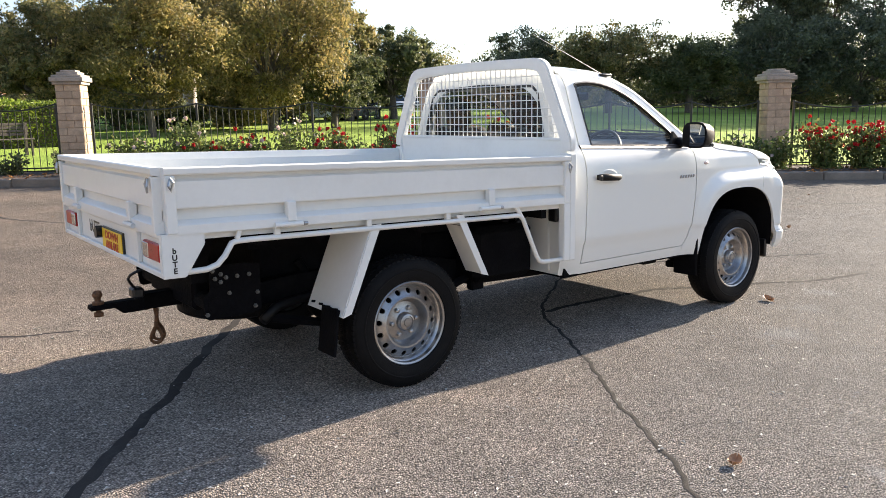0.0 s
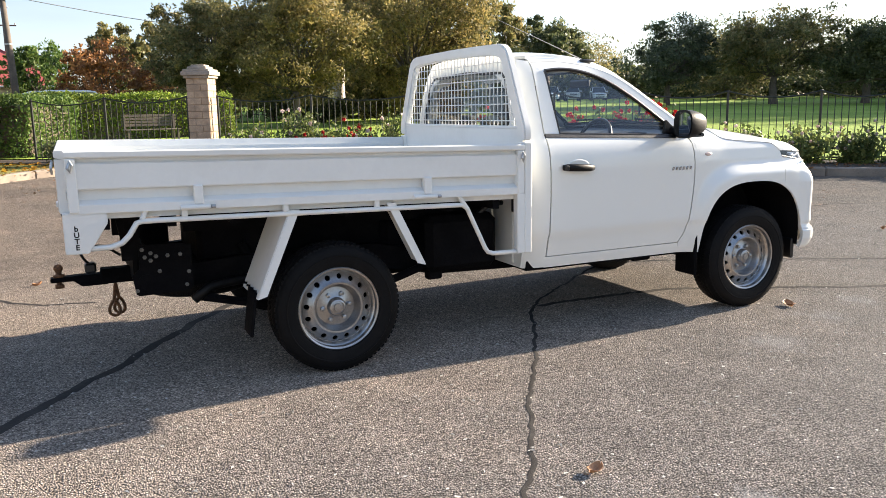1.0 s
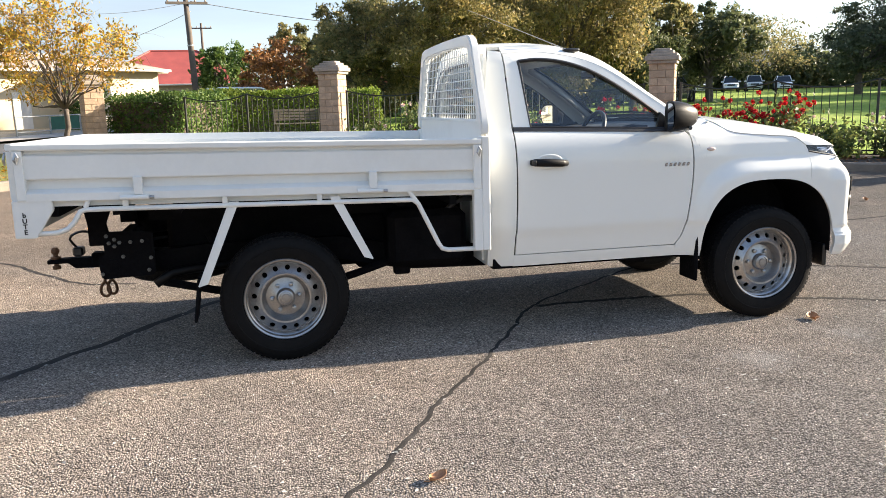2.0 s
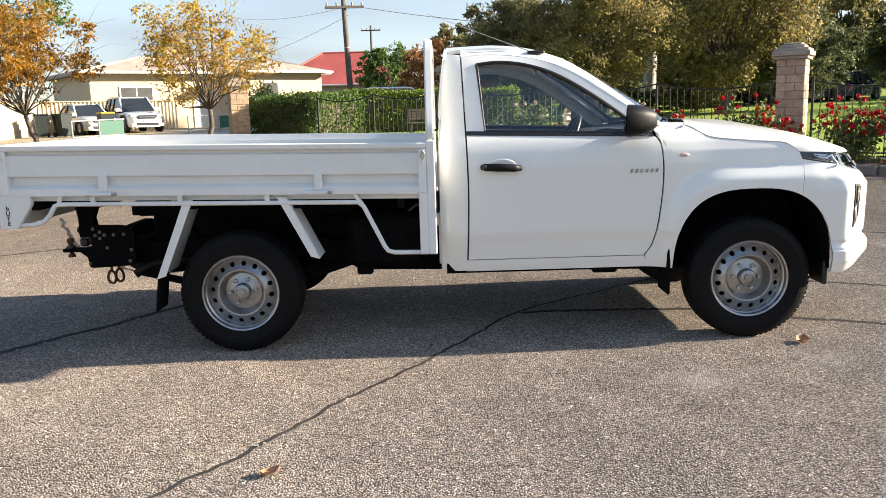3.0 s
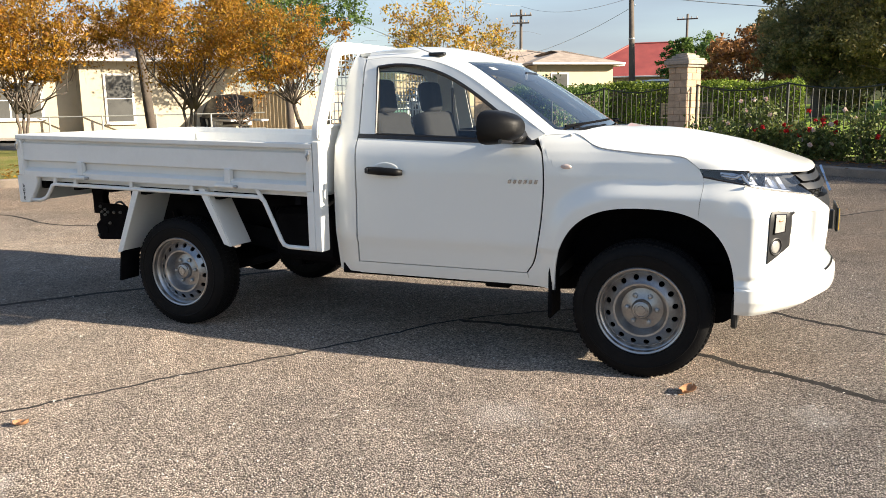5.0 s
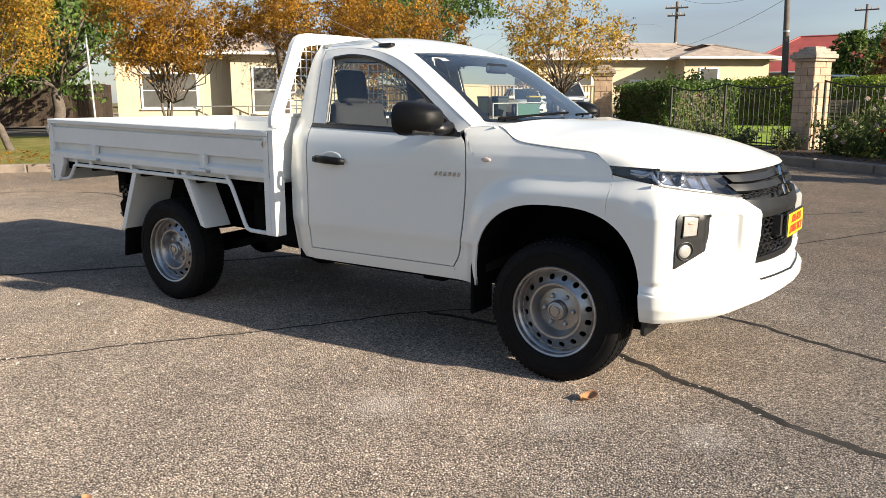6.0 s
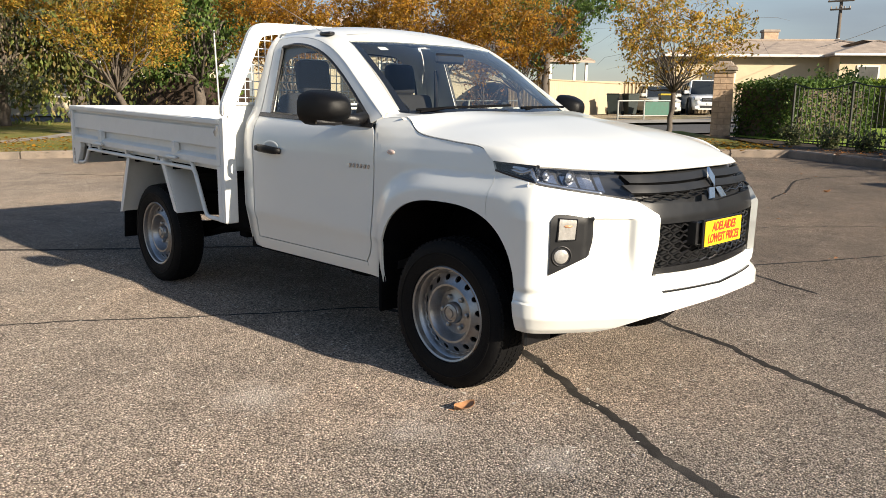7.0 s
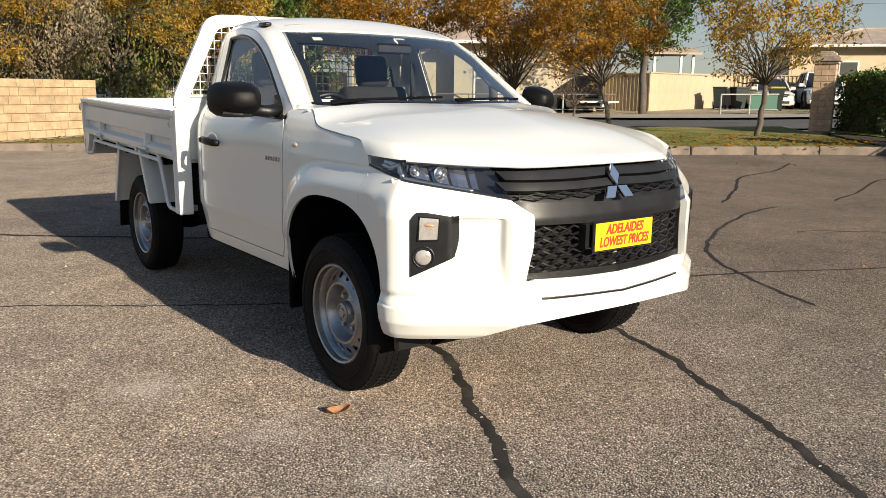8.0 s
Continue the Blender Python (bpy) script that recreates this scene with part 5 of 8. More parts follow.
def sheet_fence(a, b, h, label):
    """A fence of ribbed steel sheets between posts; each sheet its own."""
    a, b = Vector(a), Vector(b)
    d = b - a
    n = max(1, round(d.length / 0.8))
    root = thing("sheet_fence", (a.x, a.y, gz(*a) + 0.12), label, "fence")
    root.rotation_euler = (0, 0, math.atan2(d.y, d.x))
    rise = (gz(*b) - gz(*a))
    w = d.length / n
    prof = [(w * k / 12, 0.035 if k % 3 else -0.02) for k in range(13)]
    bm = bmesh.new()
    for (x0, y0), (x1, y1) in zip(prof, prof[1:]):
        bm.faces.new([bm.verts.new(v) for v in ((x0, y0, 0), (x1, y1, 0), (x1, y1, h), (x0, y0, h))])
    bmesh.ops.remove_doubles(bm, verts=bm.verts[:], dist=0.0005)
    me = bpy.data.meshes.new("sheet")
    bm.to_mesh(me)
    bm.free()
    me.materials.append(CREAMFENCE)
    for k in range(n):
        ob = ob_of("sheet", me, root)
        ob.location = (w * k, 0, rise * k / n)
        thick(ob, 0.006, 0, False)
    part("fence_rail", box((0, -0.035, h - 0.02), (d.length, 0.035, h + 0.03), m=Matrix.Identity(4)), CREAMFENCE, root)


sheet_fence((-16.6, 25.2), (-18.2, 33.5), 1.65, "cream ribbed steel boundary fence")
sheet_fence((-18.2, 33.5), (-13.2, 38.6), 1.6, "cream ribbed steel boundary fence")
sheet_fence((-19.6, 24.9), (-16.6, 25.2), 1.6, "cream ribbed steel boundary fence")


def pipe_rail(pts, label):
    """A low front fence of pipe with green panels between."""
    p = line(pts, max(2, int(np.linalg.norm(np.diff(np.array(pts), axis=0), axis=1).sum() / 2.0)), False)
    root = thing("pipe_fence", (0, 0, 0), label, "fence")
    for i, (a, b) in enumerate(zip(p, p[1:])):
        za, zb = gz(*a) + 0.13, gz(*b) + 0.13
        part("fence_post", tube([(a[0], a[1], za - 0.1), (a[0], a[1], za + 0.78)], 0.035, 8), PIPE, root)
        part("fence_rail", tube([(a[0], a[1], za + 0.76), (b[0], b[1], zb + 0.76)], 0.026, 6), PIPE, root)
        part("fence_rail", tube([(a[0], a[1], za + 0.16), (b[0], b[1], zb + 0.16)], 0.018, 6), PIPE, root)
        if i % 4 == 3 and len(p) < 5 or i == 1 and len(p) < 5:
            d = np.array([b[0] - a[0], b[1] - a[1]])
            q = [(a[0] + d[0] * 0.04, a[1] + d[1] * 0.04, za + 0.18), (b[0] - d[0] * 0.04, b[1] - d[1] * 0.04, zb + 0.18), (b[0] - d[0] * 0.04, b[1] - d[1] * 0.04, zb + 0.72), (a[0] + d[0] * 0.04, a[1] + d[1] * 0.04, za + 0.72)]
            bm = bmesh.new()
            bm.faces.new([bm.verts.new(v) for v in q])
            thick(part("fence_sheet", bm, GREENSHEET, root), 0.012, 0)


pipe_rail([(-31, 15.4), (-24, 17.6), (-19.6, 19.4), (-15.4, 21.7)], "low green pipe fence along a front yard")
pipe_rail([(-12.6, 24.6), (-11.4, 26.6)], "low green pipe fence beside a driveway")
pipe_rail([(-9.6, 29.0), (-7.2, 34.5)], "low green pipe fence beside a driveway")


def carport(x, y, rot):
    root = thing("carport", (x, y, gz(x, y) + 0.12), "white-posted carport with a faded brown roof", "carport")
    root.rotation_euler = (0, 0, radians(rot))
    for px in (0, 1.5):
        for py in (0, 2):
            part("post", box((px, py, 0), (px + 0.12, py + 0.12, 2.6)), TRIM, root)
    part("roof", prism([(-0.3, 2.60), (0.8, 2.85), (1.9, 2.60), (1.9, 2.70), (0.8, 2.98), (-0.3, 2.70)], -0.3, 2.4, "y"), TILE, root)


carport(-21.5, 30.5, -30)


def paling_fence(a, b, h, label):
    """A timber fence of upright palings on two rails; each paling its own."""
    a, b = Vector(a), Vector(b)
    d = b - a
    root = thing("paling_fence", (a.x, a.y, gz(*a) + 0.12), label, "fence")
    root.rotation_euler = (0, 0, math.atan2(d.y, d.x))
    for z in (0.4, h - 0.35):
        part("fence_rail", box((0, 0.012, z), (d.length, 0.06, z + 0.08)), PALING, root)
    x = 0.0
    while x < d.length:
        part("paling", box((x, -0.01, 0.0), (x + 0.105, 0.010, h + random.uniform(-0.03, 0.03)), 0.003), PALING, root)
        x += 0.115


paling_fence((-33.5, 11.6), (-25.6, 15.4), 1.8, "dark brown weathered timber paling fence")


def power_pole(x, y, h, lean, arms, label, rot=0.0):
    """A timber pole with cross-arms and insulators."""
    root = thing("power_pole", (x, y, gz(x, y)), label, "power pole", "power poles")
    root.rotation_euler = (radians(lean[0]), radians(lean[1]), radians(rot))
    part("pole", tube([(0, 0, -0.3), (0, 0, h * 0.5), (0, 0, h)], [0.16, 0.14, 0.11], 12), WOODPOLE, root, smooth=True)
    for z, w in arms:
        a = part("cross_arm", box((-w, -0.18, z - 0.06), (w, -0.10, z + 0.06), 0.01), WOODPOLE, root)
        for k in (-0.9, -0.4, 0.4, 0.9):
            bm = bmesh.new()
            add_lathe(bm, [(0.0, 0.18), (0.035, 0.16), (0.05, 0.10), (0.03, 0.06), (0.05, 0.03), (0.03, 0.0), (0.0, 0.0)], 10, "z", (k * w, -0.14, z + 0.06))
            part("insulator", bm, CAPSTONE, a, smooth=True)
    part("pole_band", tube([(0, 0, h * 0.62), (0, 0, h * 0.62 + 0.06)], 0.15, 12), STEELGAL, root)
    return root


power_pole(-3.05, 34.0, 6.2, (0, -2), ((5.75, 0.95),), "dark timber power pole with one cross-arm", 20)
power_pole(-17.0, 60.5, 8.5, (0, 0), ((8.0, 0.9), (7.4, 0.7)), "slim timber power pole with two cross-arms", 10)
power_pole(-15.6, 15.7, 9.5, (0, -4), ((8.4, 1.0),), "leaning timber power pole beside the street", 40)
power_pole(-5.6, 78.5, 9.2, (0, 0), ((8.7, 1.0),), "distant power pole above the roofs", 0)


def wire(a, b, sag, r=0.012):
    a, b = Vector(a), Vector(b)
    pts = [a.lerp(b, k / 24) - Vector((0, 0, sag * 4 * (k / 24) * (1 - k / 24))) for k in range(25)]
    part("overhead_wire", tube(pts, r, 5), STEELGAL, None, "thin overhead power wire between poles", category="wire", group="overhead wires")


wire((-3.05, 34.0, 6.45), (8.5, 36.0, 5.2), 0.15, 0.02)
wire((-3.05, 34.0, 6.4), (-17.0, 60.5, 9.6), 0.6)
wire((-3.05, 34.0, 6.0), (-11.0, 40.5, 4.2), 0.3)
wire((-15.9, 15.7, 8.6), (-17.0, 60.5, 9.6), 0.9)
wire((-15.9, 15.7, 8.6), (-19.5, 17.2, 3.9), 0.15, 0.016)
wire((-15.9, 15.7, 8.8), (-34.0, -6.0, 9.0), 0.7)


def block_wall(a, b, h, label):
    """A wall of squared yellow stone blocks in courses, each a block."""
    a, b = Vector(a), Vector(b)
    d = b - a
    root = thing("stone_wall", (a.x, a.y, gz(*a) + 0.08), label, "wall", kind="structure")
    root.rotation_euler = (0, 0, math.atan2(d.y, d.x))
    part("wall_core", box((0.02, -0.13, -0.2), (d.length - 0.02, 0.13, h - 0.02)), MORTAR, root)
    rows = 7
    hh = h / rows
    for r in range(rows):
        x = 0.0
        while x < d.length - 0.05:
            w = random.uniform(0.22, 0.72)
            x1 = min(d.length, x + w)
            g = random.uniform(0, 0.014)
            part("stone_block", box((x + 0.006, -0.16 - g, r * hh + 0.006), (x1 - 0.006, 0.16, (r + 1) * hh - 0.006), 0.012), WALLSTONE, root)
            x = x1


block_wall((-16.05, 2.5), (-12.2, -4.8), 1.42, "low wall of yellow squared stone blocks")
part("sign_post", tube([(0, 0, -0.1), (0.02, 0, 2.9)], 0.03, 8), STEELGAL, None, "bare grey steel sign post leaning on the verge", category="post").matrix_basis = pose(-15.4, 8.3, gz(-15.4, 8.3) + 0.13, 0, -4, 0)


def bench(x, y, rot):
    root = thing("park_bench", (x, y, gz(x, y) + 0.17), "dark weathered slatted park bench behind the gate", "bench")
    root.rotation_euler = (0, 0, radians(rot))
    for s in (0.05, 1.45):
        for yy in (0.02, 0.42):
            part("leg", box((s, yy, 0), (s + 0.05, yy + 0.05, 0.44 if yy < 0.2 else 0.9)), WOODPOLE, root)
    for k in range(4):
        part("seat_slat", box((0, 0.0 + 0.11 * k, 0.44), (1.55, 0.09 + 0.11 * k, 0.47), 0.005), WOODPOLE, root)
    for k in range(4):
        part("back_slat", box((0, 0.47, 0.55 + 0.09 * k), (1.55, 0.495, 0.62 + 0.09 * k), 0.005), WOODPOLE, root)


bench(0.25, 19.4, 10)

# ---- the truck ----
PAINT = mat("white_paint", (0.715, 0.722, 0.69), 0.28, var=0.006, scale=2.0, fine=30, coat=0.7, spec=0.5, rvar=0.02)
TRAYPAINT = mat("tray_white_paint", (0.71, 0.714, 0.688), 0.42, var=0.03, scale=3.0, fine=40, coat=0.2, bump=0.04, bscale=60, dirt=(0.50, 0.48, 0.44), dirt_amt=0.25)
BLACK = mat("black_plastic", (0.006, 0.006, 0.007), 0.38, var=0.15, scale=20, bump=0.15, bscale=500)
GLOSSBLACK = mat("gloss_black", (0.012, 0.012, 0.013), 0.22, var=0.1, scale=10)
GRILLEGREY = mat("grey_grille_plastic", (0.011, 0.0115, 0.013), 0.42, var=0.1, scale=12, spec=0.35)
RUBBER = mat("tyre_rubber", (0.006, 0.006, 0.0065), 0.65, var=0.25, scale=14, fine=90, bump=0.25, bscale=160, spec=0.12, dirt=(0.02, 0.019, 0.018), dirt_amt=0.25)
SILVER = mat("silver_wheel", (0.37, 0.37, 0.375), 0.32, 0.9, var=0.16, scale=12, fine=90, dirt=(0.16, 0.145, 0.13), dirt_amt=0.45)
STEEL = mat("zinc_steel", (0.45, 0.45, 0.44), 0.35, 0.9, var=0.15, scale=20)
CHROME = mat("chrome", (0.75, 0.76, 0.78), 0.10, 1.0, var=0.03, scale=10)
CHASSIS = mat("chassis_black", (0.006, 0.006, 0.007), 0.75, var=0.35, scale=8, fine=60, bump=0.3, bscale=90, spec=0.04, dirt=(0.02, 0.018, 0.017), dirt_amt=0.3)
RUST = mat("rusty_steel", (0.20, 0.10, 0.05), 0.8, 0.3, var=0.4, scale=30, bump=0.6, bscale=200)
CLOTH = mat("dark_seat_cloth", (0.015, 0.0155, 0.017), 0.9, var=0.2, scale=20, fine=200, bump=0.3, bscale=600)
CABIN = mat("dark_cabin_plastic", (0.016, 0.016, 0.017), 0.6, var=0.15, scale=12)
HEADLINING = mat("grey_headlining", (0.32, 0.32, 0.31), 0.9, var=0.08, scale=8)
WINDOW = glass_mat("window_glass", (0.92, 0.95, 0.93))
SCREEN = glass_mat("windscreen_glass", (0.92, 0.95, 0.93))
LENS = glass_mat("lamp_lens", (0.93, 0.95, 0.97), 0.03)
LAMPIN = mat("lamp_reflector", (0.42, 0.43, 0.46), 0.18, 0.9, var=0.1, scale=30)
CLEARLAMP = mat("clear_lamp_lens", (0.55, 0.53, 0.50), 0.16, 0.45, var=0.12, scale=40, fine=140, coat=0.8, bump=0.12, bscale=110)
BULB = mat("amber_bulb", (0.52, 0.27, 0.15), 0.25, var=0.15, scale=60, coat=0.4)
ZINC = mat("dull_zinc_bolt", (0.16, 0.16, 0.155), 0.5, 0.6, var=0.25, scale=40)
REDLENS = mat("red_lens", (0.36, 0.010, 0.008), 0.3, var=0.15, scale=60, spec=0.3)
AMBER = mat("amber_lens", (0.60, 0.47, 0.42), 0.2, var=0.1, scale=60, coat=0.5)
YELLOW = mat("yellow_plate", (0.80, 0.50, 0.02), 0.4, var=0.03)
REDPRINT = mat("red_print", (0.50, 0.05, 0.02), 0.5, var=0.05)
MIRRORBLACK = mat("satin_black", (0.004, 0.004, 0.0045), 0.48, var=0.1, scale=10, spec=0.2, bump=0.1, bscale=700)
MIRROR = mat("mirror_glass", (0.85, 0.87, 0.88), 0.02, 1.0, var=0.01)

CY = -0.02
truck = thing("pickup_truck", (0, CY, 0), "white single-cab pickup truck with a white steel drop-side tray", "pickup truck")


def both(make, mirrored=True):
    """Make a part for the right side, and its twin for the left."""
    for s in ((-1, 1) if mirrored else (-1,)):
        make(s)


ZB = [0.40, 0.455, 0.50, 0.56, 0.64, 0.67, 0.90, 1.06, 1.13, 1.18, 1.225, 1.27]
WB = [0.796, 0.810, 0.822, 0.832, 0.845, 0.859, 0.862, 0.862, 0.856, 0.846, 0.826, 0.792]
WF = [0.830, 0.835, 0.842, 0.848, 0.850, 0.854, 0.858, 0.852, 0.842, 0.822, 0.795, 0.756]


def side_w(x, z):
    """Half the body's width at a point of its side."""
    x, z = np.asarray(x, float), np.asarray(z, float)
    door = np.interp(z, ZB, WB)
    fend = np.interp(z, ZB, WF)
    w = door + (fend - door) * smoothstep(2.35, 2.8, x)
    up = 0.792 - (z - 1.27) * 0.30 - np.clip(z - 1.62, 0, 1) ** 2 * 3.2
    w = np.where(z > 1.27, up, w)
    r = ((np.clip(3.02 - x, 0, 9) / 0.50) ** 3.2 + (np.clip(z - 0.42, 0, 9) / 0.545) ** 3.2) ** (1 / 3.2)
    w = w + 0.042 * (1 - smoothstep(0.97, 1.16, r)) * smoothstep(2.38, 2.62, x)
    return w - 0.035 * np.clip((1.36 - x) / 0.16, 0, 1) ** 2.2


def on_side(p, s, out=0.0):
    x, z = p[..., 0], p[..., 1]
    return np.stack([x, s * (side_w(x, z) + out), z], -1)


def side_panel(name, B, T, Lf, R, n, m, s, material=None, out=0.0, t=0.012, label=""):
    p = coons(line(B, n), line(T, n), line(Lf, m), line(R, m))
    ob = part(name, net(on_side(p, s, out), flip=(s > 0)), material or PAINT, truck, label, smooth=True, sharp=40)
    return thick(ob, t)


def dense(pts, n, smooth=True):
    return [tuple(q) for q in line(pts, n, smooth)]


DOOR_REAR = [(1.345, 0.525), (1.352, 0.70), (1.357, 0.95), (1.350, 1.255)]
DOOR_FRONT = [(2.385, 0.525), (2.43, 0.60), (2.465, 0.78), (2.482, 1.0), (2.468, 1.17), (2.43, 1.255)]
GAP = 0.0045
ARCH = [(3.0 + 0.455 * math.copysign(abs(math.cos(a)) ** 0.74, math.cos(a)), 0.42 + 0.485 * max(0.0, math.sin(a)) ** 0.74) for a in np.linspace(math.pi, 0, 49)]
CANT = [(1.335, 1.712), (1.50, 1.722), (1.70, 1.702), (1.88, 1.655), (2.04, 1.575), (2.24, 1.44), (2.47, 1.283)]
GLASS_TOP = [(1.425, 1.652), (1.55, 1.662), (1.70, 1.645), (1.86, 1.594), (2.02, 1.507), (2.20, 1.383), (2.395, 1.235)]
GLASS_BOT = [(1.462, 1.268), (2.395, 1.232)]


def cab_side(s):
    door = thing("door", (0, 0, 0), "", "")
    door.parent = truck
    p = coons(line([(1.345 + GAP, 0.525), (2.385 - GAP, 0.525)], 30), line([(1.350 + GAP, 1.258), (2.43 - GAP, 1.222)], 30),
              line([(a + GAP, b) for a, b in DOOR_REAR], 26), line([(a - GAP, min(b, 1.222)) for a, b in DOOR_FRONT], 26))
    skin = part("door_skin", net(on_side(p, s), flip=(s > 0)), PAINT, door, smooth=True, sharp=40)
    thick(skin, 0.012)
    # window frame of the door, in white, with black channel round the pane
    outer = [(a, b - 0.012) for a, b in CANT]
    p = np.stack([line(GLASS_TOP, 40), line(outer, 40)], 1)
    ob = part("window_frame", net(on_side(p, s), flip=(s > 0)), PAINT, door, smooth=True, sharp=40)
    thick(ob, 0.02)
    p = np.stack([line([(1.350 + GAP, 1.262), (1.335 + GAP, 1.70)], 14), line([(1.462, 1.268), (1.425, 1.652)], 14)], 1)
    ob = part("window_frame", net(on_side(p, s), flip=(s < 0)), PAINT, door, smooth=True, sharp=40)
    thick(ob, 0.02)
    loop = dense(GLASS_TOP, 30) + [GLASS_BOT[1], GLASS_BOT[0], GLASS_TOP[0]]
    part("window_channel", tube([tuple(on_side(np.array(q), s, -0.004)) for q in loop], 0.011, 6), BLACK, door, "black rubber window channel")
    p = np.stack([line([(1.352, 1.252), (2.43, 1.218)], 30), line([(1.352, 1.274), (2.42, 1.240)], 30)], 1)
    q = on_side(p, s, 0.006)
    thick(part("belt_strip", net(q, flip=(s > 0)), BLACK, door, "black strip under the window"), 0.02)
    p = coons(line([GLASS_BOT[0], GLASS_BOT[1]], 20), line(GLASS_TOP, 20), line([GLASS_BOT[0], GLASS_TOP[0]], 8), line([GLASS_BOT[1], GLASS_TOP[-1]], 8))
    pane = part("window_pane", net(on_side(p, s, -0.012), flip=(s > 0)), WINDOW, door, "clear tinted door glass", smooth=True)
    pane.visible_shadow = False
    # black corner patch the mirror stands on
    w = float(side_w(2.33, 1.27))
    part("corner_patch", prism([(2.26, 1.235), (2.41, 1.23), (2.28, 1.335)], s * (w - 0.012), s * (w + 0.010), "y"), BLACK, door)
    # handle in its scoop
    w = float(side_w(1.55, 1.065))
    bm = bmesh.new()
    add_tube(bm, [(1.435, s * (w + 0.012), 1.068), (1.455, s * (w + 0.034), 1.068), (1.53, s * (w + 0.042), 1.066), (1.62, s * (w + 0.036), 1.062), (1.66, s * (w + 0.010), 1.060)],
             [0.012, 0.016, 0.017, 0.016, 0.012], 10)
    bmesh.ops.scale(bm, vec=(1, 0.8, 1.35), verts=bm.verts[:], space=Matrix.Translation((0, -s * w, -1.065)))
    handle = part("door_handle", bm, MIRRORBLACK, door, "black plastic pull handle", smooth=True)
    bm = bmesh.new()
    r = add_lathe(bm, [(0.088, -0.001), (0.082, 0.0012), (0.074, 0.0022), (0.062, 0.0006), (0.0, 0.0002)], 36, "y")
    bmesh.ops.scale(bm, vec=(1.0, s, 0.52), verts=bm.verts[:])
    bmesh.ops.translate(bm, vec=(1.552, s * (w + 0.001), 1.069), verts=bm.verts[:])
    part("handle_scoop", bm, PAINT, door, smooth=True)
    part("key_cap", box((1.437, s * (w + 0.012), 1.052), (1.462, s * (w + 0.044), 1.084), 0.006), BLACK, door)
    # model badge: plain bright slanted strokes in a row, name left out
    for k in range(6):
        x0 = 2.285 + 0.029 * k
        ww = float(side_w(x0, 1.02))
        part("badge_bar", prism([(x0, 1.012), (x0 + 0.0165, 1.012), (x0 + 0.0225, 1.033), (x0 + 0.006, 1.033)], s * (ww + 0.0005), s * (ww + 0.0045), "y", 0.0012), LAMPIN, door)
    # the dark inner skin of the door
    p = coons(line([(1.36, 0.56), (2.37, 0.56)], 12), line([(1.36, 1.25), (2.40, 1.22)], 12), line([(1.36, 0.56), (1.36, 1.25)], 6), line([(2.37, 0.56), (2.40, 1.22)], 6))
    thick(part("door_lining", net(on_side(p, s, -0.07), flip=(s > 0)), CABIN, door, smooth=True), 0.02)
    # rear corner of the cab
    x0 = 1.20
    side_panel("cab_corner", [(x0, 0.455), (1.345 - GAP, 0.455)], [(x0 + 0.055, 1.722), (1.335 - GAP, 1.712)],
               [(x0, 0.455), (x0, 1.25), (x0 + 0.03, 1.60), (x0 + 0.055, 1.722)], [(1.345 - GAP, 0.455)] + [(a - GAP, b) for a, b in DOOR_REAR] + [(1.335 - GAP, 1.712)], 8, 34, s)
    # sill under the door
    side_panel("sill", [(1.345 - GAP, 0.452), (2.40, 0.452)], [(1.345 - GAP, 0.520), (2.385, 0.520)], [(1.345 - GAP, 0.452), (1.345 - GAP, 0.520)], [(2.40, 0.452), (2.385, 0.520)], 24, 5, s)
    # strip of roof rail above the door frame, down the screen pillar
    cant3 = [(a, float(side_w(a, b)), b) for a, b in CANT]
    lower = [(a, float(side_w(a, b - 0.010)) + 0.001, b - 0.010) for a, b in CANT]
    screen = SCREEN_SIDE
    p = np.stack([line(lower, 36), line([(a, w - 0.014, b + 0.012) for a, w, b in cant3], 36), line([(a, w - 0.035, b + 0.016) for a, w, b in cant3], 36), line(screen, 36)], 1)
    p[..., 1] *= s
    thick(part("screen_pillar", net(p, flip=(s > 0)), PAINT, truck, smooth=True, sharp=50), 0.01)


SCREEN_SIDE = [(1.335, 0.585, 1.745), (1.55, 0.585, 1.752), (1.74, 0.585, 1.735), (1.93, 0.595, 1.680), (2.09, 0.620, 1.588), (2.28, 0.655, 1.452), (2.50, 0.705, 1.292)]


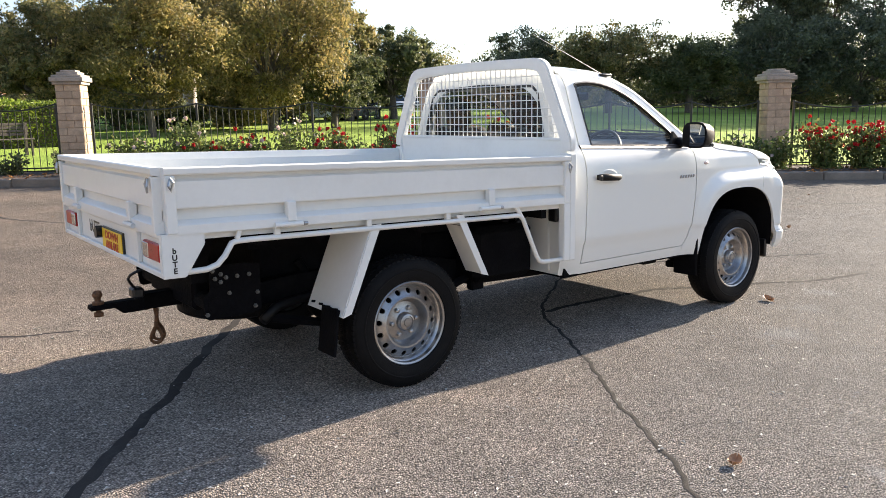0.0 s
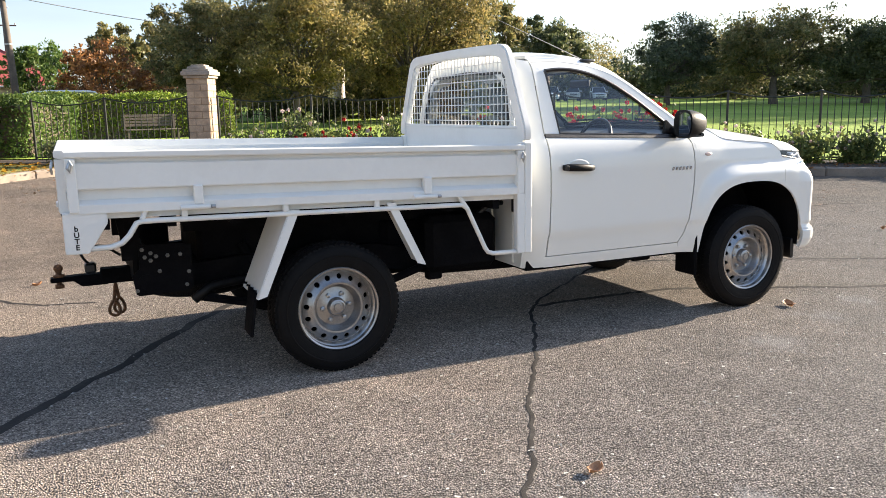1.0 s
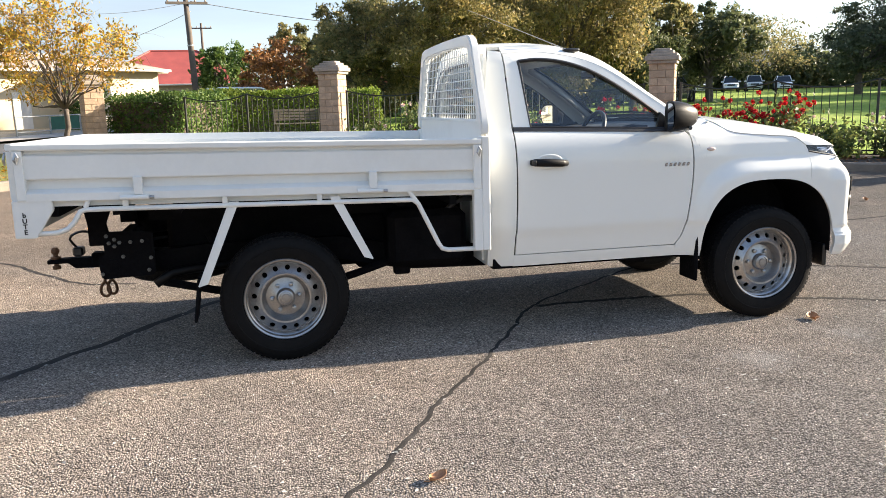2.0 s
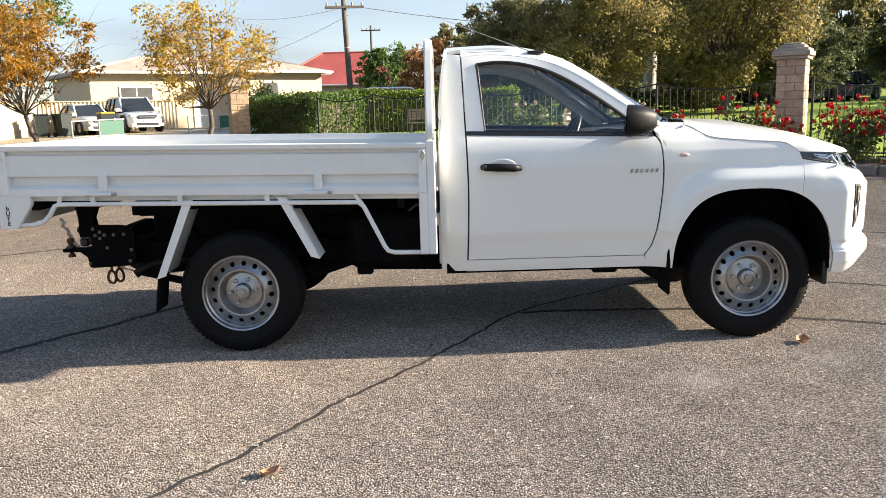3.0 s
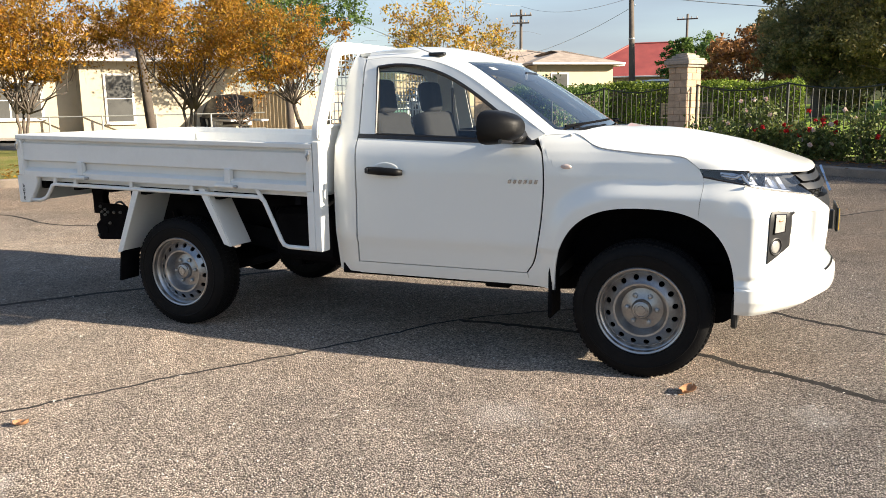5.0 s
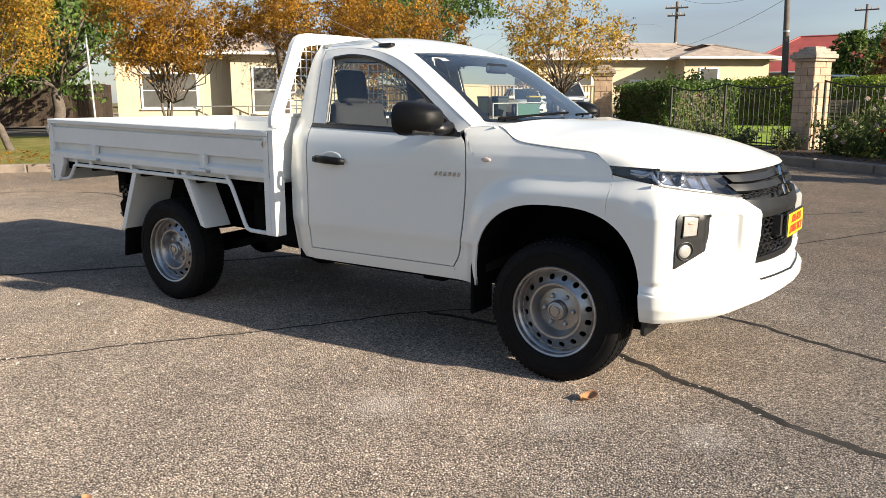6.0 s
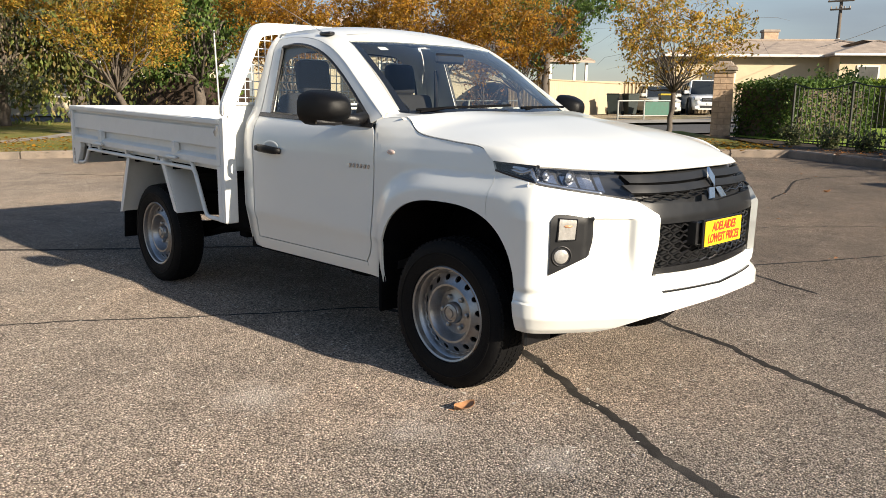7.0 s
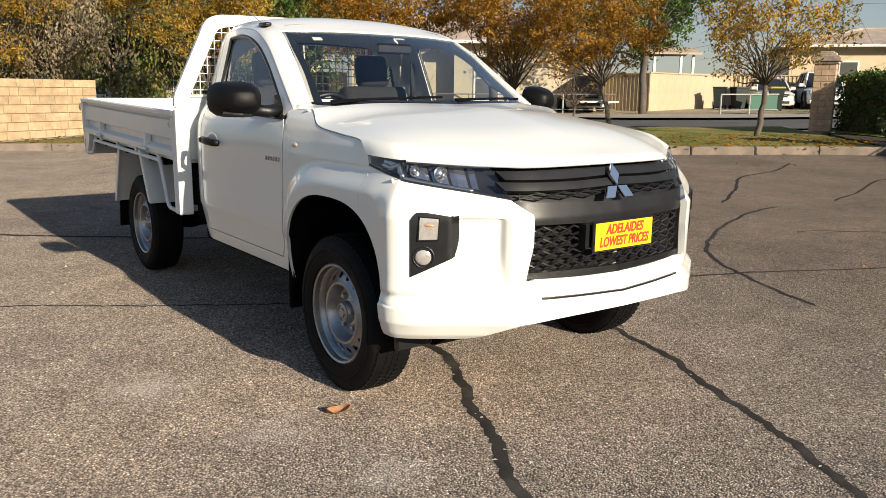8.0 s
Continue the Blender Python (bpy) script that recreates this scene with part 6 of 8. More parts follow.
def fender(s):
    top = [(2.44, 1.262), (2.62, 1.270), (2.66, 1.255), (2.77, 1.198), (3.0, 1.172), (3.17, 1.158), (3.22, 1.135), (3.262, 1.103)]
    arch = ARCH[:33]
    right = [arch[-1], (3.272, 0.93), (3.284, 1.02), (3.280, 1.064), (3.262, 1.103)]
    left = [(2.392, 0.44), (2.392, 0.50)] + dense([(a + GAP, b) for a, b in DOOR_FRONT] + [(2.44, 1.262)], 40)
    outer = np.array(left + dense(top, 60)[1:] + dense(right, 20)[::-1][1:]) - np.array([3.0, 0.42])
    inner = np.array(arch) - np.array([3.0, 0.42])
    ao, ai = np.arctan2(outer[:, 1], outer[:, 0]), np.arctan2(inner[:, 1], inner[:, 0])
    th = np.unique(np.concatenate([np.linspace(ai[-1], math.radians(177), 110), ao[(ao > ai[-1]) & (ao < math.radians(177))][::2]]))[::-1]
    oo, oi = np.argsort(ao), np.argsort(ai)
    ro = np.interp(th, ao[oo], np.linalg.norm(outer, axis=1)[oo])
    ri = np.interp(th, ai[oi], np.linalg.norm(inner, axis=1)[oi])
    v = np.linspace(0, 1, 37)
    rad = ri[:, None] + np.maximum(ro - ri, 0.001)[:, None] * v[None, :]
    p = np.stack([3.0 + rad * np.cos(th)[:, None], 0.42 + rad * np.sin(th)[:, None]], -1)
    thick(part("fender", net(on_side(p, s), flip=(s > 0)), PAINT, truck, smooth=True, sharp=50), 0.012)
    # dark liner of the wheel housing
    bm = bmesh.new()
    for a, b in zip(ARCH, ARCH[1:]):
        w = float(side_w(a[0], max(0.5, a[1]))) - 0.012
        q = [(a[0], s * w, a[1]), (b[0], s * w, b[1]), (b[0], s * 0.42, b[1] + 0.02), (a[0], s * 0.42, a[1] + 0.02)]
        bm.faces.new([bm.verts.new(v) for v in q])
    add_prism(bm, [(2.50, 0.40), (3.50, 0.40), (3.50, 0.98), (2.50, 0.98)], s * 0.40, s * 0.42)
    bmesh.ops.remove_doubles(bm, verts=bm.verts[:], dist=0.0005)
    thick(part("wheel_housing", bm, CHASSIS, truck, "black plastic wheel housing"), 0.004, 0, False)
    # side repeater lamp
    w = float(side_w(2.60, 1.105))
    bm = bmesh.new()
    add_lathe(bm, [(0.024, 0.0), (0.021, 0.005), (0.010, 0.007), (0.0, 0.0075)], 20, "y")
    bmesh.ops.scale(bm, vec=(1.25, s, 0.52), verts=bm.verts[:])
    bmesh.ops.translate(bm, vec=(2.60, s * w, 1.105), verts=bm.verts[:])
    part("side_repeater", bm, AMBER, truck, "small clear and amber side lamp", smooth=True)
    # mud flap behind the front wheel
    part("mud_flap", box((2.512, s * 0.66, 0.285), (2.532, s * 0.862, 0.60), 0.008), CHASSIS, truck, "black rubber mud flap")
    part("mud_flap", box((3.44, s * 0.66, 0.315), (3.47, s * 0.84, 0.46), 0.008), BLACK, truck)


# plan of the front, from the side round to the middle
PLAN = line([(3.30, 0.899), (3.43, 0.903), (3.500, 0.900), (3.530, 0.888), (3.556, 0.864), (3.586, 0.828), (3.635, 0.762), (3.735, 0.615), (3.832, 0.465), (3.872, 0.25), (3.888, 0.0)], 240)
PS = np.concatenate([[0], np.cumsum(np.linalg.norm(np.diff(PLAN, axis=0), axis=1))])
PT = np.gradient(PLAN, axis=0)
PT /= np.linalg.norm(PT, axis=1)[:, None]
PN = np.stack([-PT[:, 1], PT[:, 0]], 1)
PN *= np.sign(PN[:, 1:2] + PN[:, 0:1])
S_END = float(PS[-1])


def plan_s(y):
    """Arc position on the plan where the half width is y, on the front."""
    return float(np.interp(-y, -PLAN[60:, 1], PS[60:]))


S_FANG, S_TIP, S_BEZ = plan_s(0.468), plan_s(0.53), plan_s(0.80)


def on_front(p, s, out=0.0, fang=1.0):
    """The front skin: arc position and height, to a place."""
    a, z = p[..., 0], p[..., 1]
    ac = np.clip(a, 0, S_END)
    x, y = np.interp(ac, PS, PLAN[:, 0]), np.interp(ac, PS, PLAN[:, 1])
    nx, ny = np.interp(ac, PS, PN[:, 0]), np.interp(ac, PS, PN[:, 1])
    d_side = 0.899 - side_w(np.full_like(z, 3.30), z)
    d_front = np.interp(z, [0.38, 0.42, 0.47, 0.545, 0.575, 0.66, 0.88, 0.94, 1.0, 1.05, 1.10, 1.16],
                        [0.03, -0.012, -0.040, -0.040, 0.000, 0.008, 0.004, 0.022, 0.052, 0.082, 0.115, 0.16])
    k = smoothstep(0.0, 0.34, ac)
    d = d_side * (1 - k) + d_front * k - out
    # proud lower lip, sunk flank beside the lamp, raised fang beside the grille
    corner = smoothstep(0.10, 0.24, ac) * (1 - smoothstep(S_FANG + 0.015, S_FANG + 0.03, ac))
    d = d - 0.010 * (1 - smoothstep(0.528, 0.537, z)) * smoothstep(0.0, 0.03, ac)
    d = d - 0.026 * fang * corner * smoothstep(0.548, 0.60, z) * (1 - smoothstep(0.90, 1.02, z))
    flank = smoothstep(S_BEZ + 0.10, S_BEZ + 0.12, ac) * (1 - smoothstep(S_FANG - 0.115, S_FANG - 0.085, ac)) * (1 - smoothstep(0.880, 0.888, z)) * smoothstep(0.60, 0.78, z)
    d = d + 0.016 * flank
    d = d - 0.010 * fang * smoothstep(S_FANG - 0.10, S_FANG - 0.06, ac) * (1 - smoothstep(S_FANG + 0.015, S_FANG + 0.03, ac)) * smoothstep(0.58, 0.66, z) * (1 - smoothstep(0.88, 0.92, z))
    x, y = x - nx * d, y - ny * d
    flat = a < 0
    x = np.where(flat, 3.30 + a, x)
    y = np.where(flat, side_w(3.30 + a, z) + out, y)
    return np.stack([x, s * y, z], -1)


HL_BOTTOM = [(-0.018, 1.066), (0.10, 1.044), (0.26, 1.018), (0.42, 0.994), (0.56, 0.974), (S_TIP, 0.955)]
HL_TOP = [(-0.035, 1.104), (0.10, 1.097), (0.25, 1.088), (0.42, 1.078), (0.52, 1.073), (0.60, 1.070)]


def front_corner(s):
    arch = [(a - 3.30, b) for a, b in ARCH[32:]][::-1]
    left = [(0.155, 0.40)] + arch + [(-0.026, 0.93), (-0.014, 1.02), (-0.018, 1.064)]
    right = [(S_FANG - 0.02, 0.470), (S_FANG, 0.53), (S_FANG - 0.012, 0.645), (S_FANG + 0.012, 0.78), (S_FANG + 0.012, 0.90), (S_TIP, 0.953)]
    bottom = [(0.155, 0.40), (0.40, 0.400), (S_FANG - 0.20, 0.408), (S_FANG - 0.02, 0.470)]
    p = coons(line(bottom, 150), line(HL_BOTTOM, 150), line(left, 110, False), line(right, 110, False))
    p = p.copy()
    thick(part("bumper_corner", net(on_front(p, s), flip=(s > 0)), PAINT, truck, smooth=True, sharp=50), 0.03)
    # lamp bezel with indicator and fog lamp
    sb = plan_s(0.80)
    B = [(sb - 0.055, 0.655), (sb + 0.115, 0.735)]
    T = [(sb - 0.055, 0.880), (sb - 0.02, 0.908), (sb + 0.13, 0.888)]
    p = coons(line(B, 12), line(T, 12), line([B[0], T[0]], 12), line([B[1], (sb + 0.13, 0.80), T[-1]], 12))
    bez = part("lamp_bezel", net(on_front(p, s, 0.006), flip=(s > 0)), GRILLEGREY, truck, "dark grey plastic fog lamp surround", smooth=True)
    thick(bez, 0.016)
    p = coons(line([(sb - 0.026, 0.800), (sb + 0.050, 0.803)], 8), line([(sb - 0.020, 0.892), (sb + 0.054, 0.887)], 8), line([(sb - 0.026, 0.800), (sb - 0.020, 0.892)], 8), line([(sb + 0.050, 0.803), (sb + 0.054, 0.887)], 8))
    thick(part("indicator_lens", net(on_front(p, s, 0.010), flip=(s > 0)), CLEARLAMP, bez, "clear indicator lens with amber bulb", smooth=True), 0.004)
    part("indicator_bulb", tube([tuple(on_front(np.array((a, 0.860)), s, 0.0085)) for a in np.linspace(sb - 0.002, sb + 0.034, 8)], [0.002, 0.0045, 0.006, 0.0065, 0.0065, 0.006, 0.0045, 0.002], 8), BULB, bez, "amber bulb in the lens", smooth=True)
    part("lens_frame", tube([tuple(on_front(np.array(q), s, 0.010)) for q in ((sb - 0.026, 0.800), (sb + 0.050, 0.803), (sb + 0.054, 0.887), (sb - 0.020, 0.892), (sb - 0.026, 0.800))], 0.004, 6), GLOSSBLACK, bez)
    c = on_front(np.array((sb - 0.005, 0.735)), s, 0.008)
    bm = bmesh.new()
    add_lathe(bm, [(0.0, 0.002), (0.019, 0.001), (0.030, -0.002), (0.034, -0.006), (0.036, -0.03)], 28, "x")
    rm = bmesh.new()
    add_lathe(rm, [(0.036, -0.014), (0.038, 0.001), (0.042, 0.002), (0.048, -0.012)], 28, "x")
    turn = math.atan2(s * float(np.interp(sb, PS, PN[:, 1])), float(np.interp(sb, PS, PN[:, 0])))
    for q in (bm, rm):
        bmesh.ops.transform(q, matrix=Matrix.Translation(tuple(c)) @ Matrix.Rotation(turn, 4, "Z"), verts=q.verts[:])
    part("fog_lamp_bowl", rm, BLACK, bez, smooth=True)
    part("fog_lamp", bm, CLEARLAMP, bez, "round clear fog lamp", smooth=True)
    # headlamp: dark housing, reflector, clear cover
    p = coons(line(HL_BOTTOM, 30), line(HL_TOP, 30), line([HL_BOTTOM[0], HL_TOP[0]], 8), line([HL_BOTTOM[-1], HL_TOP[-1]], 8))
    lamp = part("headlamp", net(on_front(p, s, -0.045), flip=(s > 0)), GRILLEGREY, truck, "slim clear headlamp with a dark inner bezel", smooth=True)
    thick(lamp, 0.01)
    cov = part("headlamp_cover", net(on_front(p, s, 0.001), flip=(s > 0)), LENS, lamp, smooth=True)
    cov.visible_shadow = False
    rb = [(0.20, 1.050), (0.36, 1.017), (0.565, 0.984)]
    rt = [(0.17, 1.084), (0.36, 1.077), (0.545, 1.064)]
    q = coons(line(rb, 14), line(rt, 14), line([rb[0], rt[0]], 5), line([rb[-1], rt[-1]], 5))
    rp = on_front(q, s, -0.035)
    rp[..., 0] -= 0.014 * np.abs(np.sin(np.arange(15) * 1.1))[:, None]
    thick(part("reflector", net(rp, flip=(s > 0)), LAMPIN, lamp, "bright faceted reflector"), 0.003)
    rb = [(0.055, 1.078), (0.13, 1.058), (0.17, 1.050)]
    rt = [(0.055, 1.088), (0.10, 1.086), (0.14, 1.080)]
    q = coons(line(rb, 8), line(rt, 8), line([rb[0], rt[0]], 3), line([rb[-1], rt[-1]], 3))
    thick(part("corner_reflector", net(on_front(q, s, -0.02), flip=(s > 0)), LAMPIN, lamp), 0.003)
    for a0, z0, r in ((0.30, 1.053, 0.022), (0.41, 1.042, 0.030)):
        c = on_front(np.array((a0, z0)), s, -0.028)
        bm = bmesh.new()
        add_lathe(bm, [(0.0, 0.012), (r * 0.6, 0.010), (r * 0.8, 0.0), (r, -0.006), (r * 1.08, 0.004)], 20, "x", tuple(c))
        part("lamp_bowl", bm, LAMPIN if r != 0.026 else CHROME, lamp, "bright reflector bowl", smooth=True)
    e = [(0.06, 1.072), (0.12, 1.062), (0.16, 1.075), (0.19, 1.040), (0.36, 1.008), (0.54, 0.982)]
    part("light_guide", tube([tuple(on_front(np.array(q), s, -0.012)) for q in dense(e, 30)], 0.010, 6), LAMPIN, lamp, smooth=True)
    part("lamp_rim", tube([tuple(on_front(np.array(q), s, -0.003)) for q in dense(HL_BOTTOM, 30)], 0.006, 6), BLACK, lamp)
    part("lamp_rim", tube([tuple(on_front(np.array(q), s, -0.006)) for q in dense(HL_TOP, 30)], 0.007, 6), BLACK, lamp)


def mid_panel(name, B, T, n, m, material, out=0.0, t=0.012, label="", fang=0.0):
    """A panel of the front from the right edge through the middle to the left edge; B and T go to the middle."""
    b, tp = line(B, n), line(T, n)
    half = coons(b, tp, line([tuple(b[0]), tuple(tp[0])], m), line([tuple(b[-1]), tuple(tp[-1])], m))
    r = on_front(half, -1, out, fang)
    l = on_front(half, 1, out, fang)[::-1]
    p = np.concatenate([r, l[1:]], 0)
    return thick(part(name, net(p), material, truck, label, smooth=True, sharp=50), t)


def front_middle():
    E = S_END
    mid_panel("bumper_middle", [(S_FANG - 0.02, 0.470), (S_FANG + 0.10, 0.482), (E - 0.2, 0.488), (E, 0.490)], [(S_FANG - 0.010, 0.640), (E - 0.2, 0.628), (E, 0.625)], 30, 18, PAINT, label="white lower bumper with a narrow slot", fang=1.0)
    part("bumper_slot", prism_along([(S_FANG + 0.06, 0.562), (E, 0.552)], 0.006), GLOSSBLACK, truck)
    # dark shield behind the grille
    shield = mid_panel("grille_shield", [(S_FANG - 0.012, 0.643), (E - 0.2, 0.630), (E, 0.628)], [(0.60, 1.068), (0.78, 1.064), (E, 1.066)], 30, 26, GRILLEGREY, -0.045, label="dark grey plastic grille shield")
    # flat band that holds the plate
    mid_panel("plate_band", [(S_FANG + 0.004, 0.855), (E, 0.845)], [(S_TIP + 0.01, 0.945), (E, 0.925)], 24, 8, GRILLEGREY, 0.004, 0.04)
    # upper louvres
    for z0, z1, o in ((1.030, 1.058, 0.004), (0.990, 1.018, 0.010)):
        mid_panel("grille_louvre", [(0.66, z0 - 0.004), (E - 0.25, z0 - 0.006), (E, z0)], [(0.62, z1), (E - 0.25, z1 - 0.004), (E, z1 + 0.002)], 24, 4, GRILLEGREY, o, 0.03)
    # wavy mesh bars of the lower grille
    for s in (-1, 1):
        for k in range(8):
            z0 = 0.668 + 0.024 * k
            pts = []
            for j in range(25):
                a = S_FANG + 0.02 + (E - S_FANG - 0.02) * j / 24
                pts.append(tuple(on_front(np.array((a, z0 + 0.007 * math.sin(j * 1.57 + k * 3.14) - 0.008 * (j / 24))), s, -0.012 + 0.004 * math.sin(j * 1.57), 0.0)))
            part("grille_bar", tube(pts, 0.0055, 5), GLOSSBLACK, truck)
        for k in range(3):
            z0 = 0.955 + 0.013 * k
            pts = [tuple(on_front(np.array((0.72 + (E - 0.78) * j / 14, z0 + 0.005 * math.sin(j * 1.57 + k * 3.14))), s, -0.012, 0.0)) for j in range(15)]
            part("grille_bar", tube(pts, 0.004, 5), GLOSSBLACK, truck)
    mid_panel("grille_lip", [(S_FANG, 0.640), (E, 0.626)], [(S_FANG + 0.004, 0.665), (E, 0.655)], 24, 3, BLACK, 0.002, 0.03)


def prism_along(half, h):
    """A low bar along the front, mirrored about the middle."""
    r = [tuple(on_front(np.array(q), -1, 0.001)) for q in dense(half, 16)]
    l = [(x, -y, z) for x, y, z in r[::-1]]
    bm = bmesh.new()
    add_tube(bm, r + l[1:], h, 6)
    return bm


def badge():
    # three silver lozenges round a point, as plain shapes
    x = 3.872
    root = truck
    for ang in (90, 210, 330):
        a = radians(ang)
        u, v = (math.cos(a), math.sin(a)), (-math.sin(a), math.cos(a))
        r = 0.098
        pl = [(0, 0), (u[0] * r * 0.5 + v[0] * r * 0.29, u[1] * r * 0.5 + v[1] * r * 0.29), (u[0] * r, u[1] * r), (u[0] * r * 0.5 - v[0] * r * 0.29, u[1] * r * 0.5 - v[1] * r * 0.29)]
        bm = prism([(q[0], q[1]) for q in pl], 0.0, 0.012, "x", 0.002)
        ob = part("front_emblem", bm, CHROME, truck, "plain bright metal emblem")
        ob.matrix_basis = Matrix.Translation((x - 0.014, -0.012, 0.983)) @ Matrix.Rotation(radians(-22), 4, "Y")


def plate(parent, at, rz, lines, w=0.385, h=0.112, name="dealer_plate"):
    """A yellow plate with two lines of red capitals in a black holder."""
    root = part(name, box((-w / 2 - 0.008, -0.012, -h / 2 - 0.008), (w / 2 + 0.008, 0.0, h / 2 + 0.008), 0.003), BLACK, parent, "yellow dealer plate with red capitals")
    root.matrix_basis = Matrix.Translation(at) @ Matrix.Rotation(rz, 4, "Z")
    part("plate_sheet", box((-w / 2, -0.016, -h / 2), (w / 2, -0.0121, h / 2), 0.001), YELLOW, root)
    for i, text in enumerate(lines):
        cu = bpy.data.curves.new("plate_text", "FONT")
        cu.body, cu.size, cu.align_x, cu.align_y, cu.extrude, cu.shear = text, 0.056, "CENTER", "CENTER", 0.0006, 0.18
        cu.offset = 0.0016
        cu.materials.append(REDPRINT)
        ob = ob_of("plate_text", cu, root)
        bpy.context.view_layer.update()
        k = min(1.35, (0.86 if len(text) > 9 else 0.66) * w / max(0.01, ob.dimensions.x))
        ob.matrix_basis = Matrix.Translation((0, -0.0175, h * (0.23 if i == 0 else -0.22))) @ Matrix.Rotation(math.pi / 2, 4, "X") @ Matrix.Diagonal((k, 0.98, 1, 1))
    return root


def bonnet():
    shut = [(2.62, 1.270), (2.66, 1.255), (2.77, 1.198), (3.0, 1.172), (3.17, 1.158), (3.22, 1.135), (3.262, 1.103)]
    side = line([(a, float(side_w(a, b)) - 0.0018, b + 0.001) for a, b in shut], 40)
    fr = on_front(np.array(dense([(a, b + 0.003) for a, b in HL_TOP] + [(0.80, 1.069), (S_END, 1.070)], 30)), 1, 0.004)
    mid = line([(2.76, 0.0, 1.292), (2.95, 0.0, 1.272), (3.25, 0.0, 1.222), (3.50, 0.0, 1.168), (3.66, 0.0, 1.122), tuple(fr[-1] + np.array([-0.02, 0, 0.022])), tuple(fr[-1])], 40)
    rear = line([tuple(side[0]), (2.70, 0.45, 1.295), tuple(mid[0])], 30)
    p = coons(rear, fr, side, mid)
    u = np.linspace(0, 1, 31)[:, None]
    v = np.linspace(0, 1, 41)[None, :]
    # crown near the shut line, broad raised centre
    p[..., 2] += 0.024 * np.sin(math.pi / 2 * np.clip(u / 0.5, 0, 1)) * smoothstep(0.0, 0.35, v) * (1 - smoothstep(0.6, 1.0, v))
    full = np.concatenate([p * np.array([1, -1, 1]), p[::-1][1:]], 0)
    thick(part("bonnet", net(full), PAINT, truck, "smooth white bonnet", smooth=True, sharp=60), 0.006)


def roof():
    edge = line([(1.255, 0.575, 1.742)] + [(a, b, c) for a, b, c in SCREEN_SIDE[:4]], 24)
    n = 24
    rows = []
    for i in range(n + 1):
        x, w, z = edge[i]
        row = []
        for k in range(25):
            q = -1 + 2 * k / 24
            bulge = 0.048 * (1 - abs(q) ** 2.4)
            fx = 0.085 * (1 - q * q) * (i / n) ** 3
            row.append((x + fx, q * w, z + bulge * (1 - 0.35 * (i / n) ** 2) - 0.02 * (1 - q * q) * (i / n) ** 4))
        rows.append(row)
    thick(part("roof", net(np.array(rows), flip=False), PAINT, truck, smooth=True, sharp=60), 0.02)
    # windscreen, its black border and the wipers
    top = np.array(rows[-1])
    bot = line([(2.50, -0.705, 1.288), (2.62, -0.45, 1.300), (2.665, 0.0, 1.304), (2.62, 0.45, 1.300), (2.50, 0.705, 1.288)], 24)
    lf = line([(2.50, -0.705, 1.288)] + [(a, -b, c) for a, b, c in SCREEN_SIDE[::-1][1:4]], 20)
    rt = lf * np.array([1, -1, 1])
    tp = line([tuple(q) for q in top], 24)
    p = coons(bot, tp, lf, rt)
    p[..., 2] -= 0.006
    scr = part("windscreen", net(p), SCREEN, truck, "clear curved windscreen with a black border", smooth=True)
    scr.visible_shadow = False
    for q in (p[0:2].copy(), p[23:25].copy()):
        q[..., 2] -= 0.004
        thick(part("screen_border", net(q), GLOSSBLACK, scr), 0.002)
    for j0, j1 in ((0, 1), (19, 20)):
        q = p[:, j0:j1 + 1].copy()
        q[..., 2] -= 0.004
        thick(part("screen_border", net(q), GLOSSBLACK, scr), 0.002)
    lab = p[3:5, 17:19].copy()
    lab[..., 2] -= 0.003
    thick(part("screen_sticker", net(lab), TRIM, scr, "small white sticker"), 0.001)
    cowl = np.stack([line([tuple(q) for q in bot + np.array([-0.02, 0, -0.02])], 24), bot + np.array([0.10, 0, -0.03])], 1) * np.array([1, 0.94, 1])
    thick(part("cowl", net(cowl, flip=True), CHASSIS, truck, "black plastic cowl under the windscreen"), 0.02)
    for y0, y1 in ((-0.62, -0.02), (0.05, 0.60)):
        pts = []
        for j in range(9):
            y = y0 + (y1 - y0) * j / 8
            u = (y + 0.705) / 1.41
            k = min(23, int(u * 24))
            v = p[k, 0] + (p[k, 1] - p[k, 0]) * (0.5 + j / 8 * 0.6)
            pts.append((v[0] + 0.02, y, v[2] + 0.012))
        wiper = part("wiper", tube(pts, 0.007, 5), CHASSIS, truck, "black wiper blade")
        part("wiper_arm", tube([(pts[0][0] + 0.05, y0 - 0.02, pts[0][2] - 0.01), pts[2], pts[4]], 0.006, 5), CHASSIS, wiper)


def cowl_corner(s):
    """The small painted corner where screen pillar, fender and bonnet meet."""
    a = line([(2.43, float(side_w(2.43, 1.262)) - 0.002, 1.264), (2.53, float(side_w(2.53, 1.268)) - 0.002, 1.270), (2.63, float(side_w(2.63, 1.268)) - 0.003, 1.271)], 8)
    b = line([(2.44, 0.715, 1.306), (2.52, 0.690, 1.290), (2.66, 0.60, 1.286)], 8)
    p = np.stack([a, a * 0.5 + b * 0.5 + np.array([0, 0.004, 0.006]), b], 1)
    p[..., 1] *= s
    thick(part("cowl_corner", net(p, flip=(s > 0)), PAINT, truck, smooth=True), 0.008)


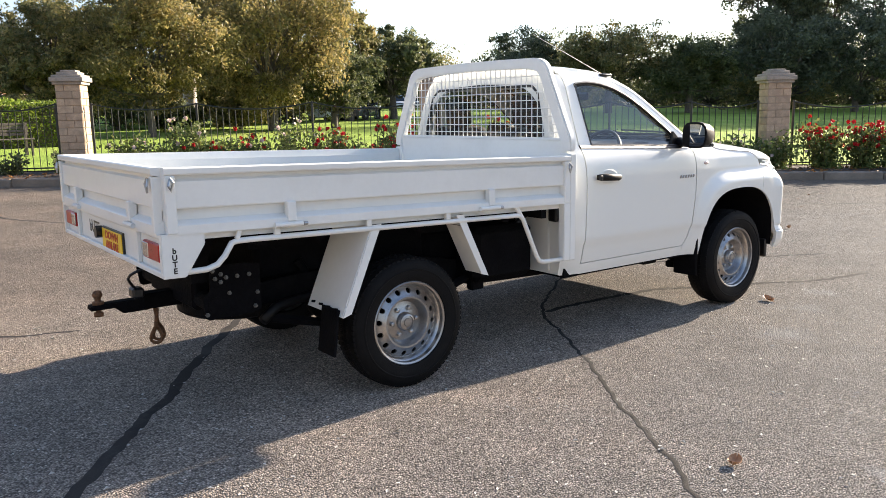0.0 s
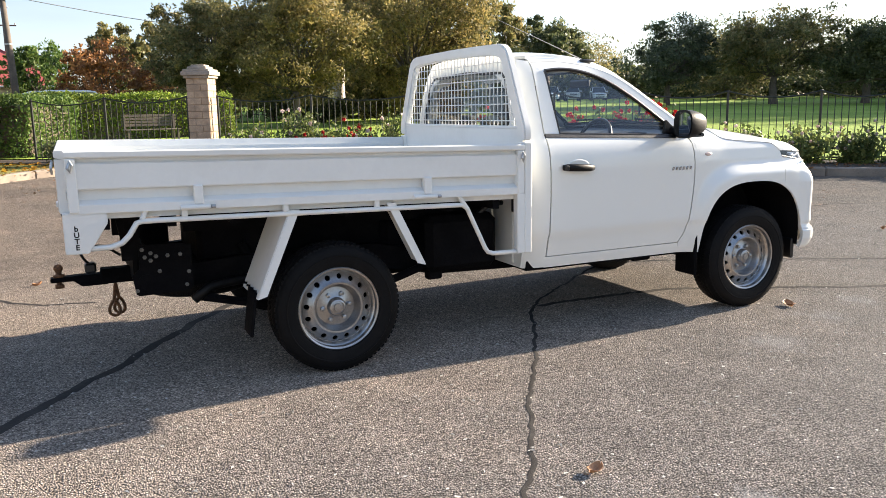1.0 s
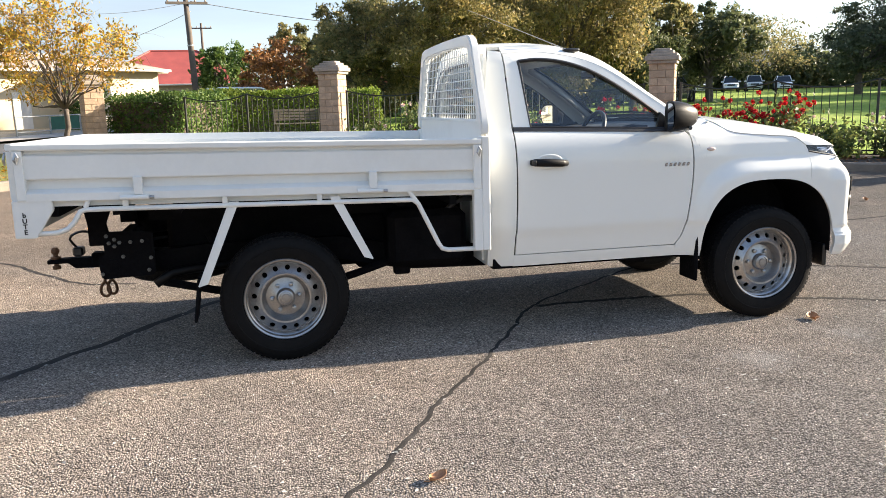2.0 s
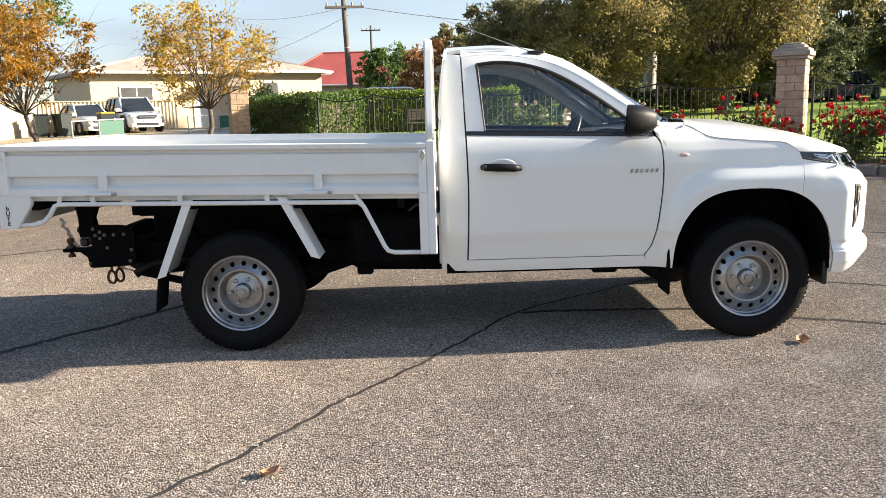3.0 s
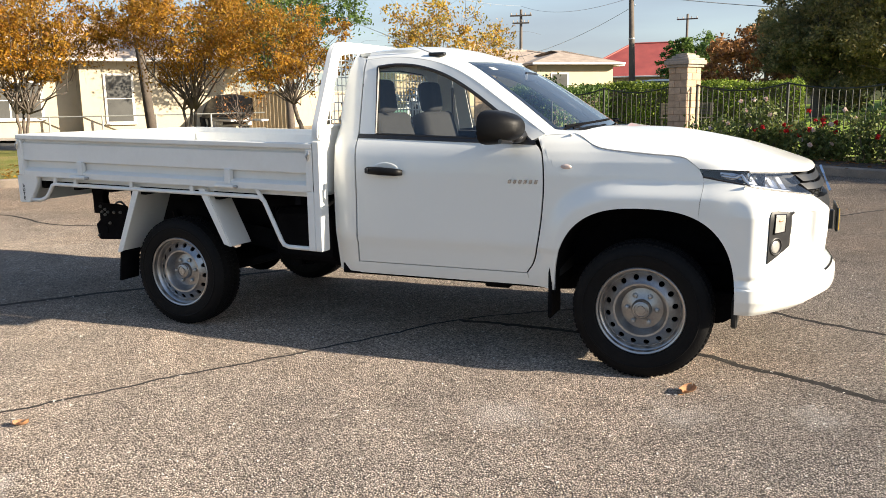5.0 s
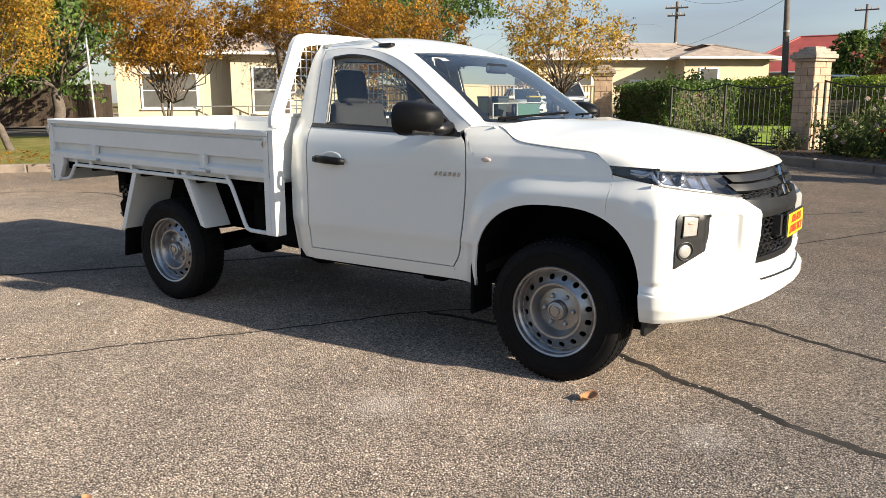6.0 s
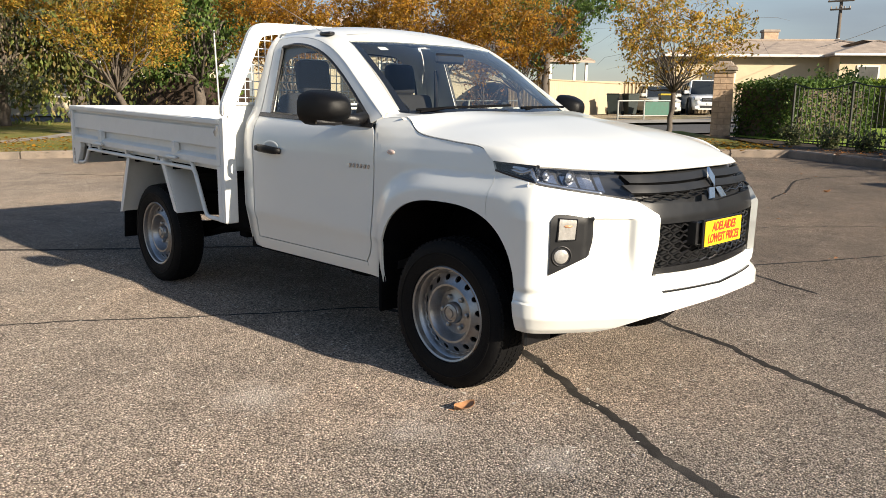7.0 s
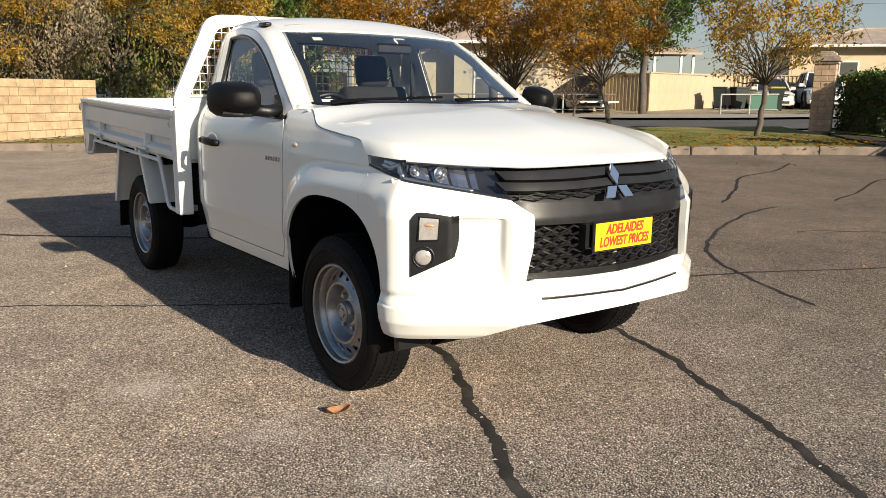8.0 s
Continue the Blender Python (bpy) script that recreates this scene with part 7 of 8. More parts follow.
def cab_rear():
    x = 1.20
    out = [(float(side_w(x, z)), z) for z in (0.46, 0.7, 1.0, 1.2, 1.27, 1.40, 1.55, 1.66, 1.72)]
    top = [(0.58, 1.745), (0.3, 1.775), (0.0, 1.785)]
    ring_o = [(-w, z) for w, z in out] + [(-y, z) for y, z in top] + [(y, z) for y, z in top[::-1][1:]] + [(w, z) for w, z in out[::-1]]
    ro = line(ring_o, 120, False)
    hole = [(-0.60, 1.30), (-0.63, 1.34), (-0.56, 1.60), (-0.50, 1.645), (0.0, 1.665), (0.50, 1.645), (0.56, 1.60), (0.63, 1.34), (0.60, 1.30)]
    ri = line(hole, 120, False)
    bm = bmesh.new()
    lean = lambda z: x + 0.05 * max(0, (z - 1.25) / 0.5) ** 2 * 1.0
    vo = [bm.verts.new((lean(b), a, b)) for a, b in ro]
    vi = [bm.verts.new((lean(b) - 0.0, a, b)) for a, b in ri]
    for k in range(120):
        bm.faces.new((vo[k], vo[k + 1], vi[k + 1], vi[k]))
    base = [bm.verts.new((x, a, 0.46)) for a in (-0.60, 0.60)]
    bm.faces.new((vo[0], vi[0], vi[-1], vo[-1]))
    bmesh.ops.recalc_face_normals(bm, faces=bm.faces[:])
    back = thick(part("cab_back", bm, PAINT, truck, smooth=False), 0.02, 0)
    bm = bmesh.new()
    bm.faces.new([bm.verts.new((lean(b) + 0.004, a, b)) for a, b in ri])
    pane = part("rear_window", bm, WINDOW, back, "rear cab window")
    pane.visible_shadow = False
    part("rear_window_seal", tube([(lean(b) - 0.004, a, b) for a, b in ri] + [(lean(ri[0][1]) - 0.004, *ri[0])], 0.012, 6), BLACK, back)


def cabin():
    part("cabin_floor", box((1.22, -0.76, 0.50), (2.55, 0.76, 0.58)), CABIN, truck)
    part("firewall", box((2.46, -0.74, 0.50), (2.52, 0.74, 1.20)), CABIN, truck)
    part("headliner", net(np.array([[(1.26 + 0.6 * i / 8, -0.53 + 1.06 * j / 8, 1.715 + 0.03 * (1 - (j / 4 - 1) ** 2)) for j in range(9)] for i in range(9)]), True), HEADLINING, truck, smooth=True)
    part("dashboard", prism([(2.10, 1.00), (2.14, 1.17), (2.22, 1.225), (2.40, 1.245), (2.60, 1.262), (2.60, 0.8), (2.2, 0.8)], -0.70, 0.70, "y", 0.012), CABIN, truck, "dark dashboard")
    part("instrument_hood", prism([(2.08, 1.16), (2.10, 1.235), (2.20, 1.262), (2.34, 1.25), (2.34, 1.15)], -0.56, -0.20, "y", 0.012), CABIN, truck)
    bm = bmesh.new()
    add_lathe(bm, [(0.185 + 0.014 * math.cos(a), 0.014 * math.sin(a)) for a in np.linspace(0, 6.283, 9)[:-1]], 36, "x", closed=True)
    add_lathe(bm, [(0.0, 0.02), (0.06, 0.015), (0.065, -0.03)], 20, "x")
    for a in (0.0, 3.14, 4.71):
        add_tube(bm, [(0, 0.05 * math.cos(a), 0.05 * math.sin(a)), (0, 0.18 * math.cos(a), 0.18 * math.sin(a))], 0.014, 6)
    w = part("steering_wheel", bm, BLACK, truck, "black steering wheel", smooth=True)
    w.matrix_basis = pose(2.0, -0.37, 1.17, 0, 24, 0)
    for y in (-0.37, 0.37):
        seat = part("seat", box((1.42, y - 0.26, 0.62), (1.98, y + 0.26, 0.84), 0.06, seg=3), CLOTH, truck, "dark grey cloth bucket seat", smooth=True)
        part("seat_back", box((-0.07, -0.25, 0.0), (0.07, 0.25, 0.60), 0.055, pose(1.45, y, 0.80, 0, -14, 0), 3), CLOTH, seat, smooth=True)
        part("headrest", box((-0.05, -0.115, 0.0), (0.05, 0.115, 0.21), 0.0495, pose(1.31, y, 1.385, 0, -8, 0), 5), CLOTH, seat, smooth=True)
        for d in (-0.05, 0.05):
            part("headrest_stalk", tube([(1.33, y + d, 1.34), (1.315, y + d, 1.45)], 0.006, 6), STEEL, seat)
    for s in (-1, 1):
        g = [(2.33, s * 0.655, 1.37), (2.29, s * 0.62, 1.40), (2.16, s * 0.605, 1.49), (2.10, s * 0.635, 1.53)]
        part("grab_handle", tube(dense(g, 10), 0.014, 8), HEADLINING, truck, "pale grab handle on the screen pillar", smooth=True)
        g = [(2.46, s * 0.69, 1.29), (2.25, s * 0.635, 1.445), (2.05, s * 0.60, 1.58), (1.92, s * 0.575, 1.655)]
        part("pillar_trim", tube(dense(g, 12), 0.024, 8), HEADLINING, truck, "pale grey pillar trim", smooth=True)
        part("seat_belt", box((1.335, s * 0.665, 0.85), (1.345, s * 0.70, 1.56)), BLACK, truck)
    part("rear_trim", box((1.226, -0.73, 0.57), (1.240, 0.73, 1.285), 0.004), CABIN, truck, "dark trim on the rear wall of the cabin")
    part("inner_mirror", box((2.14, -0.12, 1.565), (2.165, 0.12, 1.625), 0.012), BLACK, truck)


def wing_mirror(s):
    """A large black mirror head on a short arm."""
    n, m_ = 20, 14
    bm = bmesh.new()
    rings = []
    for i in range(m_ + 1):
        u = i / m_
        k = math.sin(math.pi * (0.06 + 0.94 * u) / 2) ** 0.42 if u < 1 else 1.0
        x = 2.40 - 0.165 * u
        ring = []
        for j in range(n):
            a = 2 * math.pi * j / n
            cy, cz = math.cos(a), math.sin(a)
            e = (abs(cy) ** 3.2 + abs(cz) ** 3.2) ** (-1 / 3.2)
            ring.append(bm.verts.new((x - 0.03 * cy * e * k, s * (1.005 + 0.118 * cy * e * k), 1.312 + 0.088 * cz * e * k)))
        rings.append(ring)
    for a, b in zip(rings, rings[1:]):
        for j in range(n):
            bm.faces.new((a[j], a[(j + 1) % n], b[(j + 1) % n], b[j]))
    bm.faces.new(rings[0][::-1])
    bm.faces.new(rings[-1])
    bmesh.ops.recalc_face_normals(bm, faces=bm.faces[:])
    head = part("wing_mirror", bm, MIRRORBLACK, truck, "large black plastic door mirror", smooth=True, sharp=50)
    part("mirror_base", tube([(2.34, s * 0.80, 1.262), (2.345, s * 0.87, 1.255), (2.34, s * 0.95, 1.262)], [0.035, 0.03, 0.028], 10), BLACK, head, smooth=True)
    part("mirror_lip", tube([(2.33, s * 0.90, 1.245), (2.345, s * 1.0, 1.238), (2.32, s * 1.09, 1.245)], 0.012, 8), GLOSSBLACK, head)
    bm = bmesh.new()
    bm.faces.new([bm.verts.new((2.2335 - 0.03 * c * e, s * (1.005 + 0.104 * c * e), 1.312 + 0.074 * d * e)) for c, d, e in
                  ((math.cos(a), math.sin(a), (abs(math.cos(a)) ** 3.2 + abs(math.sin(a)) ** 3.2) ** (-1 / 3.2)) for a in np.linspace(0, 6.283, 25)[:-1])])
    part("mirror_glass", bm, MIRROR, head, "mirror glass")


def aerial():
    base = part("aerial", box((1.73, -0.635, 1.708), (1.83, -0.595, 1.728), 0.009, seg=2), BLACK, truck, "thin whip aerial on a black base", smooth=True)
    part("aerial_rod", tube([(1.75, -0.615, 1.722), (1.45, -0.60, 1.84), (1.15, -0.585, 1.955)], [0.003, 0.0018, 0.0011], 6), STEEL, base)


# wheels
def tyre_bm():
    bm = bmesh.new()
    R, r = 0.357, 0.226
    prof = [(r, -0.085), (0.236, -0.100), (0.272, -0.110), (0.312, -0.109), (0.336, -0.098), (0.349, -0.084), (R, -0.066)]
    prof = prof + [(a, -b) for a, b in prof[::-1]]
    add_lathe(bm, prof, 72, "y")
    for k in range(72):
        a0 = 2 * math.pi * k / 72
        for row, (b0, b1) in enumerate(((-0.088, -0.052), (-0.044, -0.018), (-0.011, 0.011), (0.018, 0.044), (0.052, 0.088))):
            a = a0 + 0.03 * (row % 2)
            h = 0.0035
            d = 0.030
            sk = 0.012 * (1 if row % 2 else -1)
            vs = []
            for rr, inset in ((R - 0.004 - (0.010 if row in (0, 4) else 0), 0), (R + h - (0.006 if row in (0, 4) else 0), 0.003)):
                for aa, bb in ((a - d + inset, b0 + inset), (a + d - inset, b0 + inset), (a + d - inset + sk, b1 - inset), (a - d + inset + sk, b1 - inset)):
                    vs.append(bm.verts.new((rr * math.cos(aa), bb, rr * math.sin(aa))))
            bm.faces.new(vs[4:8])
            for i in range(4):
                bm.faces.new((vs[i], vs[(i + 1) % 4], vs[4 + (i + 1) % 4], vs[4 + i]))
    # raised ring on the sidewall
    for sy in (-1, 1):
        add_lathe(bm, [(0.290, sy * 0.1095), (0.293, sy * 0.1125), (0.298, sy * 0.1125), (0.301, sy * 0.1095)], 60, "y")
    bmesh.ops.recalc_face_normals(bm, faces=bm.faces[:])
    return bm


def rim_bm():
    """A pressed steel wheel: rolled lip, ring of sixteen round holes, dished hub. Outer face towards -y."""
    bm = bmesh.new()
    add_lathe(bm, [(0.229, -0.083), (0.233, -0.092), (0.226, -0.098), (0.217, -0.094), (0.214, -0.070), (0.206, -0.064), (0.200, -0.044), (0.196, -0.036)], 64, "y")
    add_lathe(bm, [(0.214, -0.060), (0.205, 0.02), (0.226, 0.085)], 48, "y")
    n, h = 16, 0.0145
    ra, rb, rh = 0.150, 0.196, 0.173

    def yy(r):
        return -0.036 - 0.030 * (0.196 - r) / 0.046
    for k in range(n):
        a0, a1 = 2 * math.pi * k / n, 2 * math.pi * (k + 1) / n
        am = (a0 + a1) / 2
        outer = [(rb, a0 + (a1 - a0) * i / 6) for i in range(6)] + [(rb + (ra - rb) * i / 4, a1) for i in range(4)] + [(ra, a1 - (a1 - a0) * i / 6) for i in range(6)] + [(ra + (rb - ra) * i / 4, a0) for i in range(4)]
        m_ = len(outer)
        vo = [bm.verts.new((r * math.cos(a), yy(r), r * math.sin(a))) for r, a in outer]
        vi, vb = [], []
        for r, a in outer:
            dx, dz = r * math.cos(a) - rh * math.cos(am), r * math.sin(a) - rh * math.sin(am)
            l = math.hypot(dx, dz)
            px, pz = rh * math.cos(am) + dx / l * h, rh * math.sin(am) + dz / l * h
            vi.append(bm.verts.new((px, yy(math.hypot(px, pz)), pz)))
            vb.append(bm.verts.new((px * 0.995, yy(math.hypot(px, pz)) + 0.012, pz * 0.995)))
        for i in range(m_):
            j = (i + 1) % m_
            bm.faces.new((vo[i], vo[j], vi[j], vi[i]))
            bm.faces.new((vi[i], vi[j], vb[j], vb[i]))
    add_lathe(bm, [(0.150, yy(0.150)), (0.142, -0.073), (0.132, -0.072), (0.122, -0.055), (0.116, -0.030), (0.108, -0.020), (0.092, -0.022), (0.060, -0.030), (0.052, -0.034), (0.050, -0.055), (0.046, -0.060)], 48, "y")
    bmesh.ops.remove_doubles(bm, verts=bm.verts[:], dist=0.0006)
    bmesh.ops.recalc_face_normals(bm, faces=bm.faces[:])
    return bm


def wheel():
    w = part("wheel", tyre_bm(), RUBBER, truck, "black tyre on a silver steel wheel", smooth=True, sharp=35)
    rim = part("rim", rim_bm(), SILVER, w, "silver pressed steel rim", smooth=True, sharp=40)
    bm = bmesh.new()
    add_lathe(bm, [(0.046, -0.058), (0.044, -0.066), (0.036, -0.069), (0.034, -0.064), (0.024, -0.066), (0.022, -0.072), (0.0, -0.073)], 28, "y")
    part("hub_cap", bm, SILVER, w, smooth=True, sharp=40)
    bm = bmesh.new()
    add_lathe(bm, [(0.0, 0.0), (0.20, 0.0), (0.20, 0.06)], 32, "y")
    part("brake_drum", bm, CHASSIS, w)
    for k in range(6):
        a = 2 * math.pi * k / 6 + 0.51
        bm = bmesh.new()
        add_lathe(bm, [(0.013, -0.020), (0.0125, -0.042), (0.006, -0.046), (0.0, -0.046)], 6, "y", (0.078 * math.cos(a), 0, 0.078 * math.sin(a)))
        part("wheel_nut", bm, STEEL, w)
    return w


first = wheel()
first.matrix_basis = pose(0, -0.762, 0.368, 0, 85, 0)


def wheel_copy(x, y, rot, flip):
    m = pose(x, y, 0.368, 0, rot, 180 if flip else 0)
    made = {}
    for o in (first, *first.children_recursive):
        c = o.copy()
        scene.collection.objects.link(c)
        made[o] = c
        c.parent = made.get(o.parent, truck)
    made[first].matrix_basis = m
    return made[first]


wheel_copy(3.0, -0.765, 91, False)
wheel_copy(0, 0.762, 5, True)
wheel_copy(3.0, 0.765, 70, True)

both(cab_side)
both(fender)
both(front_corner)
front_middle()
badge()
bonnet()
roof()
cab_rear()
cabin()
both(cowl_corner)
both(wing_mirror)
aerial()
plate(truck, (3.915, -0.024, 0.795), radians(90), ("ADELAIDES", "LOWEST PRICES"), 0.345)
part("plate_bracket", box((3.85, -0.22, 0.745), (3.905, -0.165, 0.85), 0.006), BLACK, truck)

# ---- the tray, headboard and running gear ----
def raked(bm):
    """The tray sits a little higher at its tail."""
    for v in bm.verts:
        v.co.z -= 0.0215 * (v.co.x + 0.085)
    return bm


def extruded(profile, x0, x1, s, n=1):
    """A section (out, z) drawn along the truck, on one side."""
    bm = bmesh.new()
    rows = [[bm.verts.new((x0 + (x1 - x0) * i / n, s * o, z)) for o, z in profile] for i in range(n + 1)]
    m_ = len(profile)
    for a, b in zip(rows, rows[1:]):
        for j in range(m_):
            bm.faces.new((a[j], b[j], b[(j + 1) % m_], a[(j + 1) % m_]))
    bm.faces.new(rows[0])
    bm.faces.new(rows[-1][::-1])
    bmesh.ops.recalc_face_normals(bm, faces=bm.faces[:])
    return bm


TX0, TX1 = -1.285, 1.118
SECTION = [(0.905, 1.248), (0.944, 1.248), (0.950, 1.243), (0.950, 1.222), (0.946, 1.216), (0.916, 1.211), (0.915, 1.198), (0.934, 1.188), (0.934, 1.077), (0.930, 1.071), (0.904, 1.066),
           (0.904, 1.022), (0.936, 1.006), (0.944, 1.000), (0.944, 0.962), (0.897, 0.962), (0.894, 1.20)]


def tray_side(s):
    panel = part("tray_side", raked(extruded(SECTION, TX0, TX1, s)), TRAYPAINT, truck, "white pressed-steel drop side of the tray")
    for x0, x1 in ((TX0, TX0 + 0.045), (TX1 - 0.045, TX1)):
        part("end_post", raked(box((x0, s * 0.90, 0.966), (x1, s * 0.9485, 1.214), 0.004)), TRAYPAINT, panel)
    for x in (-0.71, 0.505):
        part("hinge_strap", raked(box((x - 0.022, s * 0.91, 0.985), (x + 0.022, s * 0.951, 1.078), 0.004)), TRAYPAINT, panel)
        part("hinge_pin", raked(tube([(x - 0.09, s * 0.952, 0.972), (x + 0.05, s * 0.952, 0.972)], 0.012, 10)), TRAYPAINT, panel)
        part("hinge_bolt", raked(tube([(x + 0.055, s * 0.952, 0.972), (x + 0.075, s * 0.952, 0.972)], 0.009, 8)), STEEL, panel)
    for x in (TX0 + 0.02, TX1 - 0.018):
        latch = part("latch", raked(tube([(x, s * 0.957, 1.205), (x + 0.012, s * 0.966, 1.185), (x, s * 0.962, 1.150), (x - 0.010, s * 0.966, 1.172), (x, s * 0.957, 1.195)], 0.006, 6)), STEEL, panel, "small steel over-centre latch")
    # inside of the tray, ribbed
    part("side_lining", raked(box((TX0 + 0.03, s * 0.884, 0.968), (TX1 - 0.03, s * 0.8925, 1.205))), TRAYPAINT, panel)
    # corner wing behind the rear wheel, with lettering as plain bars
    wing = part("tail_wing", raked(prism([(-1.315, 0.966), (-1.315, 0.775), (-1.215, 0.775), (-1.125, 0.915), (-1.125, 0.966)], s * 0.905, s * 0.940, "y", 0.004)), TRAYPAINT, truck, "white corner wing with a small black sticker")
    for k, ch in enumerate("bUTE"):
        cu = bpy.data.curves.new("sticker_text", "FONT")
        cu.body, cu.size, cu.align_x, cu.align_y, cu.extrude, cu.offset = ch, 0.034, "CENTER", "CENTER", 0.0004, 0.0012
        cu.materials.append(BLACK)
        ob = ob_of("sticker_text", cu, wing)
        ob.matrix_basis = Matrix.Translation((-1.262, s * 0.9406, 0.918 - 0.029 * k)) @ Matrix.Rotation(0 if s < 0 else math.pi, 4, "Z") @ Matrix.Rotation(math.pi / 2, 4, "X")
    # rope rail
    y = s * 0.925
    pts = [(-1.215, 0.795), (-1.12, 0.798), (-1.07, 0.815), (-1.035, 0.85), (-1.00, 0.905), (-0.975, 0.912), (-0.9, 0.914), (0.68, 0.914), (0.725, 0.913), (0.755, 0.89), (0.865, 0.66), (0.885, 0.632), (0.92, 0.622), (1.11, 0.622)]
    rail = part("rope_rail", raked(tube([(a, y, b) for a, b in pts], 0.0135, 10)), TRAYPAINT, truck, "white tubular rope rail under the tray", smooth=True)
    part("rope_rail", raked(tube([(0.70, y, 0.968), (0.752, y, 0.892)], 0.0135, 8)), TRAYPAINT, rail)
    part("rope_rail", raked(tube([(-0.975, y, 0.922), (-0.955, y, 0.968)], 0.0125, 8)), TRAYPAINT, rail)
    for x in (-0.78, -0.285, 0.21):
        part("rail_stub", raked(box((x - 0.014, y - s * 0.012, 0.925), (x + 0.014, y + s * 0.010, 0.972), 0.003)), TRAYPAINT, rail)
    # front post of the tray
    part("front_post", raked(box((1.072, s * 0.895, 0.612), (TX1 + 0.004, s * 0.9470, 0.967), 0.005)), TRAYPAINT, truck)
    part("front_post", raked(box((TX1 + 0.003, s * 0.86, 0.612), (TX1 + 0.050, s * 0.9470, 1.26), 0.005)), TRAYPAINT, truck)
    # flat mudguards with a bright outer flange
    for nm, a, b, deep in (("rear", (-0.262, 0.935), (-0.452, 0.485), 0.56), ("front", (0.312, 0.937), (0.487, 0.577), 0.725)):
        d = Vector((b[0] - a[0], b[1] - a[1])).normalized()
        nrm = Vector((-d.y, d.x)) * (1 if nm == "rear" else -1)
        if nrm.y < 0:
            nrm = -nrm
        t = 0.005
        q = [(a[0] + d.x * 0, a[1]), (b[0], b[1]), (b[0] + nrm.x * t, b[1] + nrm.y * t), (a[0] + nrm.x * t, a[1] + nrm.y * t)]
        g = part("mudguard", prism(q, s * deep, s * 0.925, "y"), TRAYPAINT, truck, "flat white steel mudguard")
        f = -1 if nm == "rear" else 1
        w = 0.052
        q = [(a[0], a[1]), (b[0], b[1]), (b[0] - f * w * 0.92, b[1] + 0.014), (a[0] - f * w * 0.92, a[1])]
        part("guard_flange", prism(q, s * 0.9255, s * 0.932, "y"), TRAYPAINT, g)
        if nm == "rear":
            for k in range(4):
                part("guard_bolt", tube([(-0.447 + 0.004, s * (0.62 + 0.08 * k), 0.515), (-0.462, s * (0.62 + 0.08 * k), 0.520)], 0.007, 6), CHASSIS, g)
            part("mud_flap", box((-0.008, 0.0, -0.21), (0.008, 0.17, 0.03), 0.004, pose(-0.458, -0.895 if s < 0 else 0.725, 0.49, 0, 8, 0)), CHASSIS, truck, "black rubber mud flap behind the rear wheel")


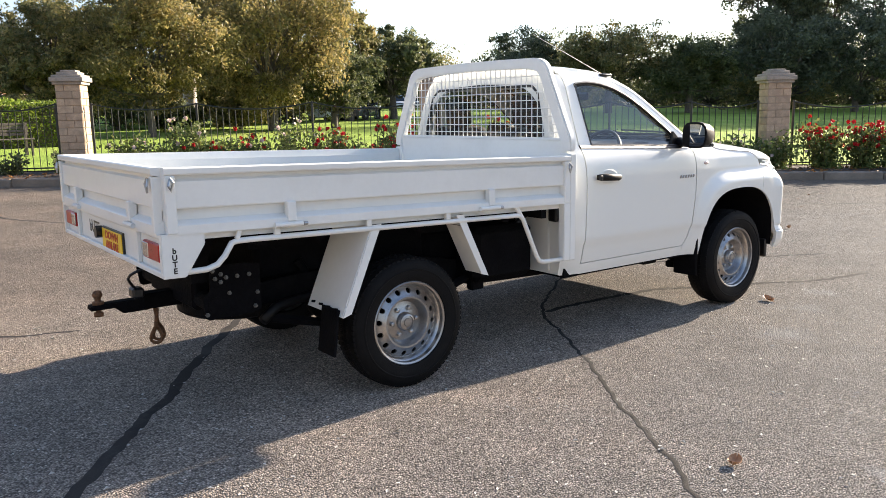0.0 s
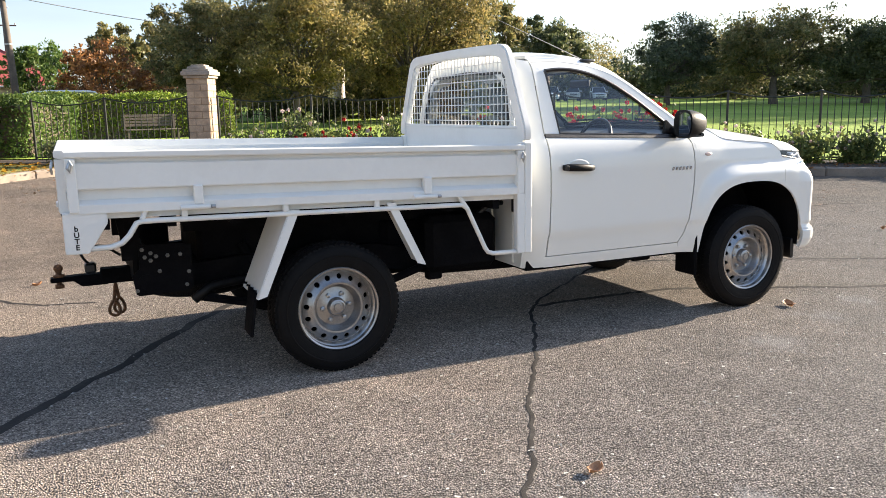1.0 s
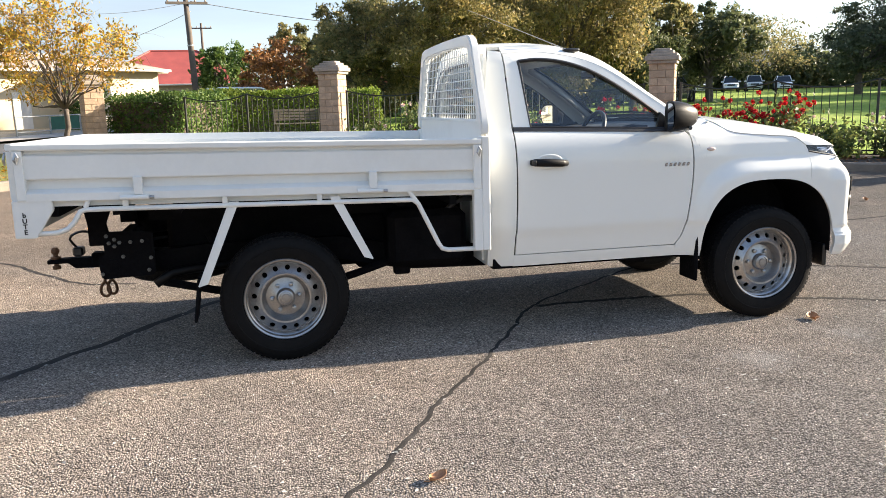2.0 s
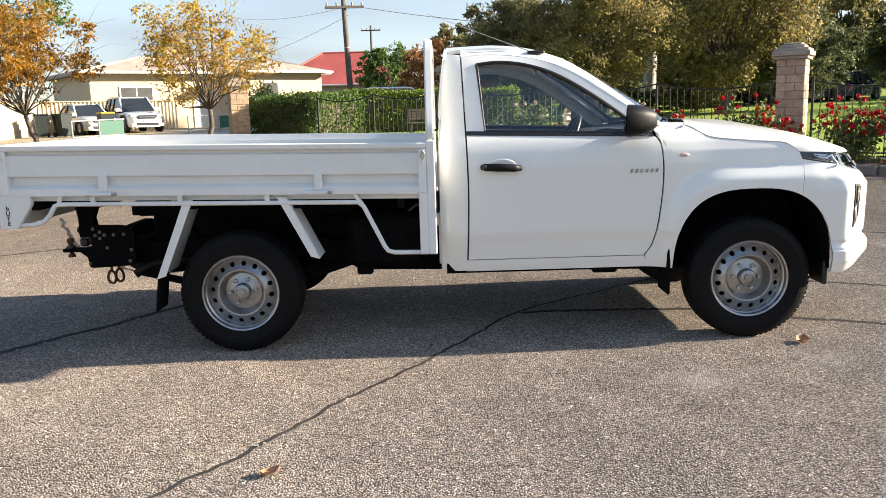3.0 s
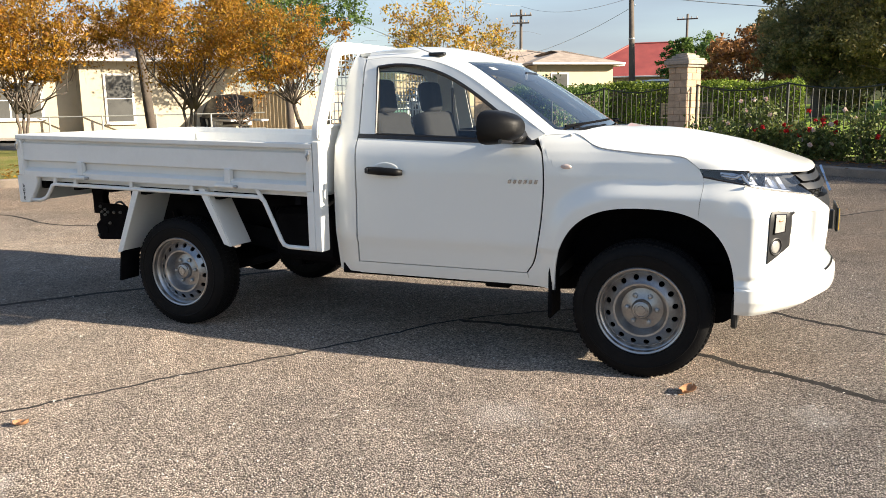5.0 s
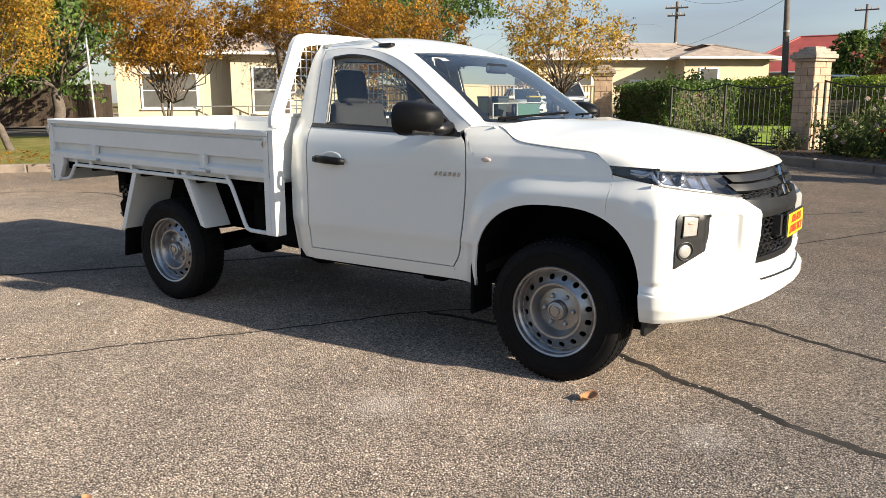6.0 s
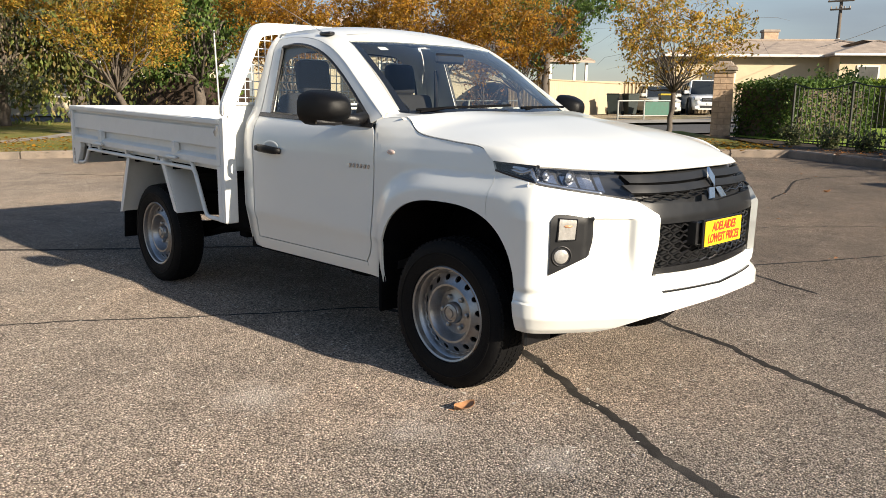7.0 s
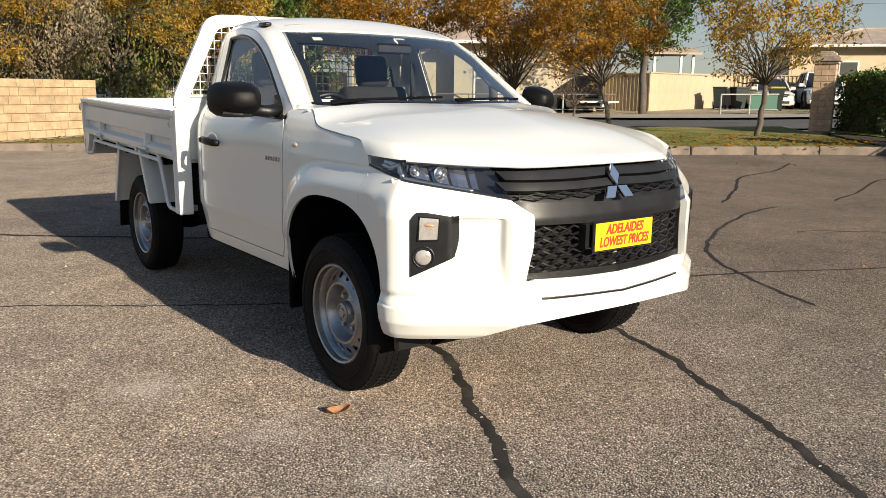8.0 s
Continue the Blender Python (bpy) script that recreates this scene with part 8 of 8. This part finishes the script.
def tail():
    prof = [(a - 0.905, b) for a, b in SECTION]
    bm = bmesh.new()
    rows = [[bm.verts.new((TX0 - 0.001 - o * 0.9, y, z)) for o, z in prof] for y in (-0.902, 0.902)]
    m_ = len(prof)
    for j in range(m_):
        bm.faces.new((rows[0][j], rows[1][j], rows[1][(j + 1) % m_], rows[0][(j + 1) % m_]))
    bm.faces.new(rows[0])
    bm.faces.new(rows[1][::-1])
    bmesh.ops.recalc_face_normals(bm, faces=bm.faces[:])
    gate = part("tailgate", raked(bm), TRAYPAINT, truck, "white pressed-steel tailgate of the tray")
    for y in (-0.90, 0.865):
        part("end_post", raked(box((TX0 - 0.041, y, 0.967), (TX0 - 0.002, y + 0.035, 1.21), 0.003)), TRAYPAINT, gate)
    for y in (-0.52, 0.52):
        part("hinge_strap", raked(box((TX0 - 0.044, y - 0.022, 0.985), (TX0 - 0.005, y + 0.022, 1.078), 0.004)), TRAYPAINT, gate)
        part("hinge_pin", raked(tube([(TX0 - 0.046, y - 0.08, 0.972), (TX0 - 0.046, y + 0.05, 0.972)], 0.012, 8)), TRAYPAINT, gate)
    for y in (-0.885, 0.885):
        part("latch", raked(tube([(TX0 - 0.05, y, 1.205), (TX0 - 0.058, y + 0.01, 1.18), (TX0 - 0.054, y, 1.145), (TX0 - 0.056, y - 0.01, 1.17), (TX0 - 0.05, y, 1.2)], 0.006, 6)), STEEL, gate)
    skirt = part("tail_skirt", raked(box((-1.295, -0.93, 0.775), (-1.275, 0.93, 0.966), 0.003)), TRAYPAINT, truck, "white tail panel under the tailgate")
    part("skirt_lip", raked(box((-1.315, -0.905, 0.775), (-1.294, 0.905, 0.800), 0.004)), TRAYPAINT, skirt)
    part("skirt_lip", raked(box((-1.315, -0.905, 0.945), (-1.294, 0.905, 0.966), 0.004)), TRAYPAINT, skirt)
    for y in (-0.585, 0.565):
        part("skirt_post", raked(box((-1.315, y, 0.80), (-1.294, y + 0.02, 0.945), 0.003)), TRAYPAINT, skirt)
    for s in (-1, 1):
        lamp = part("tail_lamp", raked(box((-1.312, s * 0.66, 0.838), (-1.290, s * 0.885, 0.918), 0.006)), REDLENS, truck, "red and amber tail lamp")
        part("lamp_section", raked(box((-1.3145, s * 0.66, 0.845), (-1.306, s * 0.74, 0.911), 0.003)), LAMPIN, lamp)
    cu = bpy.data.curves.new("sticker_text", "FONT")
    cu.body, cu.size, cu.align_x, cu.align_y, cu.extrude, cu.offset = "bUTE", 0.095, "CENTER", "CENTER", 0.0005, 0.001
    cu.materials.append(BLACK)
    ob_of("sticker_text", cu, skirt).matrix_basis = Matrix.Translation((-1.2962, 0.27, 0.90)) @ Matrix.Rotation(radians(-90), 4, "Z") @ Matrix.Rotation(math.pi / 2, 4, "X")
    rear = plate(truck, (-1.294, -0.12, 0.868), radians(-90), ("DOWN", "AVAILABLE"), 0.36, 0.11, "rear_plate")
    part("plate_lamp", raked(tube([(-1.30, 0.10, 0.87), (-1.335, 0.10, 0.87)], 0.032, 12)), BLACK, truck)
    part("tray_floor", raked(box((TX0, -0.896, 0.930), (TX1, 0.896, 0.966))), TRAYPAINT, truck, "white steel tray floor")
    for k in range(8):
        x = TX0 + 0.15 + 0.30 * k
        part("cross_bearer", raked(box((x - 0.02, -0.88, 0.875), (x + 0.02, 0.88, 0.9295))), CHASSIS, truck)
    for y in (-0.45, 0.45):
        part("long_bearer", raked(box((-0.74, y - 0.03, 0.79), (1.10, y + 0.03, 0.8745))), CHASSIS, truck)


def rect_tube(path, inward, x0, x1):
    """A flat bar bent along a line (y, z) in the plane across the truck."""
    bm = bmesh.new()
    prev = None
    for (y, z), (iy, iz) in zip(path, inward):
        q = [bm.verts.new(v) for v in ((x0, y, z), (x1, y, z), (x1, iy, iz), (x0, iy, iz))]
        if prev:
            for k in range(4):
                bm.faces.new((prev[k], prev[(k + 1) % 4], q[(k + 1) % 4], q[k]))
        else:
            bm.faces.new(q)
        prev = q
    bm.faces.new(prev[::-1])
    bmesh.ops.recalc_face_normals(bm, faces=bm.faces[:])
    bmesh.ops.bevel(bm, geom=[e for e in bm.edges if len(e.link_faces) == 2 and e.calc_face_angle(0) > 1.0], offset=0.008, segments=2, affect="EDGES")
    return bm


def headboard():
    half = [(0.945, 1.245), (0.945, 1.30), (0.935, 1.335), (0.765, 1.695), (0.742, 1.745), (0.712, 1.782), (0.672, 1.803), (0.62, 1.812), (0.3, 1.818), (0.0, 1.82)]
    path = line(half, 60, False)
    t = np.gradient(path, axis=0)
    t /= np.linalg.norm(t, axis=1)[:, None]
    nrm = np.stack([t[:, 1], -t[:, 0]], 1) * -1
    wid = np.interp(np.linspace(0, 1, 61), [0, 0.45, 0.6, 1], [0.088, 0.088, 0.066, 0.062])[:, None]
    inner = path - np.abs(wid) * np.stack([np.abs(nrm[:, 0]), np.abs(nrm[:, 1])], 1)
    P = [(-y, z) for y, z in path] + [(y, z) for y, z in path[::-1][1:]]
    I = [(-y, z) for y, z in inner] + [(y, z) for y, z in inner[::-1][1:]]
    X0, X1 = TX1 + 0.003, TX1 + 0.050
    frame_ = part("headboard", rect_tube(P, I, X0, X1), TRAYPAINT, truck, "white headboard frame with a square wire mesh", smooth=True, sharp=40)
    part("headboard_sheet", prism([(-0.90, 0.93), (0.90, 0.93), (0.90, 1.30), (0.845, 1.318), (-0.845, 1.318), (-0.90, 1.30)], X0 + 0.012, X0 + 0.030, "x"), TRAYPAINT, frame_)
    part("sheet_fold", box((X0 + 0.004, -0.85, 1.308), (X1 - 0.004, 0.85, 1.326), 0.004), TRAYPAINT, frame_)

    def half_w(z):
        zs = [1.30, 1.32, 1.66, 1.70, 1.73, 1.752, 1.756]
        ws = [0.86, 0.85, 0.685, 0.66, 0.63, 0.57, 0.3]
        return float(np.interp(z, zs, ws)) + 0.02
    bm = bmesh.new()
    xm = (X0 + X1) / 2
    z = 1.355
    while z < 1.755:
        w = half_w(z)
        add_tube(bm, [(xm, -w, z), (xm, w, z)], 0.0032, 5, False)
        z += 0.05
    y = -0.825
    while y < 0.83:
        top = max(zz for zz in np.arange(1.33, 1.765, 0.005) if half_w(zz) >= abs(y))
        add_tube(bm, [(xm + 0.006, y, 1.315), (xm + 0.006, y, top + 0.012)], 0.0032, 5, False)
        y += 0.05
    part("wire_mesh", bm, TRAYPAINT, frame_, "white square wire mesh", kind="stuff")


def running_gear():
    for y in (-0.42, 0.42):
        part("chassis_rail", prism([(-0.92, 0.60), (-0.45, 0.64), (0.35, 0.64), (0.75, 0.56), (2.5, 0.50), (3.35, 0.56), (3.35, 0.44), (2.5, 0.36), (0.75, 0.41), (0.35, 0.50), (-0.45, 0.52), (-0.92, 0.48)], y - 0.035, y + 0.035, "y"), CHASSIS, truck)
        part("leaf_spring", tube(dense([(-0.72, y * 1.28, 0.46), (-0.3, y * 1.28, 0.36), (0.0, y * 1.28, 0.33), (0.35, y * 1.28, 0.40), (0.72, y * 1.28, 0.51)], 14), 0.026, 6), CHASSIS, truck)
        part("damper", tube([(-0.25, y * 1.1, 0.36), (-0.42, y * 0.9, 0.70)], 0.03, 8), CHASSIS, truck)
        part("spring_shackle", box((0.66, y * 1.28 - 0.03, 0.40), (0.76, y * 1.28 + 0.03, 0.53), 0.01), CHASSIS, truck)
    part("rear_axle", tube([(0, -0.70, 0.368), (0, -0.2, 0.368), (0, 0.2, 0.368), (0, 0.70, 0.368)], [0.05, 0.06, 0.06, 0.05], 12), CHASSIS, truck)
    bm = bmesh.new()
    bmesh.ops.create_uvsphere(bm, u_segments=16, v_segments=10, radius=0.16)
    bmesh.ops.translate(bm, vec=(0, 0.05, 0.368), verts=bm.verts[:])
    part("differential", bm, CHASSIS, truck, smooth=True)
    part("front_axle_beam", box((2.85, -0.62, 0.30), (3.15, 0.62, 0.42), 0.03), CHASSIS, truck)
    part("prop_shaft", tube([(0.1, 0.05, 0.40), (1.3, 0.02, 0.42), (2.3, 0.0, 0.44)], 0.04, 8), CHASSIS, truck)
    part("gearbox", box((1.5, -0.2, 0.34), (2.6, 0.2, 0.60), 0.06), CHASSIS, truck)
    part("engine_tray", box((2.62, -0.40, 0.34), (3.50, 0.40, 0.45), 0.03), CHASSIS, truck)
    part("fuel_tank", box((0.42, -0.40, 0.42), (1.14, 0.40, 0.80), 0.05), CHASSIS, truck, "black fuel tank")
    part("side_tank", box((0.62, -0.66, 0.46), (1.10, -0.42, 0.80), 0.04), CHASSIS, truck)
    part("under_shield", box((-0.66, -0.37, 0.60), (0.45, 0.37, 0.82), 0.03), CHASSIS, truck)
    part("rear_crossmember", box((-1.0, -0.36, 0.50), (-0.90, 0.36, 0.68), 0.02), CHASSIS, truck)
    for y in (-0.50, 0.50):
        part("tray_mount", prism([(-1.06, 0.68), (-0.95, 0.68), (-0.97, 0.80), (-0.92, 0.925), (-1.08, 0.925), (-1.06, 0.80)], y - 0.03, y + 0.03, "y"), CHASSIS, truck)
    bm = tyre_bm()
    bmesh.ops.transform(bm, matrix=pose(-0.62, 0.0, 0.50, 90, 0, 0) @ Matrix.Scale(0.94, 4), verts=bm.verts[:])
    part("spare_wheel", bm, RUBBER, truck, "spare tyre slung under the tray", smooth=True, sharp=35)
    # exhaust
    part("exhaust", tube(dense([(1.9, 0.25, 0.40), (0.8, 0.30, 0.42), (0.2, -0.30, 0.60), (-0.25, -0.42, 0.52), (-0.50, -0.50, 0.51), (-0.63, -0.54, 0.50), (-0.72, -0.57, 0.445)], 28), 0.027, 10), MIRRORBLACK, truck, "blackened exhaust pipe with a turned-down tip", smooth=True)
    # tow bar
    bar = part("tow_bar", tube([(-0.95, -0.56, 0.56), (-0.95, 0.56, 0.56)], 0.045, 10), CHASSIS, truck, "black steel tow bar with ball and side plates")
    for y in (-0.55, 0.55):
        part("side_plate", prism([(-1.02, 0.60), (-1.005, 0.50), (-0.99, 0.49), (-0.73, 0.50), (-0.715, 0.52), (-0.715, 0.745), (-0.80, 0.757), (-0.98, 0.76), (-0.98, 0.635)], y - 0.006, y + 0.006, "y"), CHASSIS, bar)
        f = -1 if y < 0 else 1
        for bx, bz in ((-0.963, 0.736), (-0.922, 0.715), (-0.952, 0.695), (-0.924, 0.676), (-0.896, 0.696), (-0.838, 0.696), (-0.775, 0.698), (-0.735, 0.60), (-0.883, 0.615), (-1.0, 0.52), (-0.75, 0.53)):
            bolt = bmesh.new()
            add_lathe(bolt, [(0.0, f * 0.014), (0.0075, f * 0.014), (0.008, f * 0.005), (0.0115, f * 0.005), (0.0115, 0.0)], 6, "y", (bx, y + f * 0.006, bz))
            part("plate_bolt", bolt, ZINC, bar)
    part("receiver", box((-1.16, -0.045, 0.475), (-0.95, 0.045, 0.56), 0.006), CHASSIS, bar)
    part("tongue", prism([(-1.42, 0.505), (-1.30, 0.505), (-1.26, 0.47), (-1.12, 0.47), (-1.12, 0.535), (-1.22, 0.535), (-1.28, 0.535), (-1.42, 0.53)], -0.035, 0.035, "y", 0.004), CHASSIS, bar)
    bm = bmesh.new()
    add_lathe(bm, [(0.0, 0.605), (0.015, 0.603), (0.025, 0.588), (0.025, 0.576), (0.016, 0.562), (0.016, 0.548), (0.030, 0.545), (0.030, 0.530), (0.014, 0.528), (0.014, 0.49), (0.024, 0.488), (0.024, 0.468), (0.0, 0.466)], 16, "z", (-1.375, 0, 0))
    part("tow_ball", bm, RUST, bar, "worn steel tow ball", smooth=True)
    part("plug_holder", box((-1.24, -0.16, 0.565), (-1.18, -0.08, 0.62), 0.01), BLACK, bar)
    part("trailer_cable", tube(dense([(-1.21, -0.12, 0.60), (-1.25, -0.14, 0.68), (-1.15, -0.18, 0.72), (-1.05, -0.2, 0.66)], 12), 0.008, 6), BLACK, bar)
    for sy in (-0.03, 0.03):
        loop = [(-1.085 + (0.027 - 0.010 * math.sin(a)) * math.cos(a) + sy * 0.5, sy + 0.008 * math.sin(2 * a), 0.325 + 0.045 * math.sin(a)) for a in np.linspace(0, 6.283, 17)]
        part("shackle", tube(loop, 0.0095, 6), RUST, bar, "rusty safety-chain shackle")
        part("shackle_link", tube([(-1.085 + sy * 0.5, sy, 0.368), (-1.085, sy * 0.7, 0.47)], 0.010, 6), RUST, bar)
    # bits behind the cab
    part("cab_vent", box((1.158, -0.79, 0.80), (1.188, -0.715, 0.93), 0.014, seg=2), BLACK, truck, "black plastic cab vent flap", smooth=True)
    part("filler_hose", tube(dense([(0.98, -0.60, 0.78), (1.06, -0.62, 0.845), (1.16, -0.60, 0.85)], 8), 0.017, 8), BLACK, truck, smooth=True)
    for y in (-0.66, -0.40, -0.14, 0.14, 0.40, 0.66):
        part("cab_rib", prism([(y - 0.045, 0.48), (y + 0.045, 0.48), (y + 0.03, 1.16), (y - 0.03, 1.16)], 1.178, 1.192, "x", 0.004), PAINT, truck)
    part("jacking_point", box((2.10, -0.72, 0.40), (2.25, -0.60, 0.45), 0.01), CHASSIS, truck)
    part("bash_plate", prism([(3.22, 0.27), (3.38, 0.27), (3.56, 0.38), (3.58, 0.44), (3.22, 0.44)], -0.60, 0.60, "y", 0.01), CHASSIS, truck, "black plate under the engine")
    for s in (-1, 1):
        part("lower_arm", prism([(2.78, s * 0.38), (3.30, s * 0.38), (3.08, s * 0.68), (2.94, s * 0.68)], 0.25, 0.31, "z", 0.01), CHASSIS, truck)
    part("floor_pan", box((1.22, -0.80, 0.44), (2.50, 0.80, 0.50)), CHASSIS, truck)


both(tray_side)
tail()
headboard()
running_gear()
